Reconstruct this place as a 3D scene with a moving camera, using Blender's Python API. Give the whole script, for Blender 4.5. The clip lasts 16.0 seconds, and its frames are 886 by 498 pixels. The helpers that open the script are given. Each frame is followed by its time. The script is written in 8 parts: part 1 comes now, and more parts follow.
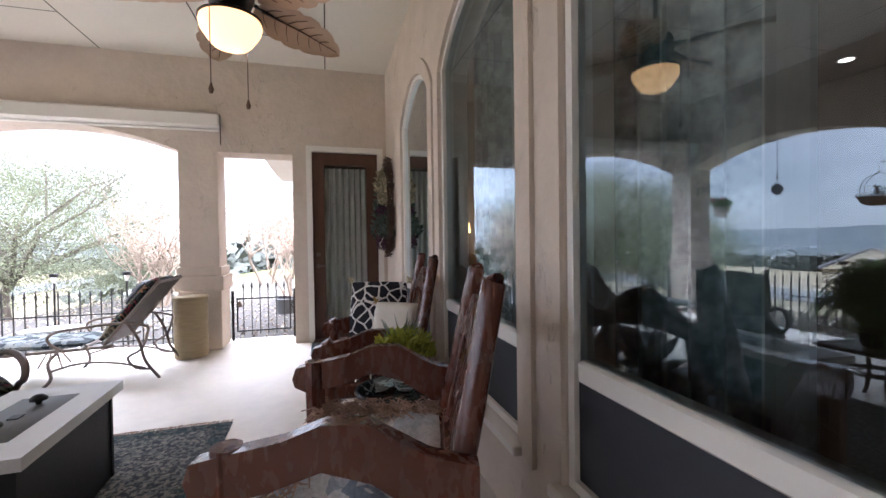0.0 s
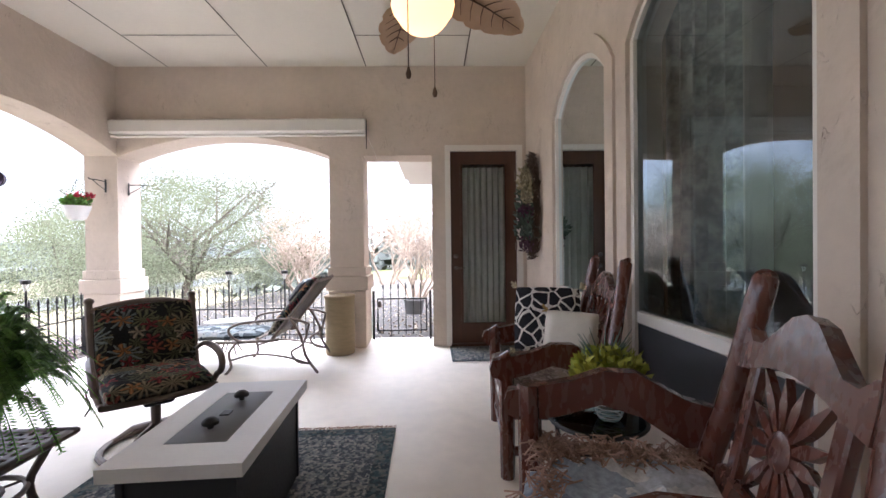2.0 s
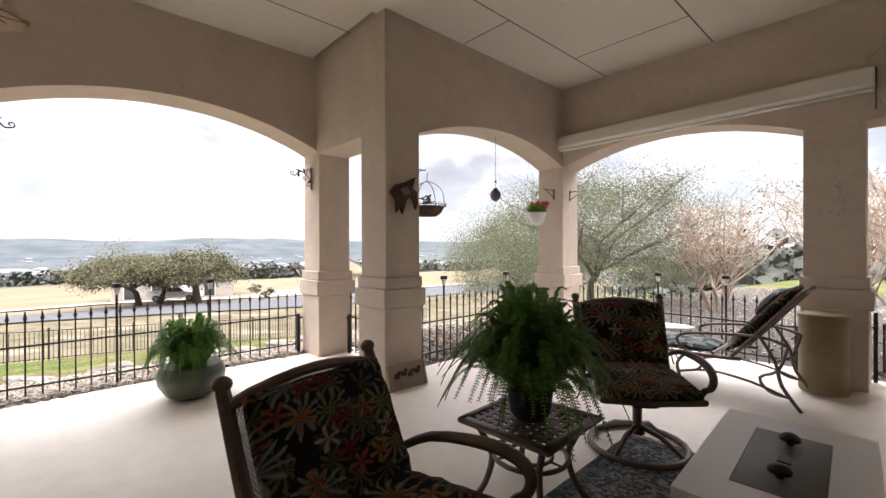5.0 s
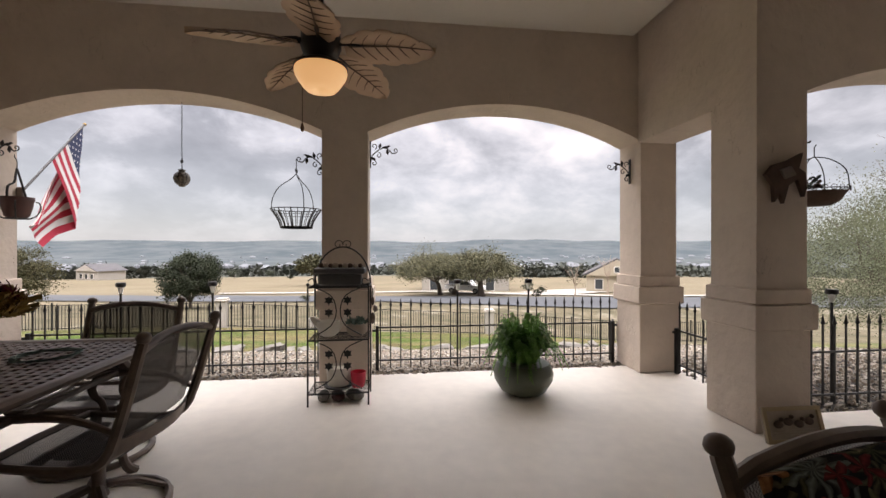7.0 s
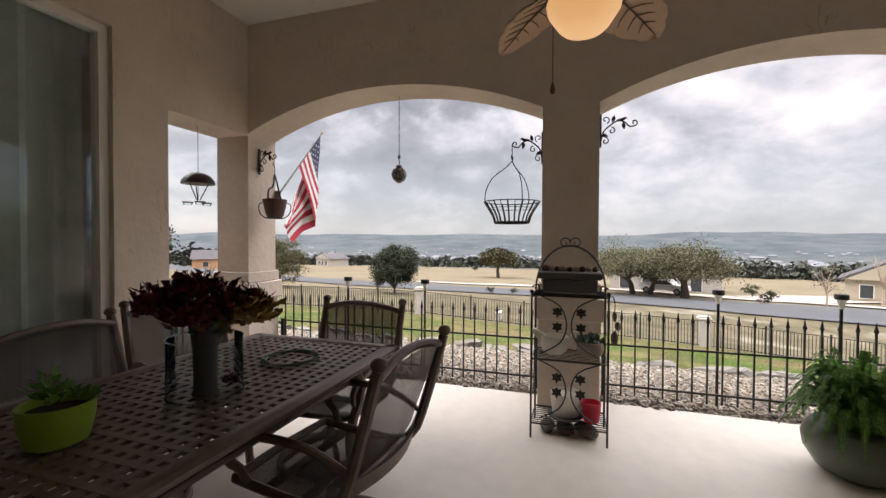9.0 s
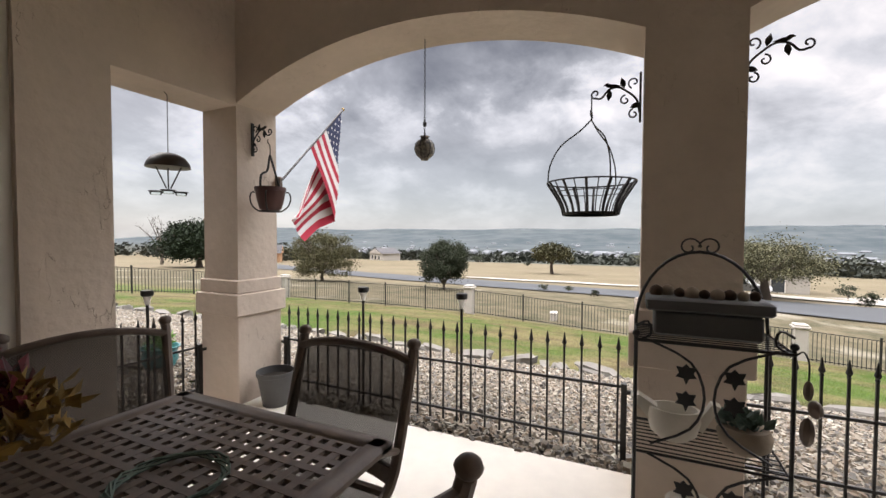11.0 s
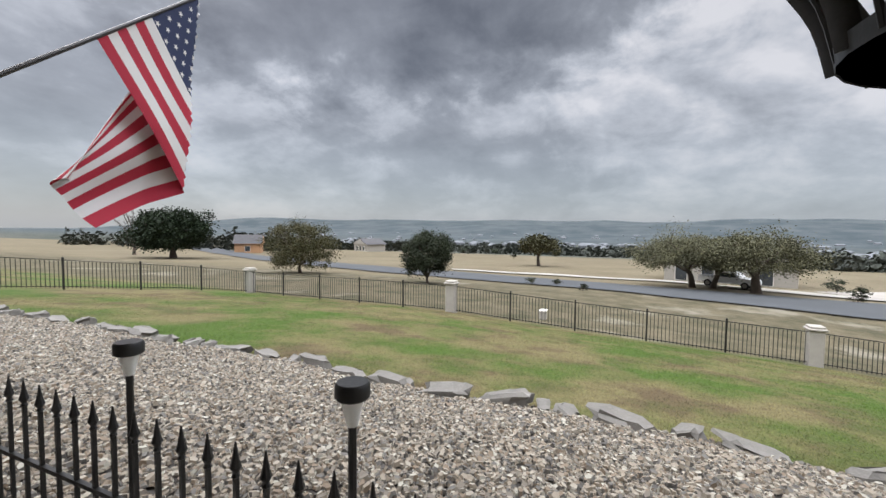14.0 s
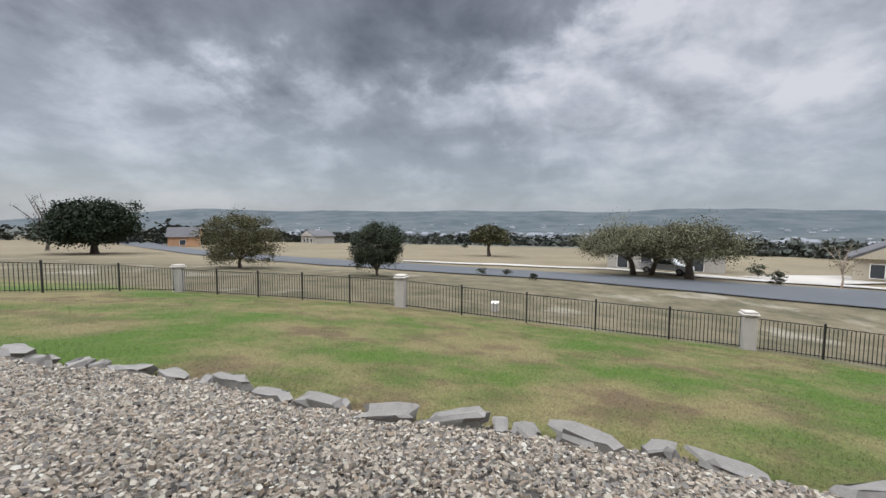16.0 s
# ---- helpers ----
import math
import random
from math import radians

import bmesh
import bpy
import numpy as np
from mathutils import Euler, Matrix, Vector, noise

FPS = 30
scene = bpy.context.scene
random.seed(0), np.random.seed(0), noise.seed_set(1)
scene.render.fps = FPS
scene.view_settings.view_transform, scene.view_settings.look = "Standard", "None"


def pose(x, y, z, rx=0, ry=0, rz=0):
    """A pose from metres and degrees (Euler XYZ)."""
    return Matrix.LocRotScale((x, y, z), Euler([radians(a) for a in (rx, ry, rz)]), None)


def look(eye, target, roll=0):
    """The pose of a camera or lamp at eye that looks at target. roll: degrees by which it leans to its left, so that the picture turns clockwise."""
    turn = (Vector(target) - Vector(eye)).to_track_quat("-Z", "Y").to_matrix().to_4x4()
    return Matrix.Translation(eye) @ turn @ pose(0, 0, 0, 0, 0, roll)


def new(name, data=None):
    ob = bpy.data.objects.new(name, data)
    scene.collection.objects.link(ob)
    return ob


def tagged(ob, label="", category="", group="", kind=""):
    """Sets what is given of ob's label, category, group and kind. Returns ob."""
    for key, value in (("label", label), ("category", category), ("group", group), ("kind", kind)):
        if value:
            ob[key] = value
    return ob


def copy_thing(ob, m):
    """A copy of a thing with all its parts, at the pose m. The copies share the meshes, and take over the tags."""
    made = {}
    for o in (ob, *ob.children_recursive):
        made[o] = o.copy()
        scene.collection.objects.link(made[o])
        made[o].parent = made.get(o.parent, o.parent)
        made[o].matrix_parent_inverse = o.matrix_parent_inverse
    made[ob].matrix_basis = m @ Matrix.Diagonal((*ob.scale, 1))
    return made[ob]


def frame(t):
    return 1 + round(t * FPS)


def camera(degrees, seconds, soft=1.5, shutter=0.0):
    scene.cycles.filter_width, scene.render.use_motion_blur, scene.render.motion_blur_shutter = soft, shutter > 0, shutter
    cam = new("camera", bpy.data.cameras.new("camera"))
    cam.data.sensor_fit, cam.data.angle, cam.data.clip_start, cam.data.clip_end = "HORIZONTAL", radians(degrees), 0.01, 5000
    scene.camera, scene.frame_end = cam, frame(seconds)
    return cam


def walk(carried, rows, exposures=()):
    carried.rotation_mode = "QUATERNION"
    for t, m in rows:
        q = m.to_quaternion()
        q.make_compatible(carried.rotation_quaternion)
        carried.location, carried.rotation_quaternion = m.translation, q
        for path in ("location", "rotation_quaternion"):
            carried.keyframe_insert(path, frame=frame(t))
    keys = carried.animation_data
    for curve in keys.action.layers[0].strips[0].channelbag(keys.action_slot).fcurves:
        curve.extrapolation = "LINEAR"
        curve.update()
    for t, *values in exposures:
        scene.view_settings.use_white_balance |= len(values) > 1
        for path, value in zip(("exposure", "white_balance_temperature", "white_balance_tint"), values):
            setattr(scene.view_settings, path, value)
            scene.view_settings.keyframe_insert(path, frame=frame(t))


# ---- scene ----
cam = camera(93.8, 16.0)
PATH = [
    (0, (-0.033, 0.03, 1.277), (0.508, 1.955, 1.24), -0.8),
    (0.5, (-0.14, 0.128, 1.286), (0.349, 2.067, 1.251), -0.7),
    (1, (-0.251, 0.218, 1.291), (0.144, 2.178, 1.261), -0.8),
    (1.5, (-0.344, 0.302, 1.285), (-0.095, 2.286, 1.258), -0.8),
    (2, (-0.43, 0.406, 1.272), (-0.38, 2.405, 1.253), -0.7),
    (2.5, (-0.513, 0.46, 1.272), (-0.71, 2.45, 1.254), -0.5),
    (3, (-0.576, 0.475, 1.268), (-1.048, 2.418, 1.256), -0.3),
    (3.5, (-0.675, 0.457, 1.271), (-1.426, 2.31, 1.262), -0.3),
    (6, (-1.421, 0.255, 1.294), (-3.229, 1.111, 1.293), 0.1),
    (6.5, (-1.565, 0.108, 1.293), (-3.482, 0.678, 1.295), 0.2),
    (7, (-1.669, 0.063, 1.297), (-3.655, 0.302, 1.294), 0.0),
    (7.5, (-1.803, -0.028, 1.295), (-3.803, -0.071, 1.291), 0.2),
    (8, (-1.952, -0.099, 1.3), (-3.932, -0.38, 1.285), 0.2),
    (8.5, (-2.093, -0.203, 1.323), (-4.036, -0.677, 1.302), 0.1),
    (9, (-2.29, -0.352, 1.339), (-4.195, -0.959, 1.301), 0.3),
    (11.5, (-3.665, -0.731, 1.378), (-5.477, -1.576, 1.313), 0.2),
    (12, (-3.937, -0.846, 1.369), (-5.754, -1.679, 1.297), 0.4),
    (12.5, (-4.29, -0.92, 1.357), (-6.105, -1.759, 1.285), 0.3),
    (13, (-4.674, -0.999, 1.359), (-6.489, -1.837, 1.279), 0.2),
    (13.5, (-5.018, -1.12, 1.355), (-6.842, -1.936, 1.262), 0.4),
    (14, (-5.367, -1.194, 1.337), (-7.206, -1.971, 1.23), 0.6),
    (14.5, (-5.678, -1.24, 1.36), (-7.538, -1.966, 1.245), 0.3),
    (15, (-5.906, -1.341, 1.359), (-7.79, -1.999, 1.229), 0.5),
    (15.5, (-6.075, -1.35, 1.362), (-7.978, -1.951, 1.229), 0.2),
    (16, (-6.10, -1.37, 1.372), (-8.015, -1.926, 1.222), 0.3),
]
EXPOSURES = [(0.0, 1.9, 5800, 20), (1.5, 1.8, 5850, 20), (3.0, 1.6, 6000, 20), (3.6, 1.4, 6150, 20), (5.9, 0.0, 7050, 20), (7.0, -0.2, 6900, 20), (9.0, -0.2, 6900, 19), (11.5, -0.25, 6750, 16), (13.0, -0.5, 6500, 14), (14.2, -0.78, 6350, 13), (16.0, -0.86, 6250, 13)]
walk(cam, [(t, look(eye, target, roll)) for t, eye, target, roll in PATH], EXPOSURES)

# ---- world and light ----
world = bpy.data.worlds.new("overcast_sky")
scene.world = world
world.use_nodes = True
wt = world.node_tree
wt.nodes.clear()


def wnode(kind, **kw):
    n = wt.nodes.new(kind)
    for k, v in kw.items():
        n.inputs[k].default_value = v
    return n


sky = wt.nodes.new("ShaderNodeTexSky")
sky.sky_type, sky.sun_disc = "NISHITA", False
sky.sun_elevation, sky.sun_rotation = radians(48), radians(200)
tc = wnode("ShaderNodeTexCoord")
sep = wnode("ShaderNodeSeparateXYZ")
wt.links.new(tc.outputs["Generated"], sep.inputs[0])
up = wt.nodes.new("ShaderNodeMath"); up.operation = "MAXIMUM"; up.inputs[1].default_value = 0.0
wt.links.new(sep.outputs["Z"], up.inputs[0])
lift = wt.nodes.new("ShaderNodeMath"); lift.operation = "ADD"; lift.inputs[1].default_value = 0.40
wt.links.new(up.outputs[0], lift.inputs[0])
deck = wt.nodes.new("ShaderNodeCombineXYZ")
for axis in "XY":
    div = wt.nodes.new("ShaderNodeMath"); div.operation = "DIVIDE"
    wt.links.new(sep.outputs[axis], div.inputs[0]); wt.links.new(lift.outputs[0], div.inputs[1])
    wt.links.new(div.outputs[0], deck.inputs[axis])
shift = wt.nodes.new("ShaderNodeMapping")
shift.inputs["Location"].default_value = (0.35, 0.15, 0.0)
wt.links.new(deck.outputs[0], shift.inputs[0])
big = wnode("ShaderNodeTexNoise", Scale=1.05, Detail=10.0, Roughness=0.56, Distortion=0.25)
fine = wnode("ShaderNodeTexNoise", Scale=4.2, Detail=10.0, Roughness=0.58, Distortion=0.2)
for n in (big, fine):
    wt.links.new(shift.outputs[0], n.inputs["Vector"])
both = wt.nodes.new("ShaderNodeMix"); both.data_type = "FLOAT"
both.inputs[0].default_value = 0.36
wt.links.new(big.outputs["Fac"], both.inputs[2]); wt.links.new(fine.outputs["Fac"], both.inputs[3])
ramp = wt.nodes.new("ShaderNodeValToRGB")
cr = ramp.color_ramp
cr.elements[0].position, cr.elements[0].color = 0.24, (0.15, 0.152, 0.155, 1)
cr.elements[1].position, cr.elements[1].color = 0.60, (1.0, 1.0, 1.0, 1)
e = cr.elements.new(0.44); e.color = (0.40, 0.42, 0.44, 1)
e = cr.elements.new(0.53); e.color = (0.69, 0.72, 0.75, 1)
# one broad dark cloud over the valley
away = wt.nodes.new("ShaderNodeVectorMath"); away.operation = "SUBTRACT"; away.inputs[1].default_value = (-0.75, -0.38, 0.0)
wt.links.new(deck.outputs[0], away.inputs[0])
oval = wt.nodes.new("ShaderNodeVectorMath"); oval.operation = "MULTIPLY"; oval.inputs[1].default_value = (1.85, 1.5, 1.0)
wt.links.new(away.outputs[0], oval.inputs[0])
span = wt.nodes.new("ShaderNodeVectorMath"); span.operation = "LENGTH"
wt.links.new(oval.outputs[0], span.inputs[0])
ragged = wt.nodes.new("ShaderNodeMath"); ragged.operation = "MULTIPLY_ADD"; ragged.inputs[1].default_value = 1.2
wt.links.new(fine.outputs["Fac"], ragged.inputs[0]); wt.links.new(span.outputs["Value"], ragged.inputs[2])
mass = wt.nodes.new("ShaderNodeMapRange"); mass.interpolation_type = "SMOOTHSTEP"
mass.inputs["From Min"].default_value, mass.inputs["From Max"].default_value = 1.25, 1.85
mass.inputs["To Min"].default_value, mass.inputs["To Max"].default_value = 0.17, 0.0
wt.links.new(ragged.outputs[0], mass.inputs["Value"])
dense = wt.nodes.new("ShaderNodeMath"); dense.operation = "SUBTRACT"
wt.links.new(both.outputs[0], dense.inputs[0]); wt.links.new(mass.outputs[0], dense.inputs[1])
wt.links.new(dense.outputs[0], ramp.inputs[0])
# haze towards the horizon
hz = wt.nodes.new("ShaderNodeMapRange")
hz.inputs["From Min"].default_value, hz.inputs["From Max"].default_value = 0.0, 0.22
hz.inputs["To Min"].default_value, hz.inputs["To Max"].default_value = 0.85, 0.0
wt.links.new(sep.outputs["Z"], hz.inputs["Value"])
hmix = wt.nodes.new("ShaderNodeMix"); hmix.data_type = "RGBA"
wt.links.new(hz.outputs[0], hmix.inputs[0]); wt.links.new(ramp.outputs[0], hmix.inputs[6])
hmix.inputs[7].default_value = (0.50, 0.575, 0.635, 1)
zen = wt.nodes.new("ShaderNodeMapRange")
zen.inputs["From Min"].default_value, zen.inputs["From Max"].default_value = 0.50, 0.68
zen.inputs["To Min"].default_value, zen.inputs["To Max"].default_value = 1.12, 14.0
wt.links.new(sep.outputs["Z"], zen.inputs["Value"])
bg1 = wnode("ShaderNodeBackground", Strength=1.0)
wt.links.new(zen.outputs[0], bg1.inputs["Strength"])
wt.links.new(hmix.outputs[2], bg1.inputs[0])
bg2 = wnode("ShaderNodeBackground", Strength=0.03)
wt.links.new(sky.outputs[0], bg2.inputs[0])
wadd = wt.nodes.new("ShaderNodeAddShader")
wt.links.new(bg1.outputs[0], wadd.inputs[0]); wt.links.new(bg2.outputs[0], wadd.inputs[1])
wout = wt.nodes.new("ShaderNodeOutputWorld")
wt.links.new(wadd.outputs[0], wout.inputs[0])

sun = new("sun", bpy.data.lights.new("sun", "SUN"))
sun.data.energy, sun.data.angle, sun.data.color = 0.7, radians(25), (1.0, 0.96, 0.9)
sun.matrix_world = look((0, 0, 30), (0 - 8 * math.sin(radians(200)), 0 - 8 * math.cos(radians(200)), 20))


# ---- mesh building ----
class Geo:
    """A mesh in the making: vertices and faces."""

    def __init__(self):
        self.v, self.f = [], []

    def add(self, vs, fs, m=None):
        o = len(self.v)
        self.v += [tuple(m @ Vector(p)) for p in vs] if m is not None else [tuple(p) for p in vs]
        self.f += [tuple(i + o for i in q) for q in fs]
        return self

    def box(self, c, s, m=None, bevel=0.0):
        x, y, z = (a / 2 for a in s)
        t = Matrix.Translation(c) if m is None else m @ Matrix.Translation(c)
        if bevel <= 0:
            vs = [(i * x, j * y, k * z) for k in (-1, 1) for j in (-1, 1) for i in (-1, 1)]
            return self.add(vs, [(0, 2, 3, 1), (4, 5, 7, 6), (0, 1, 5, 4), (2, 6, 7, 3), (0, 4, 6, 2), (1, 3, 7, 5)], t)
        b = min(bevel, x * 0.9, y * 0.9, z * 0.9)
        rings = []
        for zz, inset in ((-z, b), (-z + b, 0), (z - b, 0), (z, b)):
            hx, hy = x - inset, y - inset
            cb = b * 0.7
            rings.append([(-hx + cb, -hy, zz), (hx - cb, -hy, zz), (hx, -hy + cb, zz), (hx, hy - cb, zz),
                          (hx - cb, hy, zz), (-hx + cb, hy, zz), (-hx, hy - cb, zz), (-hx, -hy + cb, zz)])
        return self.loft(rings, t, caps=True)

    def loft(self, rings, m=None, caps=True, closed=True):
        n = len(rings[0])
        vs = [p for r in rings for p in r]
        fs = []
        for k in range(len(rings) - 1):
            for i in range(n if closed else n - 1):
                j = (i + 1) % n
                fs.append((k * n + i, k * n + j, (k + 1) * n + j, (k + 1) * n + i))
        if caps and closed:
            fs.append(tuple(reversed(range(n))))
            fs.append(tuple((len(rings) - 1) * n + i for i in range(n)))
        return self.add(vs, fs, m)

    def tube(self, pts, r, n=8, m=None, closed=False, flat=1.0):
        """A round bar along points; r: a radius or one for each point; flat: squash across its second axis."""
        pts = [Vector(p) for p in pts]
        rs = list(r) if isinstance(r, (list, tuple)) else [r] * len(pts)
        if not closed and n >= 5 and 4 <= len(pts) <= 8:
            # round the bends between the given points
            dense, wide, last = [], [], len(pts) - 1
            for i in range(last):
                a, b, c, d = pts[max(0, i - 1)], pts[i], pts[i + 1], pts[min(last, i + 2)]
                for q in (0, 1 / 3, 2 / 3):
                    dense.append(b + ((c - a) * q + (a * 2 - b * 5 + c * 4 - d) * q * q + (b * 3 - a - c * 3 + d) * q ** 3) * 0.5)
                    wide.append(rs[i] + (rs[i + 1] - rs[i]) * q)
            pts, rs = dense + [pts[-1]], wide + [rs[-1]]
        rings, side = [], None
        for i, p in enumerate(pts):
            a = pts[i - 1] if i else (pts[-1] if closed else p)
            b = pts[i + 1] if i + 1 < len(pts) else (pts[0] if closed else p)
            d = (b - a).normalized() if (b - a).length > 1e-9 else Vector((0, 0, 1))
            if side is None:
                side = d.orthogonal().normalized() if abs(d.z) < 0.99 else Vector((1, 0, 0))
            side = (side - d * side.dot(d))
            side = side.normalized() if side.length > 1e-6 else d.orthogonal().normalized()
            up2 = d.cross(side)
            rings.append([tuple(p + (side * math.cos(2 * math.pi * k / n) + up2 * (math.sin(2 * math.pi * k / n) * flat)) * rs[i]) for k in range(n)])
        if closed:
            rings.append(rings[0])
        return self.loft(rings, m, caps=not closed)

    def lathe(self, prof, n=20, m=None, caps=True, flat=1.0):
        rings = [[(r * math.cos(2 * math.pi * k / n), r * flat * math.sin(2 * math.pi * k / n), z) for k in range(n)] for r, z in prof]
        return self.loft(rings, m, caps=caps)

    def prism(self, poly, t, m=None):
        """A polygon in x, z made t thick along y, about y = 0."""
        n = len(poly)
        vs = [(x, -t / 2, z) for x, z in poly] + [(x, t / 2, z) for x, z in poly]
        fs = [tuple(range(n)), tuple(reversed(range(n, 2 * n)))] + [(i, i + n, (i + 1) % n + n, (i + 1) % n) for i in range(n)]
        return self.add(vs, fs, m)

    def ball(self, c, r, n=10, k=6, m=None):
        rx, ry, rz = r if isinstance(r, (tuple, list)) else (r, r, r)
        rings = []
        for j in range(k + 1):
            a = math.pi * (0.04 + 0.92 * j / k) - math.pi / 2
            rings.append([(c[0] + rx * math.cos(a) * math.cos(2 * math.pi * i / n), c[1] + ry * math.cos(a) * math.sin(2 * math.pi * i / n), c[2] + rz * math.sin(a)) for i in range(n)])
        return self.loft(rings, m)


def mesh_of(name, g, mat, smooth=40, tidy=True):
    me = bpy.data.meshes.new(name)
    me.from_pydata(g.v, [], g.f)
    if tidy and len(g.f) < 40000:
        bm = bmesh.new()
        bm.from_mesh(me)
        bmesh.ops.recalc_face_normals(bm, faces=bm.faces)
        bm.to_mesh(me)
        bm.free()
    if mat:
        me.materials.append(mat)
    if smooth:
        me.shade_smooth()
        me.set_sharp_from_angle(angle=radians(smooth))
    return me


def part(name, g, mat, parent=None, label="", smooth=40, kind=""):
    """One mesh object, under a thing or a part."""
    ob = new(name, g if isinstance(g, bpy.types.Mesh) else mesh_of(name, g, mat, smooth))
    if parent is not None:
        ob.parent = parent
    return tagged(ob, label=label, kind=kind)


def thing(name, label, category, x=0, y=0, z=0, rz=0, group="", kind=""):
    ob = new(name)
    ob.empty_display_size = 0.1
    ob.matrix_basis = pose(x, y, z, 0, 0, rz)
    return tagged(ob, label, category, group, kind)


def structure(name, g, mat, label="", category="", smooth=40):
    return tagged(part(name, g, mat, smooth=smooth), label, category, kind="structure")


# ---- materials ----
def material(name, base, rough=0.6, metal=0.0, vary=0.15, scale=6.0, grain=60.0, bump=0.15, second=None, spread=0.5, coat=0.0, spec=0.5, stretch=(1, 1, 1), island=0.0, obj_random=0.0, bump_dist=0.01, trans=0.0):
    m = bpy.data.materials.new(name)
    m.use_nodes = True
    t = m.node_tree
    b = t.nodes["Principled BSDF"]
    b.inputs["Roughness"].default_value, b.inputs["Metallic"].default_value = rough, metal
    b.inputs["Coat Weight"].default_value = coat
    b.inputs["Specular IOR Level"].default_value = spec
    co = t.nodes.new("ShaderNodeTexCoord")
    mp = t.nodes.new("ShaderNodeMapping")
    mp.inputs["Scale"].default_value = stretch
    t.links.new(co.outputs["Object"], mp.inputs[0])
    n1 = t.nodes.new("ShaderNodeTexNoise"); n1.inputs["Scale"].default_value = scale; n1.inputs["Detail"].default_value = 5
    n2 = t.nodes.new("ShaderNodeTexNoise"); n2.inputs["Scale"].default_value = grain; n2.inputs["Detail"].default_value = 3
    for n in (n1, n2):
        t.links.new(mp.outputs[0], n.inputs["Vector"])
    mx = t.nodes.new("ShaderNodeMix"); mx.data_type = "RGBA"
    dark = tuple(c * (1 - vary) for c in base)
    lite = tuple(min(1, c * (1 + vary)) for c in base)
    if second:
        dark = second
        lite = base
    mx.inputs[6].default_value, mx.inputs[7].default_value = (*dark, 1), (*lite, 1)
    mr = t.nodes.new("ShaderNodeMapRange")
    mr.inputs["From Min"].default_value, mr.inputs["From Max"].default_value = 0.5 - spread / 2, 0.5 + spread / 2
    av = t.nodes.new("ShaderNodeMix"); av.data_type = "FLOAT"; av.inputs[0].default_value = 0.3
    t.links.new(n1.outputs["Fac"], av.inputs[2]); t.links.new(n2.outputs["Fac"], av.inputs[3])
    t.links.new(av.outputs[0], mr.inputs["Value"])
    t.links.new(mr.outputs[0], mx.inputs[0])
    out = mx.outputs[2]
    if island or obj_random:
        src = t.nodes.new("ShaderNodeNewGeometry").outputs["Random Per Island"] if island else t.nodes.new("ShaderNodeObjectInfo").outputs["Random"]
        hs = t.nodes.new("ShaderNodeHueSaturation")
        r2 = t.nodes.new("ShaderNodeMapRange")
        a = island or obj_random
        r2.inputs["To Min"].default_value, r2.inputs["To Max"].default_value = 1 - a, 1 + a
        t.links.new(src, r2.inputs["Value"]); t.links.new(r2.outputs[0], hs.inputs["Value"])
        t.links.new(out, hs.inputs["Color"])
        out = hs.outputs[0]
    t.links.new(out, b.inputs["Base Color"])
    if bump:
        bp = t.nodes.new("ShaderNodeBump")
        bp.inputs["Strength"].default_value, bp.inputs["Distance"].default_value = bump, bump_dist
        t.links.new(av.outputs[0], bp.inputs["Height"])
        t.links.new(bp.outputs[0], b.inputs["Normal"])
    rr = t.nodes.new("ShaderNodeMapRange")
    rr.inputs["To Min"].default_value, rr.inputs["To Max"].default_value = max(0.02, rough - 0.1), min(1, rough + 0.1)
    t.links.new(n2.outputs["Fac"], rr.inputs["Value"]); t.links.new(rr.outputs[0], b.inputs["Roughness"])
    return m


STUCCO = material("stucco", (0.62, 0.525, 0.44), 0.9, vary=0.10, scale=2.6, grain=15, bump=0.9, bump_dist=0.032, spec=0.2)
# ragged trowel marks, sunk and a little darker, in patches
tree_ = STUCCO.node_tree
shell = tree_.nodes["Principled BSDF"]


def marks_node(scale, stretch, detail):
    mp = tree_.nodes.new("ShaderNodeMapping"); mp.inputs["Scale"].default_value = stretch
    geo_ = tree_.nodes.new("ShaderNodeNewGeometry")
    tree_.links.new(geo_.outputs["Position"], mp.inputs[0])
    n = tree_.nodes.new("ShaderNodeTexNoise"); n.inputs["Scale"].default_value = scale; n.inputs["Detail"].default_value = detail
    n.inputs["Distortion"].default_value = 0.6
    tree_.links.new(mp.outputs[0], n.inputs["Vector"])
    return n.outputs["Fac"]


def span_node(v, a, b, lo, hi):
    n = tree_.nodes.new("ShaderNodeMapRange"); n.interpolation_type = "SMOOTHSTEP"
    n.inputs["From Min"].default_value, n.inputs["From Max"].default_value = a, b
    n.inputs["To Min"].default_value, n.inputs["To Max"].default_value = lo, hi
    tree_.links.new(v, n.inputs["Value"])
    return n.outputs[0]


def joined_node(op, a, b):
    n = tree_.nodes.new("ShaderNodeMath"); n.operation = op
    for i, v in enumerate((a, b)):
        if isinstance(v, float):
            n.inputs[i].default_value = v
        else:
            tree_.links.new(v, n.inputs[i])
    return n.outputs[0]


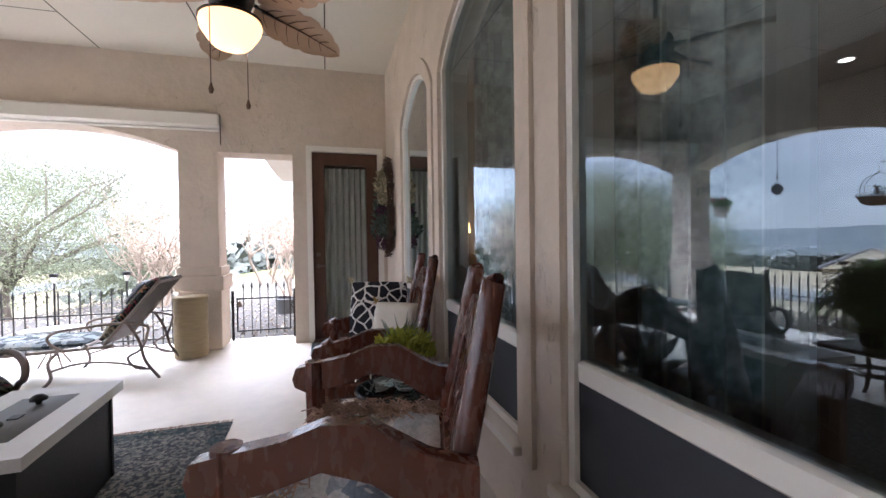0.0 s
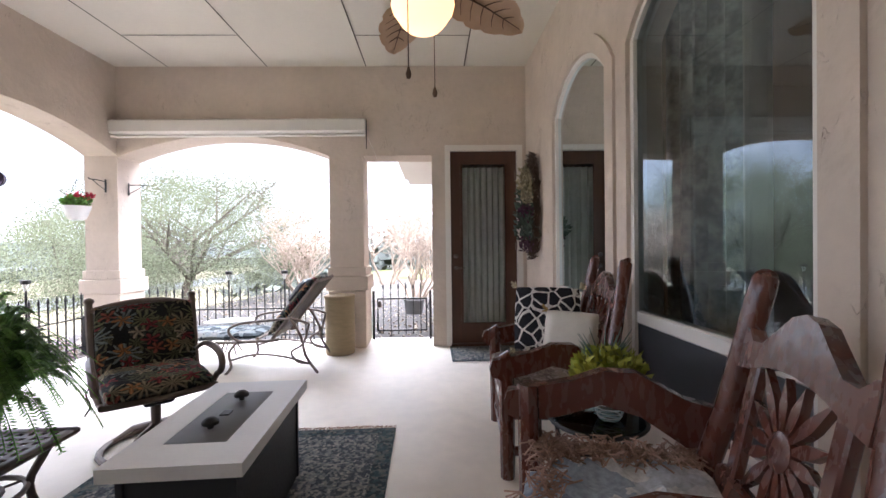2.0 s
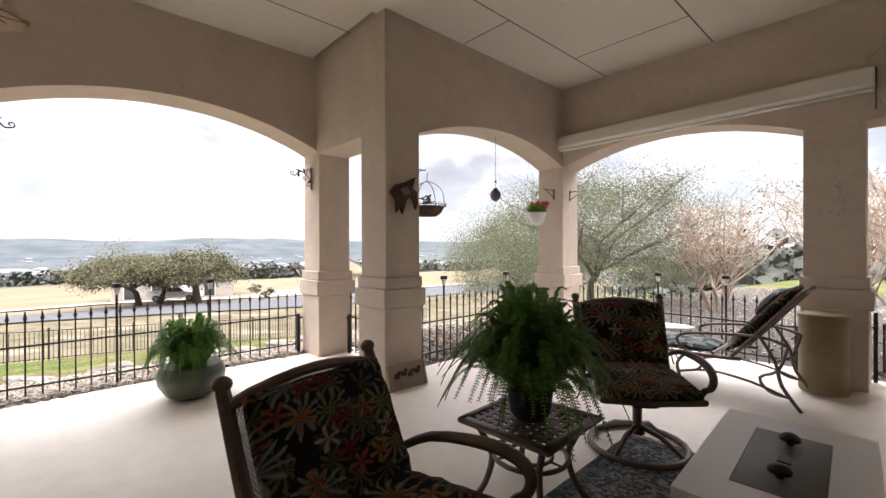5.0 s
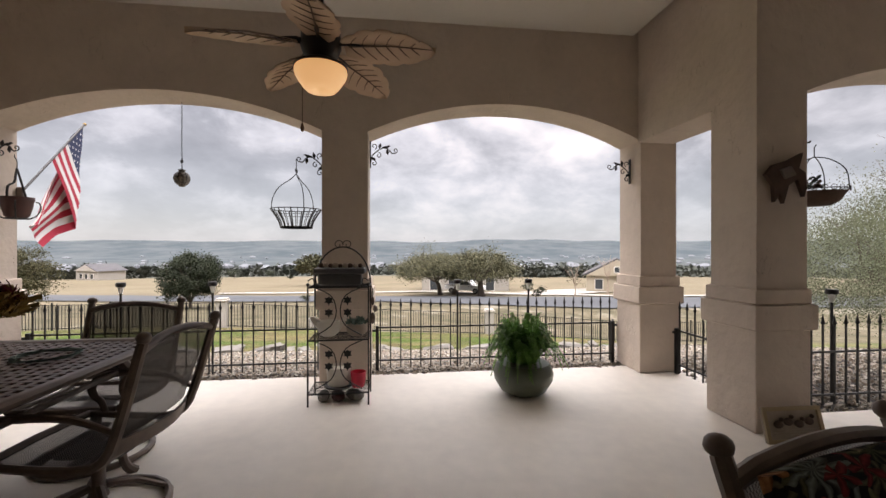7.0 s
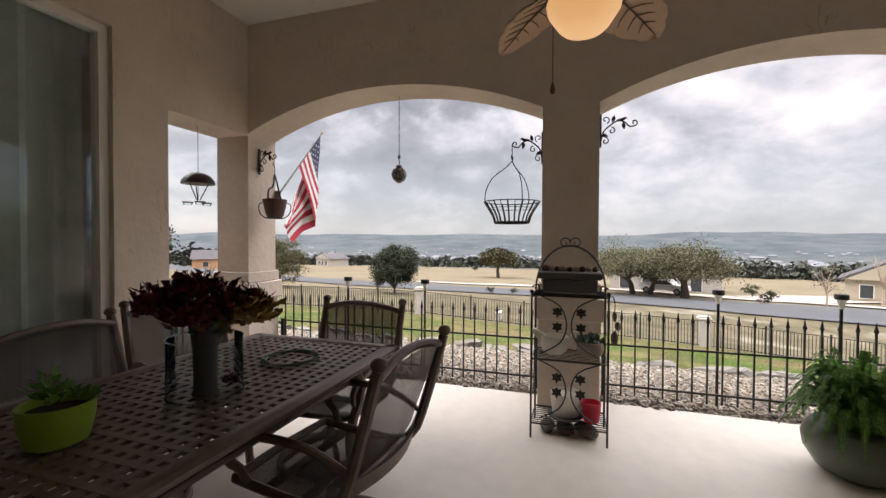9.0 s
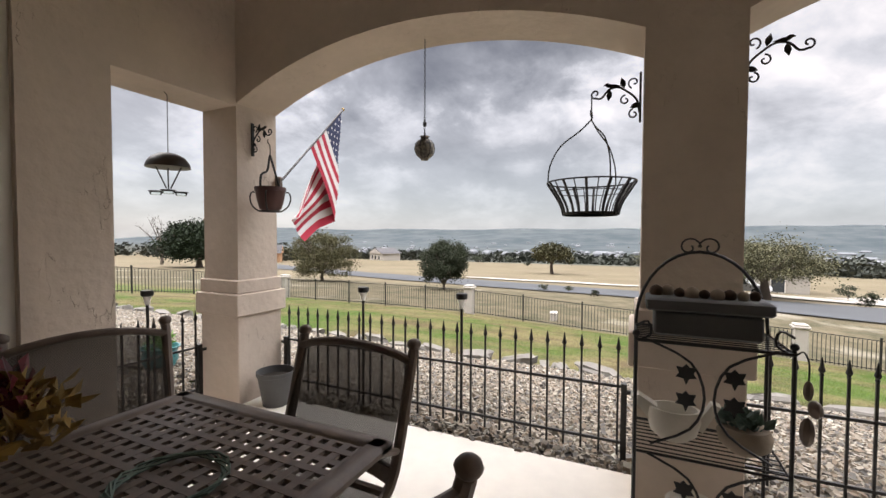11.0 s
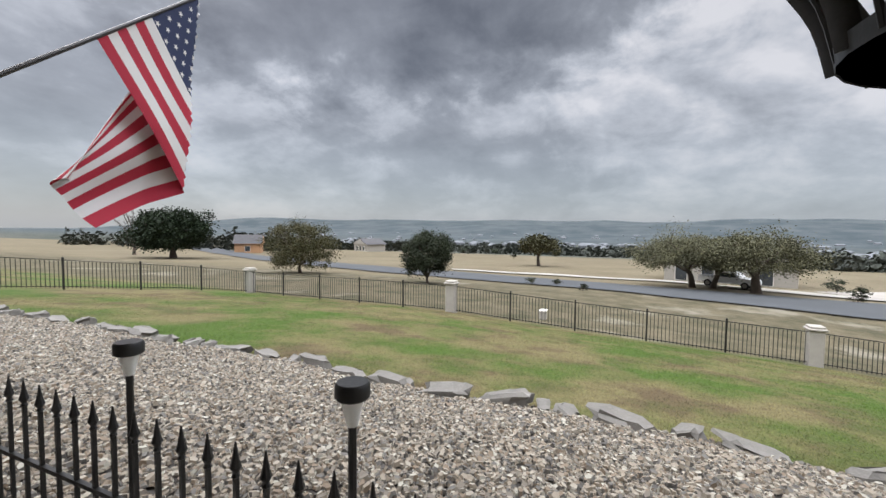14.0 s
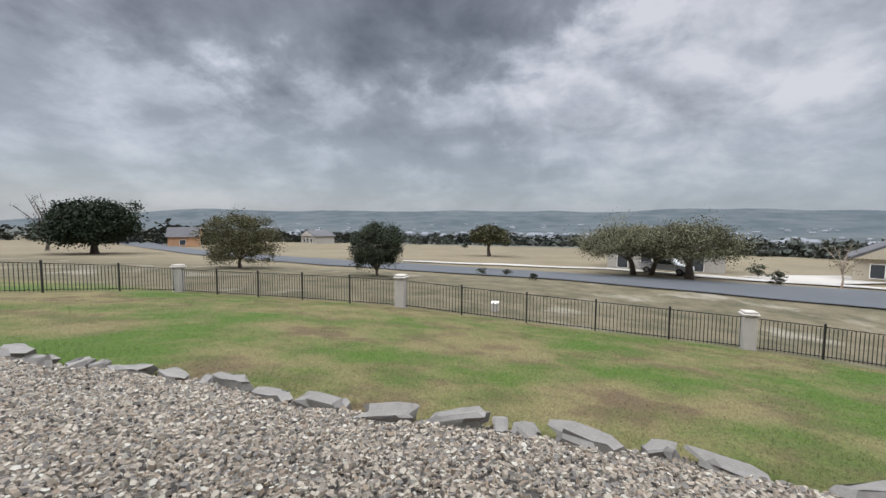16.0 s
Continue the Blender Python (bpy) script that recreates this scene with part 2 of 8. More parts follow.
crease = span_node(joined_node("ABSOLUTE", joined_node("SUBTRACT", marks_node(13.0, (1.3, 1.3, 0.4), 4), 0.5), 0.0), 0.0, 0.012, 1.0, 0.0)
marks = joined_node("MULTIPLY", crease, span_node(marks_node(4.5, (1, 1, 0.6), 3), 0.58, 0.66, 0.0, 1.0))
sunk = tree_.nodes.new("ShaderNodeBump"); sunk.invert = True
sunk.inputs["Strength"].default_value, sunk.inputs["Distance"].default_value = 0.8, 0.012
tree_.links.new(marks, sunk.inputs["Height"])
tree_.links.new(shell.inputs["Normal"].links[0].from_socket, sunk.inputs["Normal"])
tree_.links.new(sunk.outputs[0], shell.inputs["Normal"])
mark_tint = tree_.nodes.new("ShaderNodeMix"); mark_tint.data_type = "RGBA"
mark_tint.inputs[7].default_value = (0.33, 0.27, 0.22, 1)
tree_.links.new(joined_node("MULTIPLY", marks, 0.4), mark_tint.inputs[0])
tree_.links.new(shell.inputs["Base Color"].links[0].from_socket, mark_tint.inputs[6])
tree_.links.new(mark_tint.outputs[2], shell.inputs["Base Color"])
CEIL = material("ceiling_board", (0.70, 0.65, 0.56), 0.85, vary=0.05, scale=1.0, grain=30, bump=0.08, spec=0.2)
CONCRETE = material("porch_concrete", (0.86, 0.80, 0.71), 0.44, vary=0.13, scale=0.9, grain=9, bump=0.06, spread=0.45, spec=0.3)
WHITE = material("white_frame", (0.76, 0.72, 0.66), 0.5, vary=0.04, scale=3, grain=40, bump=0.03)
# wall colour lowered to carry the dimness of unlit rooms
DARKROOM = material("dimmed_room_wall", (0.16, 0.135, 0.11), 0.8, vary=0.1, bump=0.02)
SEAM = material("ceiling_seam", (0.10, 0.085, 0.065), 0.9, vary=0.1, bump=0)
DOORWOOD = material("brown_door", (0.085, 0.036, 0.020), 0.42, vary=0.25, scale=3, grain=30, stretch=(6, 6, 0.6), bump=0.05)
IRON = material("black_iron", (0.012, 0.011, 0.010), 0.5, vary=0.3, scale=20, grain=120, bump=0.1)
BRONZE = material("dark_bronze_metal", (0.155, 0.118, 0.095), 0.45, metal=0.25, vary=0.3, scale=14, grain=120, bump=0.15)


def glass_material(name, tint, tintmix, gloss):
    m = bpy.data.materials.new(name)
    m.use_nodes = True
    t = m.node_tree
    t.nodes.clear()
    tr = t.nodes.new("ShaderNodeBsdfTransparent"); tr.inputs[0].default_value = (*tint, 1)
    gl = t.nodes.new("ShaderNodeBsdfGlossy"); gl.inputs["Roughness"].default_value = 0.0; gl.inputs["Color"].default_value = (0.82, 0.92, 0.98, 1)
    lw = t.nodes.new("ShaderNodeFresnel"); lw.inputs["IOR"].default_value = gloss
    mx = t.nodes.new("ShaderNodeMixShader")
    o = t.nodes.new("ShaderNodeOutputMaterial")
    t.links.new(lw.outputs[0], mx.inputs[0]); t.links.new(tr.outputs[0], mx.inputs[1]); t.links.new(gl.outputs[0], mx.inputs[2])
    t.links.new(mx.outputs[0], o.inputs[0])
    return m


WINDOWGLASS = glass_material("window_glass", (0.66, 0.74, 0.74), 1, 2.25)
PALEGLASS = glass_material("curtained_glass", (0.82, 0.90, 0.88), 1, 1.6)
CLEARGLASS = glass_material("clear_glass", (0.95, 0.97, 0.96), 1, 1.3)
TABLEGLASS = glass_material("table_glass", (0.86, 0.93, 0.91), 1, 1.7)
SCREEN = material("insect_screen", (0.035, 0.037, 0.042), 0.6, vary=0.2, scale=4, grain=300, bump=0.05)

# ---- the porch in numbers ----
HX, NY, WX, CX, JY, SY = 0.76, 5.62, -5.72, -4.30, 2.60, -3.53  # inner faces: house, north, west, west by the corner, jog, south
CZ, SPRING, DEPTH = 3.51, 2.42, 0.40


def arch_height(u, a, b, spring, crown):
    h, w = crown - spring, (b - a) / 2
    if h <= 0:
        return spring
    r = (w * w + h * h) / (2 * h)
    return spring + math.sqrt(max(0, r * r - (u - (a + b) / 2) ** 2)) - (r - h)


def arch_wall(u0, u1, top, openings, place, steps=28):
    """A wall along u from u0 to u1, DEPTH thick behind its face (v = 0), with openings (from, to, sill, spring, crown)."""
    g = Geo()
    cuts = []
    u = u0
    for a, b, sill, spring, crown in sorted(openings):
        cuts.append((u, a, None))
        cuts.append((a, b, (sill, spring, crown)))
        u = b
    cuts.append((u, u1, None))
    for a, b, o in cuts:
        if b - a < 1e-6:
            continue
        if o is None:
            n, bottom = 1, lambda q: 0.0
        else:
            n, bottom = (steps if o[2] > o[1] else 1), (lambda q, o=o, a=a, b=b: arch_height(q, a, b, o[1], o[2]))
        for i in range(n):
            p, q = a + (b - a) * i / n, a + (b - a) * (i + 1) / n
            zp, zq = bottom(p), bottom(q)
            vs = [place(p, 0, zp), place(q, 0, zq), place(q, 0, top), place(p, 0, top), place(p, 1, zp), place(q, 1, zq), place(q, 1, top), place(p, 1, top)]
            fs = [(0, 1, 2, 3), (5, 4, 7, 6), (3, 2, 6, 7), (0, 4, 5, 1)]
            g.add(vs, fs)
        if o is not None:
            for e in (a, b):
                z = bottom(e)
                if abs(e - u0) < 1e-6:
                    continue
                g.add([place(e, 0, o[0]), place(e, 1, o[0]), place(e, 1, z), place(e, 0, z)], [(0, 1, 2, 3)])
            if o[0] > 0:
                vs = [place(a, 0, 0), place(b, 0, 0), place(b, 0, o[0]), place(a, 0, o[0]), place(a, 1, 0), place(b, 1, 0), place(b, 1, o[0]), place(a, 1, o[0])]
                g.add(vs, [(0, 1, 2, 3), (5, 4, 7, 6), (3, 2, 6, 7)])
    for e in (u0, u1):
        if any(abs(o[0] - e) < 1e-6 for o in openings):
            continue
        g.add([place(e, 0, 0), place(e, 1, 0), place(e, 1, top), place(e, 0, top)], [(0, 1, 2, 3)])
    return g


TOP = 3.7
structure("wall_west_1", arch_wall(SY - DEPTH, JY + 0.43, TOP, [(SY, -0.61, 0, SPRING, 2.74), (-0.18, JY + 0.03, 0, SPRING, 2.74)],
          lambda u, v, z: (WX - v * DEPTH, u, z)), STUCCO, "tan stucco arcade wall with two wide arches", "wall")
structure("wall_jog", arch_wall(WX + 0.002, CX, TOP, [(WX + 0.002, -4.72, 0, 2.40, 2.40)], lambda u, v, z: (u, JY + v * DEPTH, z)), STUCCO,
          "tan stucco wall stub with a narrow opening", "wall")
structure("wall_west_2", arch_wall(JY + 0.002, NY + DEPTH, TOP, [(2.99, NY, 0, SPRING, 2.68)], lambda u, v, z: (CX - 0.002 - v * DEPTH, u, z)), STUCCO,
          "tan stucco wall with one wide arch", "wall")
structure("wall_north", arch_wall(CX, HX + 0.22, TOP, [(CX, -1.71, 0, 2.40, 2.66), (-1.29, -0.43, 0, 2.40, 2.40), (-0.20, 0.645, 0, 2.455, 2.455)],
          lambda u, v, z: (u, NY + v * DEPTH, z)), STUCCO, "tan stucco end wall with an arch, a gate opening and a door", "wall")
structure("wall_house", arch_wall(SY - 0.2, NY, TOP, [(0.07, 1.29, 0.42, 2.47, 2.76), (1.64, 2.87, 0.42, 2.47, 2.76), (3.19, 4.40, 0.42, 2.47, 2.76)],
          lambda u, v, z: (HX + v * 0.2, u, z)), STUCCO, "tan stucco house wall with three tall arched windows", "wall")
structure("wall_south", arch_wall(WX + 0.002, HX - 0.002, TOP, [(WX + 0.002, -4.85, 0, 2.40, 2.40), (-4.40, -2.2, 0.3, 2.85, 2.85)],
          lambda u, v, z: (u, SY - v * (DEPTH if u < -4.6 else 0.2), z)), STUCCO, "tan stucco house wall with a tall window", "wall")

# ceiling, one sheet over the L-shaped porch with recessed joints between the boards
g = Geo()
g.box(((WX + HX) / 2, (SY + JY) / 2 - 0.1, CZ + 0.05), (HX - WX + 0.3, JY - SY + 0.1, 0.1))
g.box(((CX + HX) / 2, (JY + NY) / 2 - 0.05, CZ + 0.052), (HX - CX + 0.3, NY - JY + 0.2, 0.1))
ceiling = structure("ceiling", g, CEIL, "pale beige boarded porch ceiling with dark joints", "ceiling")
# roof slab over everything
g = Geo()
g.box(((WX + 6) / 2 - 0.1, 0.7, TOP + 0.16), (6 - WX + 1.4, 11.6, 0.3))
structure("roof_slab", g, STUCCO, "plain flat roof over the porch", "roof")


def slab_box(g, x0, x1, y0, y1, z0, z1):
    g.box(((x0 + x1) / 2, (y0 + y1) / 2, (z0 + z1) / 2), (x1 - x0, y1 - y0, z1 - z0))


g = Geo()
slab_box(g, -5.98, 0.96, -4.1, 3.2, -0.25, 0)
slab_box(g, -4.56, 0.96, 3.2, 6.14, -0.25, 0)
structure("floor", g, CONCRETE, "pale stained concrete porch floor", "floor")

# the room behind the windows, its dimness put into the wall colour
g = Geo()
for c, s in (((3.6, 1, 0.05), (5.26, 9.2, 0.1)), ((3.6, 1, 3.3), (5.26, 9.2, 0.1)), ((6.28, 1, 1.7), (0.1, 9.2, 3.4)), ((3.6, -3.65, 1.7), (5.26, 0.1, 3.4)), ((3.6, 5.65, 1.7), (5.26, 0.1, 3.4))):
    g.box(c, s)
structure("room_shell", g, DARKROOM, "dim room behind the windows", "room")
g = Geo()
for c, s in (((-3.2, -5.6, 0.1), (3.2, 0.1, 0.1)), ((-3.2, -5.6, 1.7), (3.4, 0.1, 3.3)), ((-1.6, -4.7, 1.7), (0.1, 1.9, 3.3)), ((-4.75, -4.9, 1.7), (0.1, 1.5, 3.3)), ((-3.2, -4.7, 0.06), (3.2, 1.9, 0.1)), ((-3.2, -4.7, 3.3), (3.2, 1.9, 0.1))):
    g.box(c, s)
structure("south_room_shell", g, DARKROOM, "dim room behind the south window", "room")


# ---- ground ----
def ground_z(x, y):
    d = max(0.0, -6.1 - x) + 0.22 * max(0.0, y - 6.2) + 0.05 * max(0.0, -5 - y)
    ds = (0, 3.7, 14.5, 17.2, 24, 45, 90, 150, 400, 1200, 2200, 3300, 4200, 9000)
    zs = (-0.05, -0.62, -2.1, -2.6, -3.3, -4.7, -6.8, -9.0, -22, -48, -45, 55, 62, 60)
    z = float(np.interp(d, ds, zs))
    # the lawn falls away to the north as well
    z += float(np.interp(y, (-25, -8, 6, 14), (0.15, 0.0, -0.85, -1.3)) * np.interp(-6.1 - x, (0, 2, 17, 26, 42), (0, 0.15, 1, 1, 0)))
    if d > 900:
        z += min(1, (d - 900) / 1800) * (26 * noise.noise(Vector((x / 900, y / 900, 3))) + 12 * noise.noise(Vector((x / 330, y / 330, 9))))
    elif d > 4:
        z += 0.10 * min(1, (d - 4) / 20) * noise.noise(Vector((x / 9, y / 9, 1)))
    return z
# one sheet from the porch to the horizon, on rings that widen outwards
def ground_sheet():
    g = Geo()
    radii = [0.5 + 0.45 * i for i in range(44)]
    while radii[-1] < 4600:
        radii.append(radii[-1] * 1.045 + 0.1)
    n = 200
    rings = []
    for r in radii:
        ring = []
        for k in range(n):
            a = 2 * math.pi * k / n
            x, y = -3.0 + r * math.cos(a), 1.0 + r * math.sin(a)
            z = ground_z(x, y) if not (-6.0 < x < 5 and -4.2 < y < 6.2) else -0.3
            ring.append((x, y, z))
        rings.append(ring)
    g.loft(rings, caps=False)
    o = len(g.v)
    g.add([(-3, 1, -0.3)], [])
    g.f += [(o, i, (i + 1) % n) for i in range(n)]
    return g


def ground_material():
    m = bpy.data.materials.new("ground_cover")
    m.use_nodes = True
    t = m.node_tree
    b = t.nodes["Principled BSDF"]
    b.inputs["Roughness"].default_value = 0.95
    b.inputs["Specular IOR Level"].default_value = 0.15
    geo = t.nodes.new("ShaderNodeNewGeometry")
    sepn = t.nodes.new("ShaderNodeSeparateXYZ")
    t.links.new(geo.outputs["Position"], sepn.inputs[0])

    def noise_of(scale, detail=5, rough=0.55):
        n = t.nodes.new("ShaderNodeTexNoise")
        n.inputs["Scale"].default_value, n.inputs["Detail"].default_value, n.inputs["Roughness"].default_value = scale, detail, rough
        t.links.new(geo.outputs["Position"], n.inputs["Vector"])
        return n.outputs["Fac"]

    def ranged(v, a, b2):
        n = t.nodes.new("ShaderNodeMapRange")
        n.inputs["From Min"].default_value, n.inputs["From Max"].default_value = a, b2
        t.links.new(v, n.inputs["Value"])
        return n.outputs[0]

    def mixed(f, c1, c2):
        n = t.nodes.new("ShaderNodeMix"); n.data_type = "RGBA"
        t.links.new(f, n.inputs[0])
        for c, s in ((c1, 6), (c2, 7)):
            if isinstance(c, tuple):
                n.inputs[s].default_value = (*c, 1)
            else:
                t.links.new(c, n.inputs[s])
        return n.outputs[2]

    blades = noise_of(22, 4, 0.7)
    patch = noise_of(0.27, 7, 0.66)
    straw = mixed(ranged(blades, 0.3, 0.7), (0.085, 0.071, 0.031), (0.170, 0.143, 0.068))
    bare = mixed(ranged(blades, 0.3, 0.7), (0.063, 0.046, 0.025), (0.112, 0.083, 0.046))
    green = mixed(ranged(blades, 0.3, 0.7), (0.026, 0.050, 0.008), (0.072, 0.110, 0.020))
    dry = mixed(ranged(noise_of(0.8, 5, 0.6), 0.48, 0.60), straw, bare)
    lawn = mixed(ranged(patch, 0.44, 0.60), dry, green)
    field = mixed(ranged(noise_of(0.09, 7, 0.65), 0.38, 0.62), (0.133, 0.102, 0.065), (0.184, 0.148, 0.099))
    field = mixed(ranged(noise_of(1.6, 6, 0.7), 0.35, 0.7), field, (0.122, 0.108, 0.066))
    woods = mixed(ranged(noise_of(0.02, 8, 0.7), 0.42, 0.60), (0.033, 0.042, 0.033), (0.102, 0.099, 0.084))
    # aerial haze over the far hills, painted into the ground colour
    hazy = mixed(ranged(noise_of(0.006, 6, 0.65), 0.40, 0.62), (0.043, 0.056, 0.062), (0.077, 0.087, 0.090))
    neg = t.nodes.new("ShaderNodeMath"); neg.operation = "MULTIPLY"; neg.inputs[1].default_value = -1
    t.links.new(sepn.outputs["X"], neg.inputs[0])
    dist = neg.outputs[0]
    scrub = mixed(ranged(noise_of(0.5, 7, 0.7), 0.38, 0.62), (0.061, 0.056, 0.032), (0.126, 0.104, 0.066))
    scrub = mixed(ranged(noise_of(0.16, 5, 0.6), 0.58, 0.66), scrub, (0.187, 0.166, 0.126))
    field = mixed(ranged(dist, 44, 52), scrub, field)
    c = mixed(ranged(dist, 22.6, 24), lawn, field)
    c = mixed(ranged(dist, 150, 190), c, woods)
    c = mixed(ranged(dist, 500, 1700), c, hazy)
    t.links.new(c, b.inputs["Base Color"])
    bp = t.nodes.new("ShaderNodeBump"); bp.inputs["Strength"].default_value = 0.5; bp.inputs["Distance"].default_value = 0.03
    t.links.new(blades, bp.inputs["Height"]); t.links.new(bp.outputs[0], b.inputs["Normal"])
    return m


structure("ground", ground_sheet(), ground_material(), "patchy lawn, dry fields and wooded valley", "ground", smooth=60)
GROUND = bpy.data.materials["ground_cover"]
GRAVEL = material("gravel", (0.39, 0.325, 0.26), 0.8, vary=0.3, scale=3, grain=60, bump=0.1)
# each pebble takes its own stone colour
tree_ = GRAVEL.node_tree
tone = tree_.nodes.new("ShaderNodeValToRGB")
tone.color_ramp.interpolation = "CONSTANT"
for k, (at, col) in enumerate(((0.0, (0.236, 0.200, 0.152)), (0.24, (0.156, 0.134, 0.107)), (0.42, (0.114, 0.105, 0.093)), (0.56, (0.284, 0.254, 0.203)), (0.70, (0.173, 0.131, 0.091)), (0.82, (0.066, 0.060, 0.052)), (0.92, (0.332, 0.317, 0.264)))):
    el_ = tone.color_ramp.elements[k] if k < 2 else tone.color_ramp.elements.new(at)
    el_.position, el_.color = at, (*col, 1)
rough_tone = tree_.nodes.new("ShaderNodeMix"); rough_tone.data_type = "RGBA"; rough_tone.blend_type = "MULTIPLY"; rough_tone.inputs[0].default_value = 0.45
tree_.links.new(tree_.nodes.new("ShaderNodeNewGeometry").outputs["Random Per Island"], tone.inputs[0])
shade_ = tree_.nodes["Principled BSDF"].inputs["Base Color"].links[0].from_socket
bright = tree_.nodes.new("ShaderNodeHueSaturation"); bright.inputs["Value"].default_value = 2.6; bright.inputs["Saturation"].default_value = 0.2
tree_.links.new(shade_, bright.inputs["Color"])
tree_.links.new(tone.outputs[0], rough_tone.inputs[6]); tree_.links.new(bright.outputs[0], rough_tone.inputs[7])
tree_.links.new(rough_tone.outputs[2], tree_.nodes["Principled BSDF"].inputs["Base Color"])
# grit, darkened in colour for the shade between the pebbles
GRITSHADE = material("gap_shaded_grit", (0.035, 0.029, 0.024), 0.95, vary=0.3, scale=4, grain=50, bump=0.4)
ROCK = material("limestone_rock", (0.209, 0.194, 0.171), 0.9, second=(0.116, 0.107, 0.096), scale=5, grain=40, bump=0.7, bump_dist=0.02)
ASPHALT = material("asphalt", (0.052, 0.055, 0.059), 0.9, vary=0.15, scale=0.3, grain=8, bump=0.1)
PAVING = material("pale_paving", (0.315, 0.289, 0.251), 0.85, vary=0.1, scale=0.3, grain=6, bump=0.05)
BARK = material("bark", (0.085, 0.065, 0.05), 0.95, vary=0.35, scale=4, grain=30, bump=0.6, stretch=(1, 1, 0.3))
TWIG = material("pale_twig", (0.30, 0.235, 0.18), 0.9, vary=0.3, scale=4, grain=30, bump=0.3)
PILLAR = material("pillar_stone", (0.360, 0.331, 0.288), 0.9, vary=0.1, scale=4, grain=30, bump=0.4)


def leaf_material(name, base, other):
    return material(name, base, 0.75, second=other, scale=0.8, grain=9, bump=0, island=0.5, spec=0.2)


LEAF_JUNIPER = leaf_material("juniper_leaf", (0.020, 0.032, 0.013), (0.009, 0.015, 0.007))
LEAF_CEDAR = leaf_material("cedar_leaf", (0.028, 0.035, 0.015), (0.012, 0.016, 0.008))
LEAF_OAK = leaf_material("live_oak_leaf", (0.112, 0.105, 0.052), (0.059, 0.059, 0.035))
LEAF_SAGE = leaf_material("sage_leaf", (0.155, 0.165, 0.10), (0.09, 0.10, 0.06))
LEAF_RUST = leaf_material("rusty_leaf", (0.083, 0.067, 0.029), (0.045, 0.051, 0.022))
FARLEAF = leaf_material("far_scrub_leaf", (0.077, 0.081, 0.065), (0.046, 0.053, 0.045))

RNG = random.Random(7)


def gravel_edge(y):
    """x of the stone edging that bounds the gravel."""
    return -9.98 + 0.09 * math.sin(y * 1.3) + 0.05 * math.sin(y * 3.7)


# gravel: a bed just over the ground and loose pebbles on it
def gravel_bed(x0, x1, y0, y1, n):
    g = Geo()
    nx, ny = 16, 60
    vs = []
    for j in range(ny + 1):
        y = y0 + (y1 - y0) * j / ny
        a = x0(y) if callable(x0) else x0
        for i in range(nx + 1):
            x = a + (x1 - a) * i / nx
            vs.append((x, y, ground_z(x, y) + 0.02))
    g.add(vs, [(j * (nx + 1) + i, j * (nx + 1) + i + 1, (j + 1) * (nx + 1) + i + 1, (j + 1) * (nx + 1) + i) for j in range(ny) for i in range(nx)])
    structure("gravel_bed", g, GRITSHADE, "dark grit bed with the shade between pebbles in its colour", "gravel")
    g = Geo()
    for _ in range(n):
        y = RNG.uniform(y0, y1)
        a = x0(y) if callable(x0) else x0
        x = RNG.uniform(a, x1)
        s = RNG.uniform(0.017, 0.036) if RNG.random() < 0.88 else RNG.uniform(0.036, 0.05)
        z = ground_z(x, y) + 0.022 + s * 0.2
        rz, tx, ty = RNG.uniform(0, 6.28), RNG.uniform(-0.4, 0.4), RNG.uniform(-0.4, 0.4)
        c, sn, el = math.cos(rz), math.sin(rz), RNG.uniform(0.5, 0.85)
        ring = [(s * math.cos(k * 1.257) * RNG.uniform(0.85, 1.15), s * el * math.sin(k * 1.257) * RNG.uniform(0.85, 1.15)) for k in range(5)]
        o = len(g.v)
        h = s * RNG.uniform(0.4, 0.75)
        for u, v in ring:
            g.v.append((x + u * c - v * sn, y + u * sn + v * c, z + u * tx + v * ty))
        for sc, zz in ((0.62, h),):
            for u, v in ring:
                g.v.append((x + sc * (u * c - v * sn), y + sc * (u * sn + v * c), z + zz + sc * (u * tx + v * ty)))
        for k in range(5):
            g.f.append((o + k, o + (k + 1) % 5, o + 5 + (k + 1) % 5, o + 5 + k))
        g.f.append((o + 5, o + 6, o + 7, o + 8, o + 9))
    me = mesh_of("pebbles", g, GRAVEL, smooth=30, tidy=False)
    tagged(new("pebbles", me), "loose rounded tan and grey river pebbles", "gravel", kind="stuff")


gravel_bed(gravel_edge, -5.97, -6.5, 6.2, 58000)
gravel_bed(gravel_edge, -5.9, -14.0, -6.5, 24000)
gravel_bed(-5.9, -3.0, -9.5, -4.11, 14000)
gravel_bed(-12.0, 4.0, 6.15, 24.0, 12000)
gravel_bed(-6.0, -4.55, 3.0, 6.2, 3000)

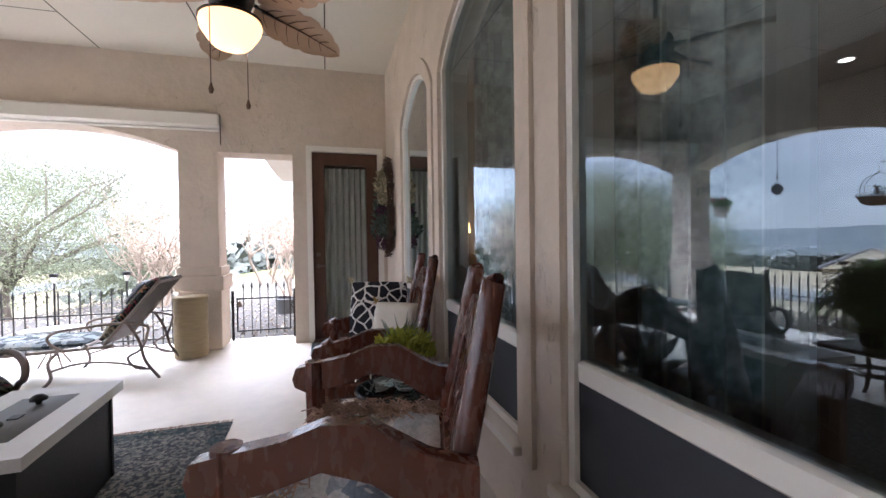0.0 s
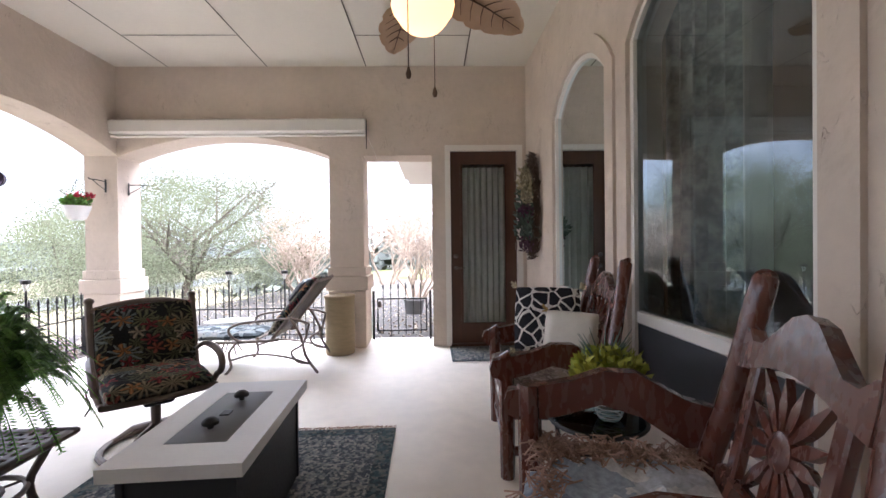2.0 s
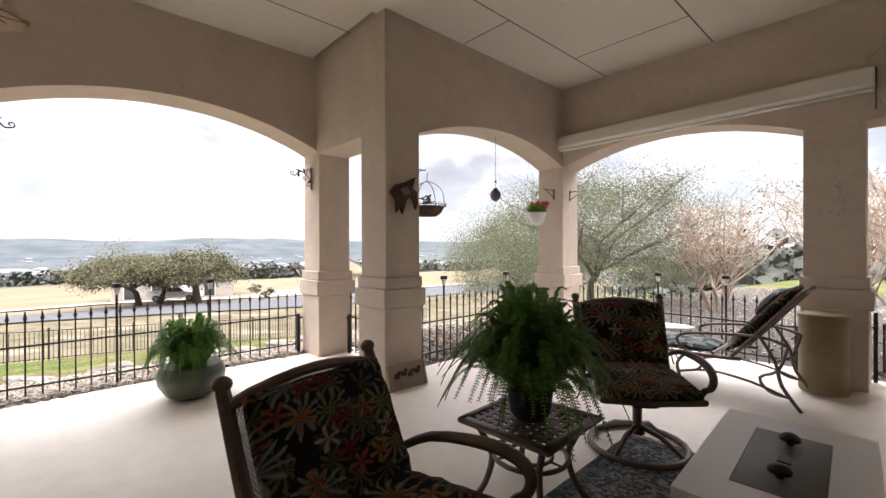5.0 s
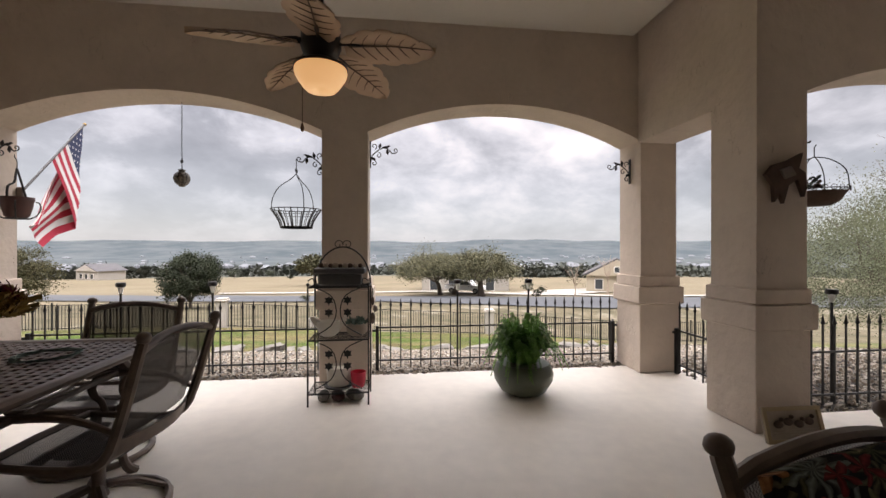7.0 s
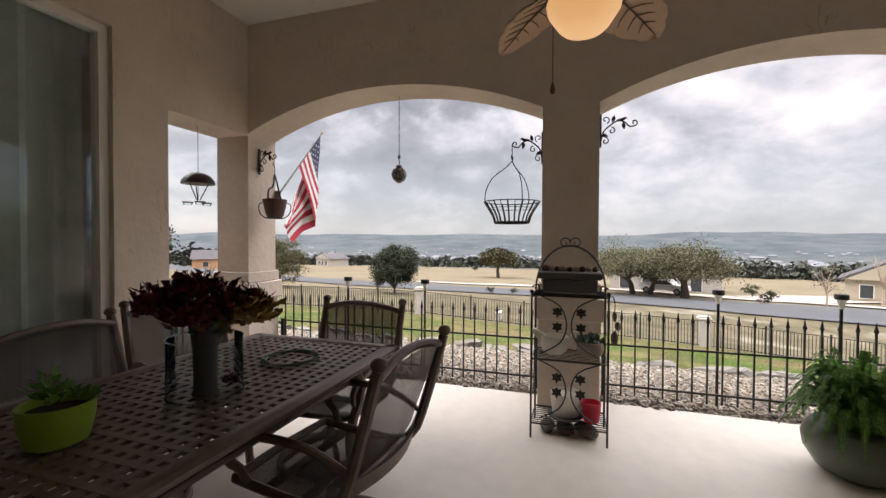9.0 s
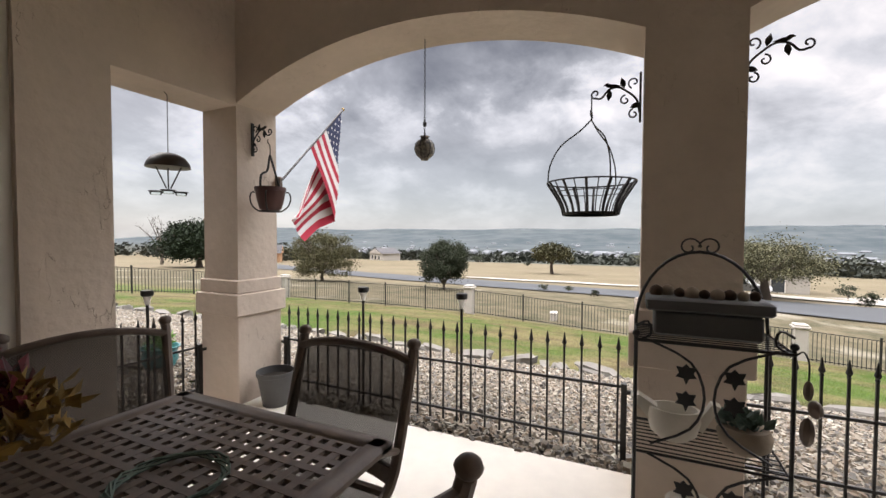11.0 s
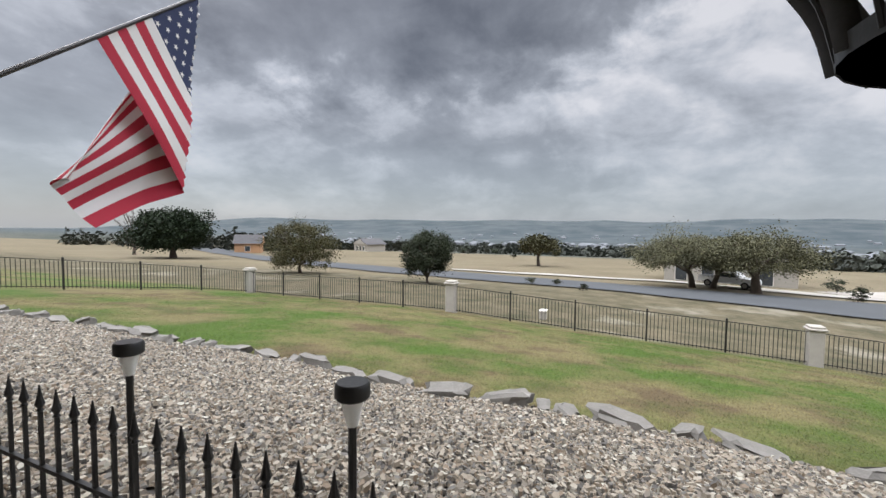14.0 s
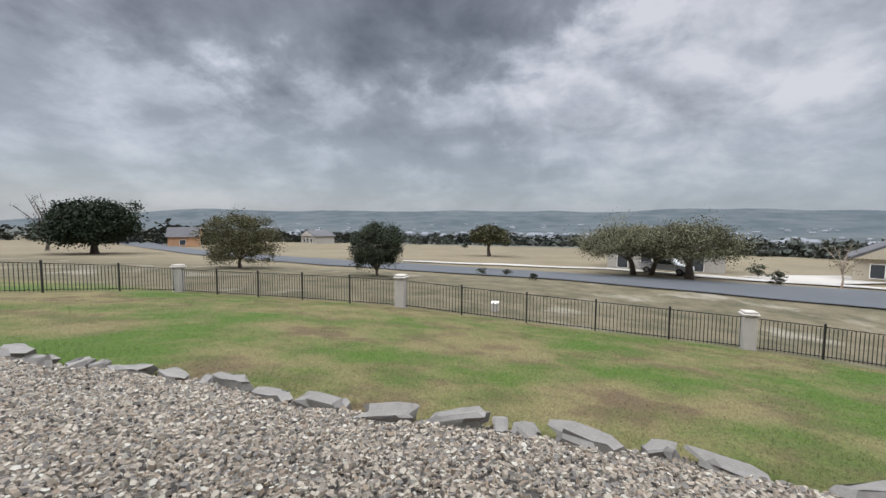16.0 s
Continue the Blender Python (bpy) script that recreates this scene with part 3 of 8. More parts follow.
# stone edging between gravel and lawn
def edging_stone(x, y, rz, lx, ly, lz):
    r = random.Random(int(x * 1000 + y * 77))
    ring = []
    n = 9
    for zz, sc in ((-0.5, 1.0), (0.15, 1.02), (0.42, 0.93), (0.5, 0.72)):
        ring.append([(lx / 2 * sc * math.copysign(abs(math.cos(6.283 * k / n)) ** 0.6, math.cos(6.283 * k / n)) * r.uniform(0.62, 1.18),
                      ly / 2 * sc * math.copysign(abs(math.sin(6.283 * k / n)) ** 0.6, math.sin(6.283 * k / n)) * r.uniform(0.62, 1.18), lz * zz + r.uniform(-0.03, 0.03)) for k in range(n)])
    ob = part("edging_stone", Geo().loft(ring), ROCK, smooth=28)
    ob.matrix_basis = pose(x, y, ground_z(x, y) + lz * 0.28, r.uniform(-10, 10), r.uniform(-12, 12), rz)
    tagged(ob, "rough grey limestone block edging the gravel bed", "stone", "stone edging")


y = -14.0
while y < 5.2:
    big_one = RNG.random()
    ln = RNG.uniform(0.16, 0.34) if big_one < 0.5 else RNG.uniform(0.45, 0.85)
    x = gravel_edge(y + ln / 2)
    edging_stone(x + RNG.uniform(-0.05, 0.05), y + ln / 2, 90 + RNG.uniform(-24, 24), ln, RNG.uniform(0.18, 0.36), RNG.uniform(0.10, 0.20))
    y += ln * RNG.uniform(0.90, 1.25)

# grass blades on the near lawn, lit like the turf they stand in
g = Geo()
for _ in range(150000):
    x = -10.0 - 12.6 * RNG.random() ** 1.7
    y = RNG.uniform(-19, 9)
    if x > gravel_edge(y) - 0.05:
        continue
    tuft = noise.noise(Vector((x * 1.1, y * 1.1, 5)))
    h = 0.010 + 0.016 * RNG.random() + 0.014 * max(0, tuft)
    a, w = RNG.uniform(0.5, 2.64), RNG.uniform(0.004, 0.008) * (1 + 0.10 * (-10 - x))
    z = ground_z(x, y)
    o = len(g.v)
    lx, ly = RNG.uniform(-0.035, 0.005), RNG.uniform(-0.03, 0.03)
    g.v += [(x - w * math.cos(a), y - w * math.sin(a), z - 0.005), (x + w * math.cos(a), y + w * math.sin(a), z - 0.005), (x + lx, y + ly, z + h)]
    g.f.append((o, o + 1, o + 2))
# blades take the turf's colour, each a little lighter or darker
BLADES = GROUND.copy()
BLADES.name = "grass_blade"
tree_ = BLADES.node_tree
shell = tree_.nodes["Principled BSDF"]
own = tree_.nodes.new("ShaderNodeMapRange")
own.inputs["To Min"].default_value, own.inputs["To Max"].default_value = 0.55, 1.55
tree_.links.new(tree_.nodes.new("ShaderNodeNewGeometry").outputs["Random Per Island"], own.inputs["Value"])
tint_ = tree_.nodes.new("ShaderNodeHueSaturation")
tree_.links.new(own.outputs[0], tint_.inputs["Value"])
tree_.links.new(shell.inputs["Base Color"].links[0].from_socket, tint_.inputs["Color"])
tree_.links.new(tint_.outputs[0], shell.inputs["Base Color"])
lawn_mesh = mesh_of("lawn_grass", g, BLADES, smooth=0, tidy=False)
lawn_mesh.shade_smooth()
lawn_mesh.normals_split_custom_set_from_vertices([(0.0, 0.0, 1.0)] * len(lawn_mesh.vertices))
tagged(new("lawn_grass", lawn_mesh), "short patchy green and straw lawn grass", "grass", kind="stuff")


# ---- yard fence ----
def shared(name, mesh, parent, m):
    ob = new(name, mesh)
    ob.parent = parent
    ob.matrix_basis = m
    return ob


def fence_run(points, label, per=2.6, height=1.2):
    run = thing("yard_fence", label, "fence", points[0][0], points[0][1], ground_z(*points[0]))
    base = run.matrix_basis.translation
    picket = mesh_of("picket", Geo().box((0, 0, height / 2 - 0.02), (0.02, 0.02, height - 0.1)), IRON, 0)
    post = mesh_of("post", Geo().box((0, 0, height / 2 + 0.03), (0.06, 0.06, height + 0.14)), IRON, 0)
    for (xa, ya), (xb, yb) in zip(points, points[1:]):
        ln = math.hypot(xb - xa, yb - ya)
        k = max(1, round(ln / per))
        for i in range(k):
            p0 = Vector((xa + (xb - xa) * i / k, ya + (yb - ya) * i / k, 0)); p1 = Vector((xa + (xb - xa) * (i + 1) / k, ya + (yb - ya) * (i + 1) / k, 0))
            p0.z, p1.z = ground_z(p0.x, p0.y), ground_z(p1.x, p1.y)
            shared("post", post, run, Matrix.Translation(p0 - base))
            for hz_, nm in ((height - 0.02, "top_rail"), (0.12, "bottom_rail")):
                a, b = p0 - base + Vector((0, 0, hz_)), p1 - base + Vector((0, 0, hz_))
                part(nm, Geo().tube([a, b], 0.02, 4), IRON, run, smooth=0)
            m = round((p1 - p0).length / 0.135)
            for j in range(1, m):
                shared("picket", picket, run, Matrix.Translation(p0.lerp(p1, j / m) - base + Vector((0, 0, 0.02))))
    return run


P1, P2, P3 = (-22.6, -20.3), (-22.5, -8.0), (-23.5, 5.2)
fence_run([(-4.0, -23.2), P1], "black metal picket fence along the side of the lawn")
fence_run([P1, P2], "black metal picket fence at the foot of the lawn")
fence_run([P2, P3], "black metal picket fence between two stone pillars")
fence_run([P3, (-23.9, 10.0), (-24.3, 20.0)], "black metal picket fence beyond the stone pillar")
for px, py in (P1, P2, P3):
    t = thing("fence_pillar", "square pale stone fence pillar with a stepped cap", "pillar", px, py, ground_z(px, py), 0, "fence pillars")
    part("shaft", Geo().box((0, 0, 0.6), (0.42, 0.42, 1.34), bevel=0.02), PILLAR, t)
    part("cap", Geo().box((0, 0, 1.31), (0.54, 0.54, 0.08), bevel=0.02).box((0, 0, 1.39), (0.44, 0.44, 0.08), bevel=0.02), PILLAR, t, "pale stepped stone cap")


# ---- road and paths ----
def strip(name, near, far, mat, label, category, lift, n=60):
    g = Geo()

    def along(pts, f):
        f *= len(pts) - 1
        i = min(int(f), len(pts) - 2)
        u = f - i
        return tuple(pts[i][k] + (pts[i + 1][k] - pts[i][k]) * u for k in (0, 1))

    vs = []
    for j in range(n + 1):
        a, b = along(near, j / n), along(far, j / n)
        for i in range(5):
            x, y = a[0] + (b[0] - a[0]) * i / 4, a[1] + (b[1] - a[1]) * i / 4
            vs.append((x, y, ground_z(x, y) + lift))
    g.add(vs, [(j * 5 + i, j * 5 + i + 1, j * 5 + i + 6, j * 5 + i + 5) for j in range(n) for i in range(4)])
    return structure(name, g, mat, label, category)


strip("road", [(-110, -150), (-66, -68), (-56, -42), (-49.8, -18), (-45.2, 1.7), (-42.7, 12.4), (-41.5, 22), (-41, 60), (-44, 150)],
      [(-120, -146), (-77, -73), (-67.5, -47), (-60, -21), (-54.5, 0.5), (-52.0, 11.5), (-50.5, 22), (-50, 60), (-53, 150)], ASPHALT, "grey asphalt country road", "road", 0.12)
strip("pavement", [(-64, -24), (-63.5, -10), (-62.5, 3), (-58.5, 12), (-54.5, 20), (-52, 28), (-52, 60)], [(-67, -26), (-67, -10), (-65.5, 4), (-61.5, 14), (-57.5, 23), (-54, 30), (-54, 61)], PAVING, "pale concrete path beside the road", "path", 0.14)
strip("driveway", [(-61, 18), (-68, 27), (-72, 34)], [(-55, 23), (-60, 30), (-64, 37)], PAVING, "pale concrete driveway of the far house", "driveway", 0.16, 20)


# ---- trees ----
def tree(name, label, category, x, y, h, w, trunk_h, leaf, clumps, per, size, seed, trunk_r=0.18, lean=(0, 0), bark=None, low=0.25, spread=0.16, flat=0.62, forks=6, group="", z=None, stems=1, twigs=0):
    r = random.Random(seed)
    t = thing(name, label, category, x, y, ground_z(x, y) - 0.05 if z is None else z, r.uniform(0, 360), group)
    wood = Geo()
    tips = []
    cx, cy, cz = lean[0], lean[1], low * h + (1 - low) * h * 0.5
    for s in range(stems):
        ax = r.uniform(-1, 1) * 0.12 * w if stems > 1 else 0
        ay = r.uniform(-1, 1) * 0.12 * w if stems > 1 else 0
        top = Vector((lean[0] * 0.6 + ax * 2, lean[1] * 0.6 + ay * 2, trunk_h))
        foot = Vector((ax * 0.3, ay * 0.3, 0))
        bend = Vector((r.uniform(-0.1, 0.1), r.uniform(-0.1, 0.1), 0)) * trunk_h
        wood.tube([foot - Vector((0, 0, 0.15)), foot.lerp(top, 0.35) + bend * 0.6, foot.lerp(top, 0.7) + bend, top], [trunk_r * 1.35, trunk_r, trunk_r * 0.85, trunk_r * 0.7], 9)
        for f in range(forks):
            a = 6.283 * (f + r.random() * 0.7) / forks
            el = r.uniform(0.25, 1.2)
            tip = Vector((cx + math.cos(a) * w * 0.43 * math.cos(el * 0.8), cy + math.sin(a) * w * 0.43 * math.cos(el * 0.8), cz + math.sin(el) * (h - cz) * 0.85))
            start = top.lerp(foot, r.uniform(0, 0.25))
            mid = start.lerp(tip, 0.45) + Vector((r.uniform(-1, 1), r.uniform(-1, 1), r.uniform(-0.2, 0.8))) * 0.07 * w
            wood.tube([start, mid, tip], [trunk_r * 0.5, trunk_r * 0.32, trunk_r * 0.08], 6)
            tips += [tip, mid]
            for _ in range(4):
                b0 = start.lerp(mid, r.uniform(0.4, 1)) if r.random() < 0.5 else mid.lerp(tip, r.random() * 0.8)
                tt = b0 + Vector((r.uniform(-1, 1), r.uniform(-1, 1), r.uniform(-0.2, 1))) * 0.17 * w
                wood.tube([b0, b0.lerp(tt, 0.5) + Vector((0, 0, 0.02 * w)), tt], [trunk_r * 0.2, trunk_r * 0.13, trunk_r * 0.04], 4)
                tips.append(tt)
                for _ in range(twigs):
                    q0 = b0.lerp(tt, r.uniform(0.2, 1))
                    q1 = q0 + Vector((r.uniform(-1, 1), r.uniform(-1, 1), r.uniform(-0.1, 1))) * 0.11 * w
                    wood.tube([q0, q1], [max(trunk_r * 0.07, 0.007), max(trunk_r * 0.02, 0.003)], 3)
    part("trunk", wood, bark or BARK, t, smooth=60)
    if clumps:
        g = Geo()
        for c in range(clumps):
            if c < len(tips) and r.random() < 0.7:
                ctr = tips[c]
            else:
                a, el, rad = r.uniform(0, 6.283), math.asin(r.uniform(-0.75, 1)), r.uniform(0.55, 1.0) ** 0.6
                ctr = Vector((cx + math.cos(a) * math.cos(el) * w * 0.46 * rad, cy + math.sin(a) * math.cos(el) * w * 0.46 * rad, cz + math.sin(el) * (1 - low) * h * 0.47 * rad))
                ctr = Vector((cx, cy, cz)).lerp(ctr, r.uniform(0.82, 1.14))
            sx = spread * w * r.uniform(0.35, 1.0)
            for _ in range(per):
                p = ctr + Vector((r.gauss(0, 0.5) * sx, r.gauss(0, 0.5) * sx, r.gauss(0, 0.5) * sx * flat))
                if p.z < 0.04 * h:
                    continue
                d = Vector((r.uniform(-1, 1), r.uniform(-1, 1), r.uniform(-0.6, 1))).normalized()
                e2 = d.orthogonal().normalized()
                ln, wd = size * r.uniform(0.6, 1.3), size * r.uniform(0.3, 0.55)
                o = len(g.v)
                g.v += [tuple(p - d * ln * 0.5), tuple(p + e2 * wd), tuple(p + d * ln * 0.5), tuple(p - e2 * wd)]
                g.f.append((o, o + 1, o + 2, o + 3))
        part("crown", mesh_of("crown", g, leaf, smooth=0, tidy=False), None, t)
    return t


tree("juniper_tree", "dense dark green juniper tree on dry grass", "tree", -58.5, -80, 9.2, 13.5, 2.0, LEAF_JUNIPER, 190, 130, 0.36, 3, 0.6, low=0.10, spread=0.16)
tree("oak_tree", "bushy olive and rust oak beside the fence", "tree", -43.5, -35.5, 6.4, 8.6, 1.0, LEAF_RUST, 210, 130, 0.13, 4, 0.20, low=-0.08, spread=0.14, forks=9, twigs=3)
tree("cedar_bush", "dense upright dark green cedar bush", "bush", -40.5, -17.6, 5.0, 5.0, 0.6, LEAF_CEDAR, 190, 130, 0.12, 5, 0.14, low=0.03, spread=0.14, flat=1.0, forks=10, twigs=2)
tree("oak_tree", "lone spreading oak in the dry field", "tree", -93.6, -16.5, 6.6, 8.5, 2.6, LEAF_OAK, 90, 50, 0.40, 6, 0.35, low=0.3, spread=0.17)
tree("oak_tree", "old leaning live oak by the roadside", "tree", -57.4, 6.4, 5.6, 9.5, 2.1, LEAF_OAK, 150, 130, 0.16, 8, 0.30, lean=(-1.0, -1.6), low=0.32, spread=0.17)
tree("oak_tree", "leaning live oak with a bare trunk", "tree", -58.5, 8.4, 5.4, 8, 2.1, LEAF_OAK, 130, 130, 0.16, 9, 0.28, lean=(-0.5, -0.8), low=0.34, spread=0.17)
tree("oak_tree", "spreading live oak beside the parked pickup", "tree", -55.2, 11.6, 5.7, 10.5, 2.2, LEAF_OAK, 180, 140, 0.16, 10, 0.42, lean=(-0.5, 0.8), low=0.33, spread=0.17)
tree("bare_tree", "leafless oak beyond the road", "tree", -118, -153, 13, 13, 4, None, 0, 0, 0, 12, 0.5, twigs=3)
tree("bare_tree", "leafless tree at the edge of the dark juniper", "tree", -62, -98, 12, 12, 3, None, 0, 0, 0, 13, 0.3, twigs=4)
tree("young_tree", "small leafless young tree by the path", "tree", -52.4, 23.2, 4.4, 4.0, 1.4, LEAF_RUST, 20, 14, 0.12, 14, 0.09, low=0.3, twigs=3, bark=TWIG)
tree("young_tree", "slim leafless tree beside the cream house", "tree", -56.0, 29.6, 6.0, 3.6, 2.6, None, 0, 0, 0, 15, 0.13, low=0.4, twigs=3, bark=TWIG)
for i, (bx, by, bh) in enumerate(((-143, -51, 3.2), (-158, -44, 2.6), (-150, -20, 2.4), (-128, -30, 1.6), (-49, -9.5, 0.9), (-49.5, -7, 0.8), (-51, 17.6, 1.0), (-61, 20, 1.6), (-60, 21.5, 1.2), (-44.8, -4.0, 0.7))):
    tree("bush", "small dark scrub bush in the dry grass", "bush", bx, by, bh, bh * 1.4, bh * 0.3, LEAF_CEDAR, 24, 30, bh * 0.09, 40 + i, 0.05, low=0.02, spread=0.22, group="field bushes")
# a dark thicket and the far bands of trees
g = Geo()
r = random.Random(21)


def blob(g, x, y, w, h, n, size):
    z = ground_z(x, y)
    for _ in range(n):
        a, rad = r.uniform(0, 6.283), r.random() ** 0.5
        px, py = x + math.cos(a) * rad * w / 2, y + math.sin(a) * rad * w / 2
        pz = z + h * r.random() * math.sqrt(max(0.05, 1 - rad * rad * 0.9))
        d = Vector((r.uniform(-1, 1), r.uniform(-1, 1), r.uniform(-0.5, 1))).normalized()
        e2 = d.orthogonal().normalized()
        s = size * r.uniform(0.6, 1.3)
        o = len(g.v)
        g.v += [(px - d.x * s, py - d.y * s, pz - d.z * s), (px + e2.x * s * 0.6, py + e2.y * s * 0.6, pz + e2.z * s * 0.6), (px + d.x * s, py + d.y * s, pz + d.z * s), (px - e2.x * s * 0.6, py - e2.y * s * 0.6, pz - e2.z * s * 0.6)]
        g.f.append((o, o + 1, o + 2, o + 3))


for i in range(70):
    f = r.random()
    blob(g, -150 + r.uniform(-6, 6) + 14 * f, 30 + 62 * f, r.uniform(5, 9), r.uniform(3.5, 6), 90, 0.7)
for i in range(60):
    blob(g, -100 - r.uniform(0, 30), r.uniform(-215, -110), r.uniform(6, 12), r.uniform(4, 8), 60, 0.9)
for i in range(900):
    a = r.uniform(1.75, 4.1)
    d = 190 + 900 * r.random() ** 1.6
    blob(g, d * math.cos(a), d * math.sin(a), r.uniform(7, 16) * (1 + d / 900), r.uniform(3, 6.5), 60, 0.75 * (1 + d / 500))
for i in range(260):
    a = r.uniform(0.95, 1.95)
    d = 42 + 330 * r.random() ** 1.5
    blob(g, d * math.cos(a), d * math.sin(a), r.uniform(4, 9) * (1 + d / 400), r.uniform(2.4, 5.5), 60, 0.5 * (1 + d / 120))
tagged(new("far_woods", mesh_of("far_woods", g, FARLEAF, smooth=0, tidy=False)), "distant scrub woods across the valley", "woods", kind="stuff")

# north side: trees and shrubs by the porch
tree("live_oak", "low spreading live oak with thin sage foliage", "tree", -7.6, 12.6, 4.4, 7.6, 1.2, LEAF_SAGE, 460, 320, 0.032, 31, 0.12, lean=(0.2, 0.2), low=-0.02, spread=0.15, forks=12, twigs=9)
tree("live_oak", "grey-green live oak farther along the slope", "tree", -12.5, 15.5, 4.6, 7.0, 1.4, LEAF_SAGE, 280, 260, 0.046, 32, 0.14, low=0.05, spread=0.16, forks=8, twigs=3)
tree("crepe_myrtle", "leafless tan multi-stem crepe myrtle", "shrub", -3.9, 11.6, 2.9, 3.4, 0.7, LEAF_RUST, 24, 10, 0.05, 33, 0.035, low=0.2, bark=TWIG, stems=8, forks=5, twigs=6)
tree("crepe_myrtle", "leafless pale multi-stem shrub by the gate", "shrub", -0.9, 11.4, 3.4, 2.6, 0.8, None, 0, 0, 0, 34, 0.032, low=0.1, bark=TWIG, stems=9, forks=5, twigs=6)
tree("live_oak", "sparse oak behind the gate path", "tree", -2.5, 19, 4.4, 6.5, 1.6, LEAF_RUST, 60, 20, 0.06, 35, 0.06, low=0.15, spread=0.14, forks=8, twigs=7, stems=3, bark=TWIG)


# ---- far houses and the pickup ----
CREAM = material("cream_siding", (0.352, 0.304, 0.224), 0.8, vary=0.06, scale=1, grain=6, bump=0.05)
SLATE = material("dark_shingle_roof", (0.068, 0.064, 0.066), 0.9, vary=0.2, scale=1, grain=8, bump=0.2)
BRICKRED = material("tan_brick", (0.42, 0.24, 0.13), 0.9, vary=0.2, scale=1, grain=6, bump=0.1)
PANE = material("far_window_pane", (0.04, 0.045, 0.05), 0.15, vary=0.1, bump=0)
CARWHITE = material("white_car_paint", (0.80, 0.80, 0.80), 0.3, vary=0.02, bump=0, coat=0.6)
RUBBER = material("black_rubber", (0.015, 0.015, 0.015), 0.8, vary=0.2, bump=0.05)


def house(x, y, rz, lx, ly, h, roof_h, wall, roof, label, windows):
    t = thing("house", label, "house", x, y, ground_z(x, y) - 0.2, rz)
    part("wall", Geo().box((0, 0, h / 2), (lx, ly, h)), wall, t)
    g = Geo().prism([(-lx / 2 - 0.6, 0), (lx / 2 + 0.6, 0), (0, roof_h)], ly + 1.0, Matrix.Translation((0, 0, h)))
    part("roof", g, roof, t)
    gab = Geo().prism([(-lx / 2, 0), (lx / 2, 0), (0, roof_h * 0.92)], ly + 1.04, Matrix.Translation((0, 0, h - 0.02)))
    part("gable", gab, wall, t)
    for wx, wy, wz, sx, sy, sz in windows:
        w = part("window", Geo().box((wx, wy, wz), (sx + 0.16 if sx > 0.1 else 0.12, sy + 0.16 if sy > 0.1 else 0.12, sz + 0.16)), WHITE, t)
        part("pane", Geo().box((wx, wy, wz), (sx if sx > 0.1 else 0.16, sy if sy > 0.1 else 0.16, sz)), PANE, w)
    return t


house(-66.0, 36.5, 62, 9.0, 9, 3.0, 2.7, CREAM, SLATE, "cream house with a dark gabled roof", [(2.4, -4.55, 1.6, 1.1, 0, 1.5), (-2.6, -4.55, 1.6, 1.1, 0, 1.5), (4.55, -1.5, 1.6, 0, 1.2, 1.4), (0.0, -5.05, 3.9, 0.7, 0, 0.8)])
house(-98, -104, 40, 7, 7, 3.0, 2.6, BRICKRED, SLATE, "small brick house with a gabled roof beyond the road", [(1.6, -3.55, 1.5, 1.2, 0, 1.6), (-1.6, -3.55, 1.5, 1.2, 0, 1.6), (3.55, 0, 1.5, 0, 1.4, 1.4)])
house(-72, 12.5, 78, 14, 9, 3.4, 2.4, PILLAR, SLATE, "pale stone house behind the oaks", [(k, -4.55, 1.5, 1.3, 0, 2.0) for k in (-5, -2, 1, 4)])
house(-150, -95, 60, 12, 8, 3.2, 2.2, PILLAR, SLATE, "distant pale house among young trees", [(k, -4.05, 1.5, 1.3, 0, 1.5) for k in (-3, 0, 3)])
# pale roofs of the far town
r = random.Random(5)
FARROOF = material("far_pale_roof", (0.158, 0.165, 0.176), 0.8, vary=0.1, scale=0.1, grain=1, bump=0)
g = Geo()
for i in range(190):
    a, d = r.uniform(2.2, 3.9), r.uniform(420, 2300)
    x, y = d * math.cos(a), d * math.sin(a)
    s = r.uniform(5, 12) * (1.8 if r.random() < 0.12 else 1)
    m = pose(x, y, ground_z(x, y) + 3.0 + d * 0.004, 0, 0, r.uniform(0, 90))
    g.add([(-s, -s * 0.5, 0), (s, -s * 0.5, 0), (s, s * 0.5, 0), (-s, s * 0.5, 0), (-s * 0.7, 0, 3), (s * 0.7, 0, 3), (-s, -s * 0.5, -4), (s, -s * 0.5, -4), (s, s * 0.5, -4), (-s, s * 0.5, -4)],
          [(0, 1, 5, 4), (2, 3, 4, 5), (1, 2, 5), (3, 0, 4), (6, 7, 1, 0), (7, 8, 2, 1), (8, 9, 3, 2), (9, 6, 0, 3)], m)
tagged(new("far_town", mesh_of("far_town", g, FARROOF, smooth=0)), "scattered pale roofs of the distant town", "buildings", kind="stuff")


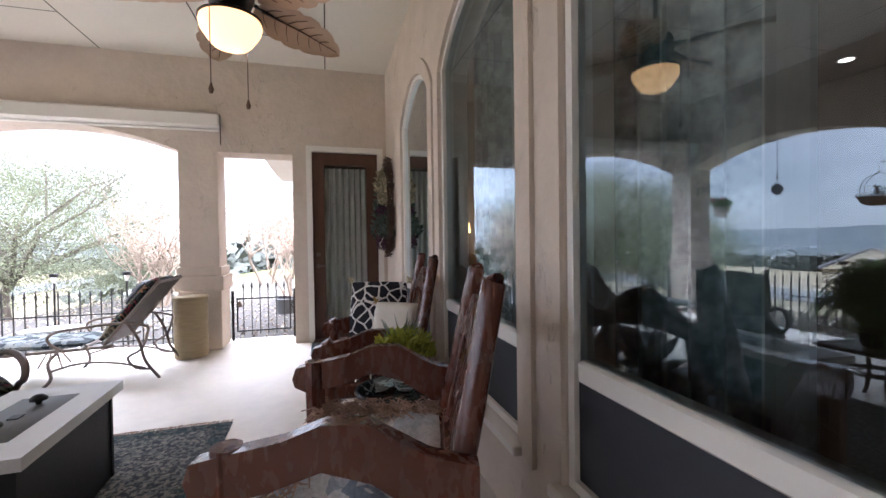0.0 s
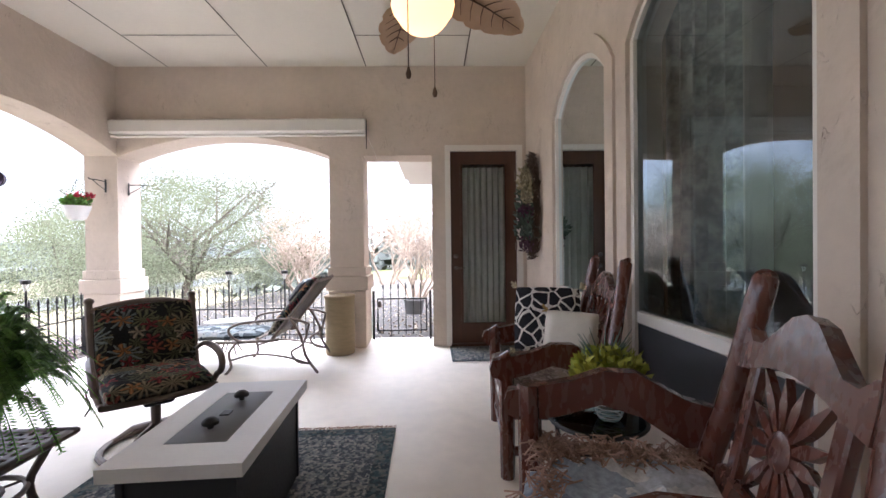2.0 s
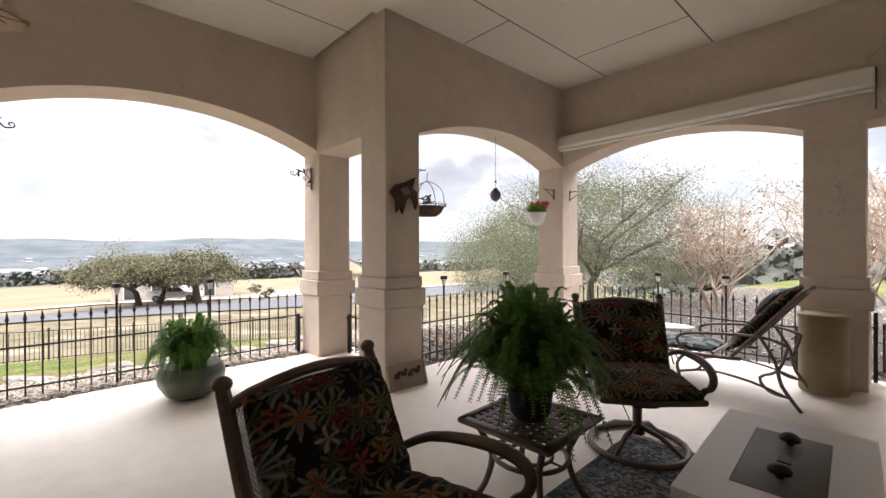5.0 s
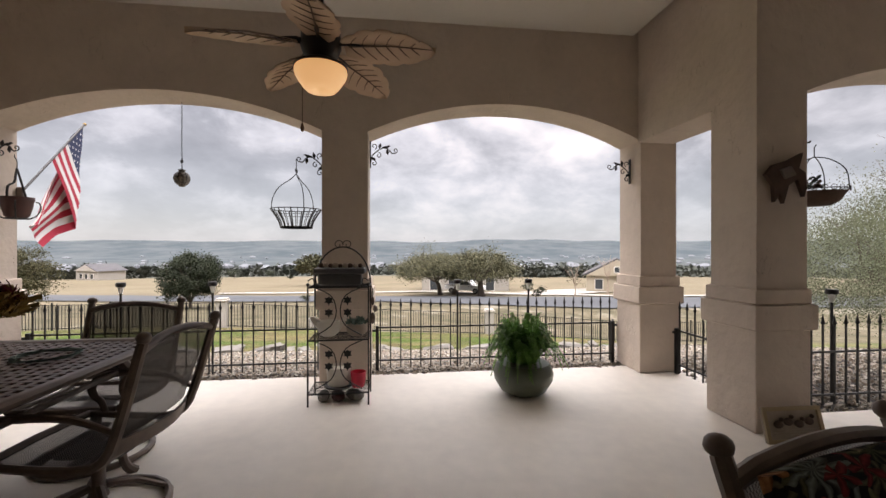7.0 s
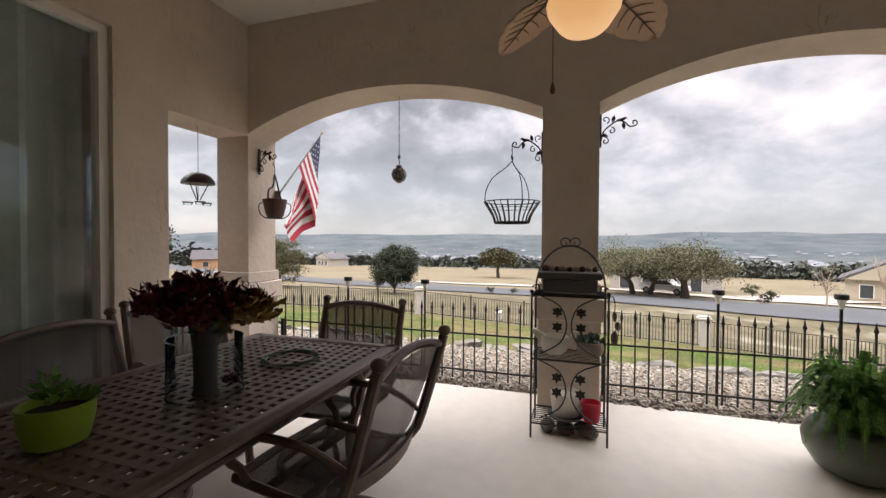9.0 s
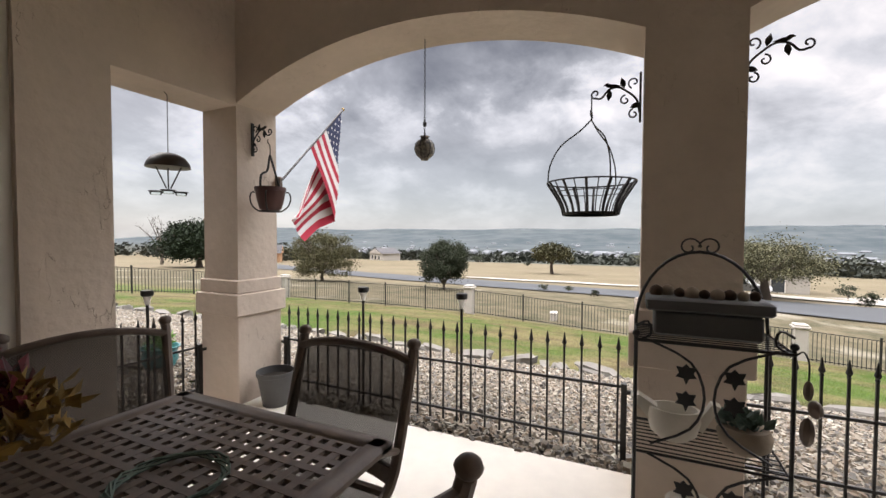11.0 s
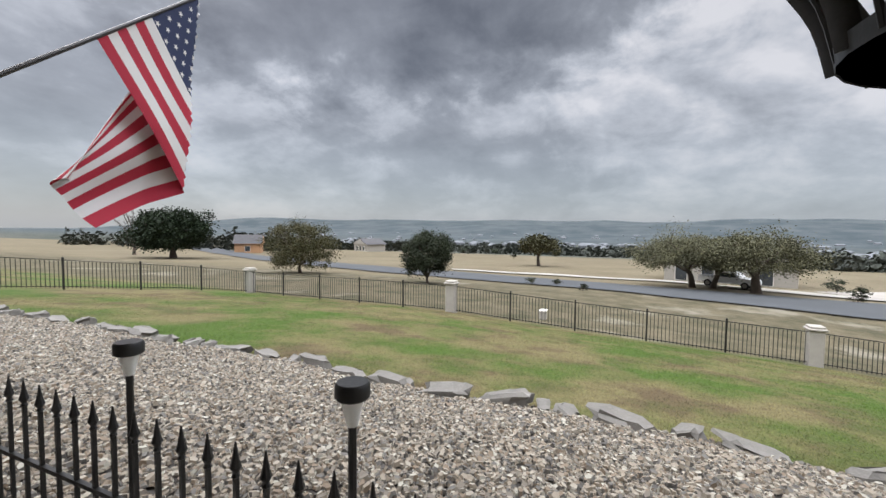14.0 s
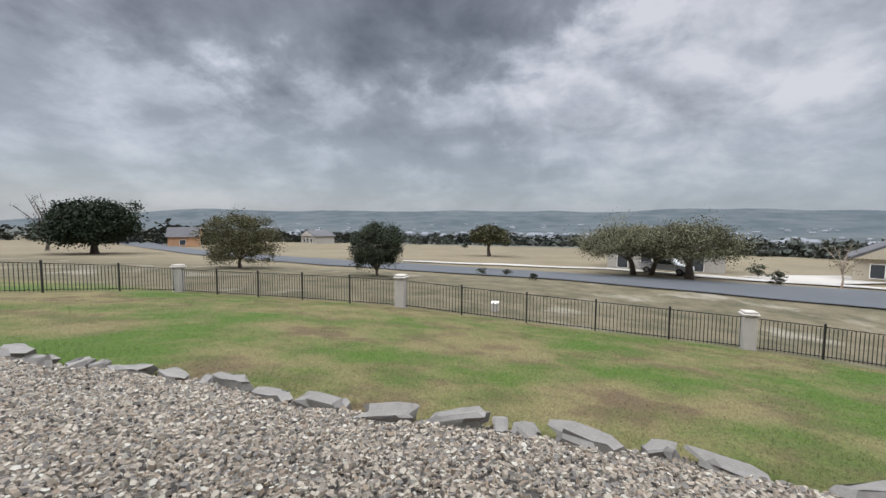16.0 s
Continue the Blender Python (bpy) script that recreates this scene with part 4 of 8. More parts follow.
def pickup():
    t = thing("pickup_truck", "white pickup truck parked under the oaks", "truck", -60.6, 10.4, ground_z(-60.6, 10.4) + 0.1, 60)
    prof = [(-2.8, 0.55), (-2.8, 1.15), (-0.9, 1.15), (-0.75, 1.75), (0.75, 1.78), (1.35, 1.2), (2.65, 1.08), (2.8, 0.85), (2.8, 0.5)]
    part("body", Geo().prism(prof, 1.9), CARWHITE, t)
    for s in (-1, 1):
        part("window", Geo().prism([(-0.65, 1.22), (-0.6, 1.66), (0.7, 1.68), (1.12, 1.22)], 0.03, Matrix.Translation((0, s * 0.95, 0))), PANE, t)
        for wx in (-1.8, 1.8):
            w = part("wheel", Geo().lathe([(0.2, -0.12), (0.38, -0.12), (0.4, 0), (0.38, 0.12), (0.2, 0.12)], 18, pose(wx, s * 0.86, 0.4, 90, 0, 0)), RUBBER, t)
            part("rim", Geo().lathe([(0.02, 0), (0.24, 0)], 14, pose(wx, s * 0.995, 0.4, 90, 0, 0), caps=True), PILLAR, w)
    part("bed_rim", Geo().box((-1.85, 0, 1.17), (1.8, 1.7, 0.04)), RUBBER, t)


pickup()
t = thing("utility_box", "white utility box in the dry grass", "box", -25.4, -4.4, ground_z(-25.4, -4.4))
part("body", Geo().box((0, 0, 0.22), (0.42, 0.3, 0.42), bevel=0.03), PILLAR, t)
part("lid", Geo().box((0, 0, 0.45), (0.46, 0.34, 0.06), bevel=0.02), WHITE, t)

# ---- column bands ----
def column_band(x0, x1, y0, y1):
    cx, cy, sx, sy = (x0 + x1) / 2, (y0 + y1) / 2, x1 - x0, y1 - y0
    t = thing("column_base", "stepped tan stucco base of a porch column", "column", cx, cy, 0, 0, "column bases", "structure")
    for nm, za, zb, p in (("plinth", 0, 0.72, 0.022), ("lower_band", 0.72, 0.90, 0.052), ("upper_band", 0.90, 1.01, 0.027)):
        part(nm, Geo().box((0, 0, (za + zb) / 2), (sx + 2 * p, sy + 2 * p, zb - za), bevel=0.008), STUCCO, t)


for b in ((-6.12, -5.72, -0.61, -0.18), (-6.12, -5.72, 2.63, 3.03), (-4.72, -4.302, 2.60, 2.99), (-6.12, -5.72, -3.93, -3.53), (-4.702, -4.302, 5.62, 6.02), (-1.71, -1.29, 5.62, 6.02)):
    column_band(*b)

# ceiling joints
g = Geo()


def seam(xa, ya, xb, yb):
    a, b = Vector((xa, ya, 0)), Vector((xb, yb, 0))
    d = (b - a).normalized()
    s = Vector((-d.y, d.x, 0)) * 0.007
    g.add([tuple(a + s) [:2] + (CZ - 0.004,), tuple(b + s)[:2] + (CZ - 0.004,), tuple(b - s)[:2] + (CZ - 0.004,), tuple(a - s)[:2] + (CZ - 0.004,)], [(0, 1, 2, 3)])


for sx in (-3.66, -2.45, -1.23, -0.01):
    seam(sx, SY + 0.02, sx, NY - 0.02)
seam(-4.90, SY + 0.02, -4.90, JY - 0.02)
for k, (xa, xb) in enumerate(((-4.28, -3.66), (-3.66, -2.45), (-2.45, -1.23), (-1.23, -0.01), (-0.01, 0.74))):
    yy = 3.62 if k % 2 == 0 else 4.84
    while yy > -3.4:
        if not (k == 3 and yy > 5):
            seam(xa if yy > JY or k else -4.90, yy, xb, yy)
        yy -= 2.44
seam(-1.23, 4.84, -0.01, 4.84)
ob = structure("ceiling_joints", g, SEAM, "thin dark joints between ceiling boards", "joint", smooth=0)


# ---- windows ----
def arch_outline(a, b, bottom, spring, crown, inset, n=18):
    a, b = a + inset, b - inset
    pts = [(a, bottom + inset), (b, bottom + inset)]
    for i in range(n + 1):
        u = b + (a - b) * i / n
        pts.append((u, arch_height(u, a, b, spring, crown - inset) if crown > spring else spring - inset))
    return pts


def ring_mesh(outer, inner, place, v0, v1):
    g = Geo()
    n = len(outer)
    for i in range(n):
        j = (i + 1) % n
        for va, vb, pa, pb in ((v0, v0, outer, inner), (v1, v1, inner, outer), (v0, v1, outer, outer), (v1, v0, inner, inner)):
            g.add([place(pa[i][0], va, pa[i][1]), place(pa[j][0], va, pa[j][1]), place(pb[j][0], vb, pb[j][1]), place(pb[i][0], vb, pb[i][1])], [(0, 1, 2, 3)])
    return g


def sheet(outline, place, v):
    return Geo().add([place(u, v, z) for u, z in outline], [tuple(range(len(outline)))])


CURTAIN = material("teal_curtain", (0.46, 0.54, 0.53), 0.9, second=(0.20, 0.25, 0.25), scale=9, grain=30, spread=0.2, bump=0.1)
SHEER = material("pale_curtain", (0.55, 0.56, 0.52), 0.9, vary=0.1, scale=9, grain=30, bump=0.1)


def drape(x0, x1, z0, z1, depth, waves, place, mat, parent, name="curtain"):
    n = waves * 8
    vs = []
    for k in (0, 1):
        for i in range(n + 1):
            vs.append(place(x0 + (x1 - x0) * i / n, depth + 0.03 * math.sin(6.283 * waves * i / n) + 0.008 * math.sin(i * 1.7), z0 if k == 0 else z1))
    return part(name, Geo().add(vs, [(i, i + 1, n + 2 + i, n + 1 + i) for i in range(n)]), mat, parent)


def arched_window(index, a, b, curtains):
    place = lambda u, v, z: (HX + v, u, z)
    w = tagged(new(f"window_{index}"), "tall arched window with a pale frame and dark glass", "window", "arched windows", "structure")
    out = arch_outline(a, b, 0.42, 2.47, 2.76, 0.002)
    inn = arch_outline(a, b, 0.42, 2.47, 2.76, 0.038)
    part("window_frame", ring_mesh(out, inn, place, 0.004, 0.085), WHITE, w)
    part("transom", Geo().box((HX + 0.048, (a + b) / 2, 0.835), (0.078, b - a - 0.1, 0.075), bevel=0.008), WHITE, w)
    part("window_sill", Geo().box((HX - 0.015, (a + b) / 2, 0.395), (0.09, b - a + 0.08, 0.05), bevel=0.008), WHITE, w)
    low = [(a + 0.03, 0.45), (b - 0.03, 0.45), (b - 0.03, 0.82), (a + 0.03, 0.82)]
    high = [(u, max(z, 0.85)) for u, z in arch_outline(a, b, 0.42, 2.47, 2.76, 0.03)]
    part("pane", sheet(low, place, 0.03), WINDOWGLASS, w, smooth=0)
    part("insect_screen", sheet(low, place, 0.024), SCREEN, w, "dark insect screen over the lower pane", smooth=0)
    part("pane", sheet(high, place, 0.03), WINDOWGLASS, w, smooth=0)
    out2 = arch_outline(a, b, 0.42, 2.47, 2.76, -0.13)
    out2[0], out2[1] = (a - 0.13, 0.36), (b + 0.13, 0.36)
    part("surround", ring_mesh(out2, arch_outline(a, b, 0.42, 2.47, 2.76, -0.004), place, -0.022, 0.001), STUCCO, w)
    for c0, c1, m in curtains:
        drape(c0, c1, 0.12, 2.95, 0.34, 5, place, m, w)


arched_window(1, 3.19, 4.40, [(4.2, 4.9, CURTAIN)])
arched_window(2, 1.64, 2.87, [(2.38, 3.05, CURTAIN), (2.26, 2.38, SHEER)])
arched_window(3, 0.07, 1.29, [(0.86, 1.45, CURTAIN), (0.76, 0.86, SHEER)])

place_s = lambda u, v, z: (u, SY - v, z)
w = tagged(new("window_4"), "tall plain window with pale frame and grey-green glass", "window", kind="structure")
out = [(-4.40, 0.3), (-2.2, 0.3), (-2.2, 2.85), (-4.40, 2.85)]
inn = [(-4.34, 0.36), (-2.26, 0.36), (-2.26, 2.79), (-4.34, 2.79)]
part("window_frame", ring_mesh(out, inn, place_s, 0.01, 0.09), WHITE, w)
part("pane", sheet([(-4.36, 0.34), (-2.24, 0.34), (-2.24, 2.81), (-4.36, 2.81)], place_s, 0.05), PALEGLASS, w, smooth=0)
part("surround", ring_mesh([(-4.48, 0.22), (-2.12, 0.22), (-2.12, 2.93), (-4.48, 2.93)], [(-4.405, 0.296), (-2.195, 0.296), (-2.195, 2.854), (-4.405, 2.854)], place_s, -0.03, 0.001), STUCCO, w)
drape(-4.5, -2.0, 0.15, 3.1, 0.26, 14, place_s, SHEER, w, "sheer_curtain")

# a lamp lit in the room
AMBER = bpy.data.materials.new("amber_lamp_glass")
AMBER.use_nodes = True
ab = AMBER.node_tree.nodes["Principled BSDF"]
ab.inputs["Base Color"].default_value = (0.8, 0.45, 0.15, 1)
ab.inputs["Emission Color"].default_value, ab.inputs["Emission Strength"].default_value = (1.0, 0.50, 0.16, 1), 2.5
DOWNLIGHT = bpy.data.materials.new("lit_downlight_lens")
DOWNLIGHT.use_nodes = True
db = DOWNLIGHT.node_tree.nodes["Principled BSDF"]
db.inputs["Emission Color"].default_value, db.inputs["Emission Strength"].default_value = (1.0, 0.92, 0.8, 1), 3.0
for dx, dy in ((4.07, 3.06), (5.6, 3.3)):
    t = thing("downlight", "small lit recessed light in the room's ceiling", "lamp", dx, dy, 3.235, 0, "room downlights")
    part("trim_ring", Geo().lathe([(0.075, 0.014), (0.085, 0.004), (0.08, 0.0), (0.065, 0.004)], 20, caps=False), WHITE, t)
    part("lens", Geo().lathe([(0.066, 0.006), (0.01, 0.002)], 20), DOWNLIGHT, t, "glowing lens")
t = thing("table_lamp", "lit amber glass lamp inside the dim room", "lamp", 1.62, 5.25, 0.1)
part("shade", Geo().lathe([(0.06, 1.52), (0.17, 1.42), (0.19, 1.32), (0.185, 1.28)], 14), AMBER, t, "glowing amber glass shade")
part("stem", Geo().lathe([(0.03, 1.3), (0.025, 0.8), (0.10, 0.72)], 12), BRONZE, t)
part("side_table", Geo().box((0, 0, 0.69), (0.5, 0.5, 0.04)).box((0, 0, 0.34), (0.08, 0.08, 0.68)), DOORWOOD, t)

# ---- door in the north wall ----
d = tagged(new("door_1"), "dark brown wooden door with a tall curtained glass pane", "door", kind="structure")
part("door_frame", ring_mesh([(-0.265, 0.0), (0.71, 0.0), (0.71, 2.52), (-0.265, 2.52)], [(-0.198, -0.02), (0.643, -0.02), (0.643, 2.453), (-0.198, 2.453)], lambda u, v, z: (u, NY + v, z), -0.028, 0.12), WHITE, d, "pale painted casing")
part("slab", ring_mesh([(-0.195, 0.02), (0.64, 0.02), (0.64, 2.45), (-0.195, 2.45)], [(-0.06, 0.27), (0.505, 0.27), (0.505, 2.30), (-0.06, 2.30)], lambda u, v, z: (u, NY + v, z), 0.035, 0.08), DOORWOOD, d)
part("glass_bead", ring_mesh([(-0.075, 0.255), (0.52, 0.255), (0.52, 2.315), (-0.075, 2.315)], [(-0.045, 0.285), (0.49, 0.285), (0.49, 2.285), (-0.045, 2.285)], lambda u, v, z: (u, NY + v, z), 0.022, 0.036), DOORWOOD, d)
part("pane", sheet([(-0.06, 0.27), (0.505, 0.27), (0.505, 2.30), (-0.06, 2.30)], lambda u, v, z: (u, NY + v, z), 0.055), CLEARGLASS, d, smooth=0)
drape(-0.12, 0.58, 0.24, 2.26, 0.11, 9, lambda u, v, z: (u, NY + v, z), SHEER, d)
# added dark sheet in place of the unlit room behind the door
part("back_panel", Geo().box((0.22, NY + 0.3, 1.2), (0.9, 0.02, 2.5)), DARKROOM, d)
part("threshold", Geo().box((0.222, NY + 0.0, 0.012), (0.86, 0.14, 0.03), bevel=0.005), DOORWOOD, d)
h = part("door_handle", Geo().lathe([(0.028, 0), (0.028, 0.012), (0.012, 0.014), (0.012, 0.045)], 14, pose(-0.135, NY + 0.035, 0.98, 90, 0, 0)).tube([(-0.135, NY - 0.01, 0.98), (-0.09, NY - 0.012, 0.985), (-0.03, NY - 0.01, 0.975)], 0.009, 8), BRONZE, d, "dark bronze lever handle")
part("deadbolt", Geo().lathe([(0.03, 0), (0.03, 0.014), (0.018, 0.02)], 14, pose(-0.135, NY + 0.035, 1.13, 90, 0, 0)), BRONZE, d)
for hz_ in (0.35, 1.25, 2.15):
    part("hinge", Geo().box((0.632, NY + 0.028, hz_), (0.02, 0.02, 0.1), bevel=0.004), BRONZE, d)

# roller shade over the north arch
t = thing("roller_shade", "long beige roller-shade box above the north arch", "shade", -2.77, NY - 0.075, 2.62)
part("cassette", Geo().box((0, 0, 0.125), (3.08, 0.14, 0.17), bevel=0.02), WHITE, t)
part("bottom_bar", Geo().box((0, -0.02, 0.012), (3.06, 0.035, 0.028), bevel=0.008), WHITE, t)
part("cord", Geo().tube([(1.545, -0.03, 0.2), (1.546, -0.035, -0.02), (1.545, -0.03, -0.16)], 0.005, 6), IRON, t, "dark pull cord")
part("loose_cord", Geo().tube([(1.55, 0.03, 0.0), (1.62, 0.05, -0.15), (1.66, 0.06, -0.26)], 0.003, 5), WHITE, t)


# ---- iron fences between the columns ----
def iron_fence(label, x0, y0, x1, y1, spacing=0.108, height=0.755, rail=0.45):
    ln = math.hypot(x1 - x0, y1 - y0)
    t = thing("iron_fence", label, "fence", x0, y0, 0, math.degrees(math.atan2(y1 - y0, x1 - x0)), "porch fences")
    n = int((ln - 0.14) / spacing)
    pick = Geo().box((0, 0, height / 2 - 0.03), (0.012, 0.012, height - 0.10))
    picket = mesh_of("picket", pick, IRON, 0)
    spear = mesh_of("spearhead", Geo().lathe([(0.006, height - 0.10), (0.012, height - 0.095), (0.007, height - 0.085), (0.016, height - 0.07), (0.010, height - 0.05), (0.002, height)], 8), IRON, 40)
    for i in range(n + 1):
        x = ln / 2 + (i - n / 2) * spacing
        p = new("picket", picket); p.parent = t; p.matrix_basis = Matrix.Translation((x, 0, 0))
        s = new("spearhead", spear); s.parent = p
    for z, nm in ((rail, "top_rail"), (0.10, "bottom_rail")):
        part(nm, Geo().box((ln / 2, 0, z), (ln - 0.10, 0.016, 0.016)), IRON, t, smooth=0)
    for x in (0.05, ln - 0.05):
        part("post", Geo().box((x, 0, rail / 2 + 0.005), (0.034, 0.034, rail + 0.03)), IRON, t, smooth=0)
        part("wall_bracket", Geo().box((x / 2 if x < 1e-1 else (x + ln) / 2, 0, rail - 0.03), (0.07, 0.022, 0.022)).lathe([(0.016, -0.01), (0.016, 0.01)], 10, pose(0.03 if x < 0.1 else ln - 0.03, 0, rail - 0.03, 0, 90, 0)), IRON, t)
    return t


iron_fence("black iron spear-top fence under the south-west arch", -6.15, -3.505, -6.15, -0.635)
iron_fence("black iron spear-top fence under the north-west arch", -6.15, -0.155, -6.15, 2.605)
iron_fence("short black iron fence in the narrow jog opening", -5.69, 2.98, -4.75, 2.98)
iron_fence("black iron spear-top fence under the corner arch", -4.66, 3.02, -4.66, 5.59)
iron_fence("black iron spear-top fence under the north arch", -4.27, 6.0, -1.74, 6.0)
iron_fence("short black iron fence in the south opening", -5.69, -3.90, -4.88, -3.90)


def gate():
    t = thing("garden_gate", "small black iron gate with a hanging bell", "gate", -1.28, 6.06, 0)
    for x in (0.04, 0.81):
        part("post", Geo().box((x, 0, 0.33), (0.03, 0.03, 0.66)), IRON, t)
    fr = Geo()
    fr.box((0.425, 0, 0.55), (0.67, 0.016, 0.018)).box((0.425, 0, 0.12), (0.67, 0.016, 0.018)).box((0.095, 0, 0.335), (0.018, 0.016, 0.45)).box((0.755, 0, 0.335), (0.018, 0.016, 0.45))
    part("gate_frame", fr, IRON, t)
    for i in range(6):
        x = 0.17 + i * 0.102
        part("picket", Geo().box((x, 0, 0.38), (0.011, 0.011, 0.62)).lathe([(0.006, 0.68), (0.014, 0.71), (0.002, 0.77)], 8, Matrix.Translation((x, 0, 0))), IRON, t)
    part("latch", Geo().box((0.03, -0.02, 0.52), (0.06, 0.03, 0.02)), IRON, t)
    part("scroll", Geo().tube([(0.80, -0.01, 0.5), (0.77, -0.02, 0.44), (0.80, -0.02, 0.40), (0.82, -0.02, 0.45)], 0.007, 6), IRON, t)
    part("bell", Geo().lathe([(0.008, 0.53), (0.02, 0.51), (0.028, 0.47), (0.04, 0.445)], 12, Matrix.Translation((0.13, -0.035, 0))), BRONZE, t, "small dark bell")


gate()

# solar path lights along the fences
LENS = material("frosted_lens", (0.75, 0.75, 0.72), 0.3, vary=0.05, bump=0)


def solar_light():
    t = thing("solar_light", "black solar stake light with a pale lens", "lamp", -6.20, -2.66, -0.02, 0, "solar lights")
    part("stake", Geo().lathe([(0.011, -0.25), (0.011, 0.87)], 8), IRON, t)
    part("lens", Geo().lathe([(0.014, 0.86), (0.028, 0.92), (0.028, 0.935)], 14), LENS, t, "frosted lens cone")
    part("cap", Geo().lathe([(0.039, 0.93), (0.044, 0.935), (0.044, 0.965), (0.039, 0.972)], 18), IRON, t)
    return t


s0 = solar_light()
for sx, sy in ((-6.21, -1.79), (-6.2, 0.77), (-6.2, 1.58), (-4.76, 3.75), (-4.76, 4.92), (-3.2, 6.1), (-2.45, 6.1), (-5.3, -4.0)):
    copy_thing(s0, pose(sx, sy, -0.02, 0, 0, 0))


# ---- ceiling fans with palm-leaf blades ----
BLADE = material("carved_palm_blade", (0.60, 0.42, 0.28), 0.5, second=(0.50, 0.33, 0.20), scale=9, grain=50, bump=0.3, spread=0.6)
VEIN = material("dark_vein", (0.13, 0.075, 0.045), 0.7, vary=0.2, bump=0)
FANMETAL = material("fan_dark_metal", (0.018, 0.013, 0.011), 0.45, vary=0.3, scale=20, bump=0.05)
BOWL = bpy.data.materials.new("lit_alabaster_bowl")
BOWL.use_nodes = True
bb = BOWL.node_tree.nodes["Principled BSDF"]
bb.inputs["Base Color"].default_value = (0.9, 0.78, 0.55, 1)
bb.inputs["Roughness"].default_value = 0.35
bb.inputs["Emission Color"].default_value = (1.0, 0.56, 0.22, 1)
bb.inputs["Emission Strength"].default_value = 0.7


def leaf_blade():
    """A palm-leaf blade along +x from 0.13 to 0.64, notched at its edges."""
    n = 18
    g = Geo()
    top, bot = [], []
    for k in (1, -1):
        for i in range(n + 1):
            u = i / n
            wdt = 0.142 * math.sin(math.pi * min(1, u * 0.93 + 0.07)) ** 0.62 * (1 - 0.12 * u)
            if i % 4 == 3:
                wdt *= 0.88
            x = 0.13 + 0.51 * u
            zz = -0.04 * u * u
            top.append((x, k * wdt, zz - 0.015))
    for lift in (0.004, -0.004):
        o = len(g.v)
        mid = [(0.13 + 0.51 * i / n, 0, -0.04 * (i / n) ** 2 + lift + 0.008) for i in range(n + 1)]
        g.v += [(a, b, c + lift) for a, b, c in top[:n + 1]] + mid + [(a, b, c + lift) for a, b, c in top[n + 1:]]
        for i in range(n):
            g.f.append((o + i, o + i + 1, o + n + 1 + i + 1, o + n + 1 + i))
            g.f.append((o + n + 1 + i, o + n + 1 + i + 1, o + 2 * n + 2 + i + 1, o + 2 * n + 2 + i))
    v = []
    v.append(Geo().tube([(0.16, 0, -0.004), (0.4, 0, -0.012), (0.62, 0, -0.042)], [0.006, 0.004, 0.002], 5))
    for i in range(1, 12, 2):
        u = i / 15
        x = 0.13 + 0.51 * u
        z = -0.04 * u * u
        wd = 0.125 * math.sin(math.pi * min(1, (u + 0.1) * 0.93 + 0.07)) ** 0.62
        for k in (1, -1):
            v.append(Geo().tube([(x, 0, z - 0.003), (x + 0.025, k * wd * 0.42, z - 0.009), (x + 0.062, k * wd * 0.80, z - 0.017)], [0.003, 0.0025, 0.0015], 4))
    return g, v


def ceiling_fan(x, y, zb, turn, pulls):
    t = thing("ceiling_fan", "dark ceiling fan with carved palm-leaf blades and lit bowl", "fan", x, y, zb, 0, "porch fans")
    top = CZ - zb
    part("canopy", Geo().lathe([(0.075, top), (0.07, top - 0.04), (0.02, top - 0.08)], 18), FANMETAL, t)
    part("downrod", Geo().lathe([(0.013, top - 0.05), (0.013, 0.40)], 10), FANMETAL, t)
    part("motor", Geo().lathe([(0.03, 0.42), (0.07, 0.40), (0.105, 0.35), (0.11, 0.27), (0.09, 0.22), (0.07, 0.20), (0.12, 0.175), (0.145, 0.16), (0.145, 0.15)], 24), FANMETAL, t)
    part("bowl", Geo().lathe([(0.138, 0.152), (0.142, 0.135), (0.135, 0.105), (0.115, 0.075), (0.098, 0.05), (0.08, 0.032), (0.045, 0.024), (0.01, 0.022)], 26), BOWL, t, "glowing cream glass bowl")
    lg, lv = leaf_blade()
    bm_, vms = mesh_of("blade", lg, BLADE, 60), [mesh_of("vein", q, VEIN, 60) for q in lv]
    for i in range(5):
        m = pose(0, 0, 0.275, 0, 0, turn + 72 * i) @ pose(0, 0, 0, -14, 2, 0)
        b = part("blade", bm_, None, t); b.matrix_basis = m
        for q in vms:
            part("vein", q, None, b)
        a = part("blade_arm", Geo().tube([(0.07, 0, 0.0), (0.13, 0, 0.012), (0.20, 0, 0.0), (0.25, 0, -0.006)], [0.016, 0.02, 0.016, 0.006], 7, flat=0.5), FANMETAL, t)
        a.matrix_basis = m
    for px, py, pz in pulls:
        c = part("pull_chain", Geo().tube([(px, py, 0.2), (px, py, pz + 0.03)], 0.0025, 5), BRONZE, t)
        part("pull_knob", Geo().lathe([(0.004, pz + 0.04), (0.012, pz + 0.012), (0.008, pz - 0.005), (0.002, pz - 0.008)], 10, Matrix.Translation((px, py, 0))), VEIN, c)
    return t


ceiling_fan(-0.46, 2.26, 2.205, 36, [(-0.06, -0.14, -0.24), (0.05, 0.13, -0.22)])
ceiling_fan(-4.01, -0.33, 2.13, 4, [(-0.10, -0.12, -0.16)])

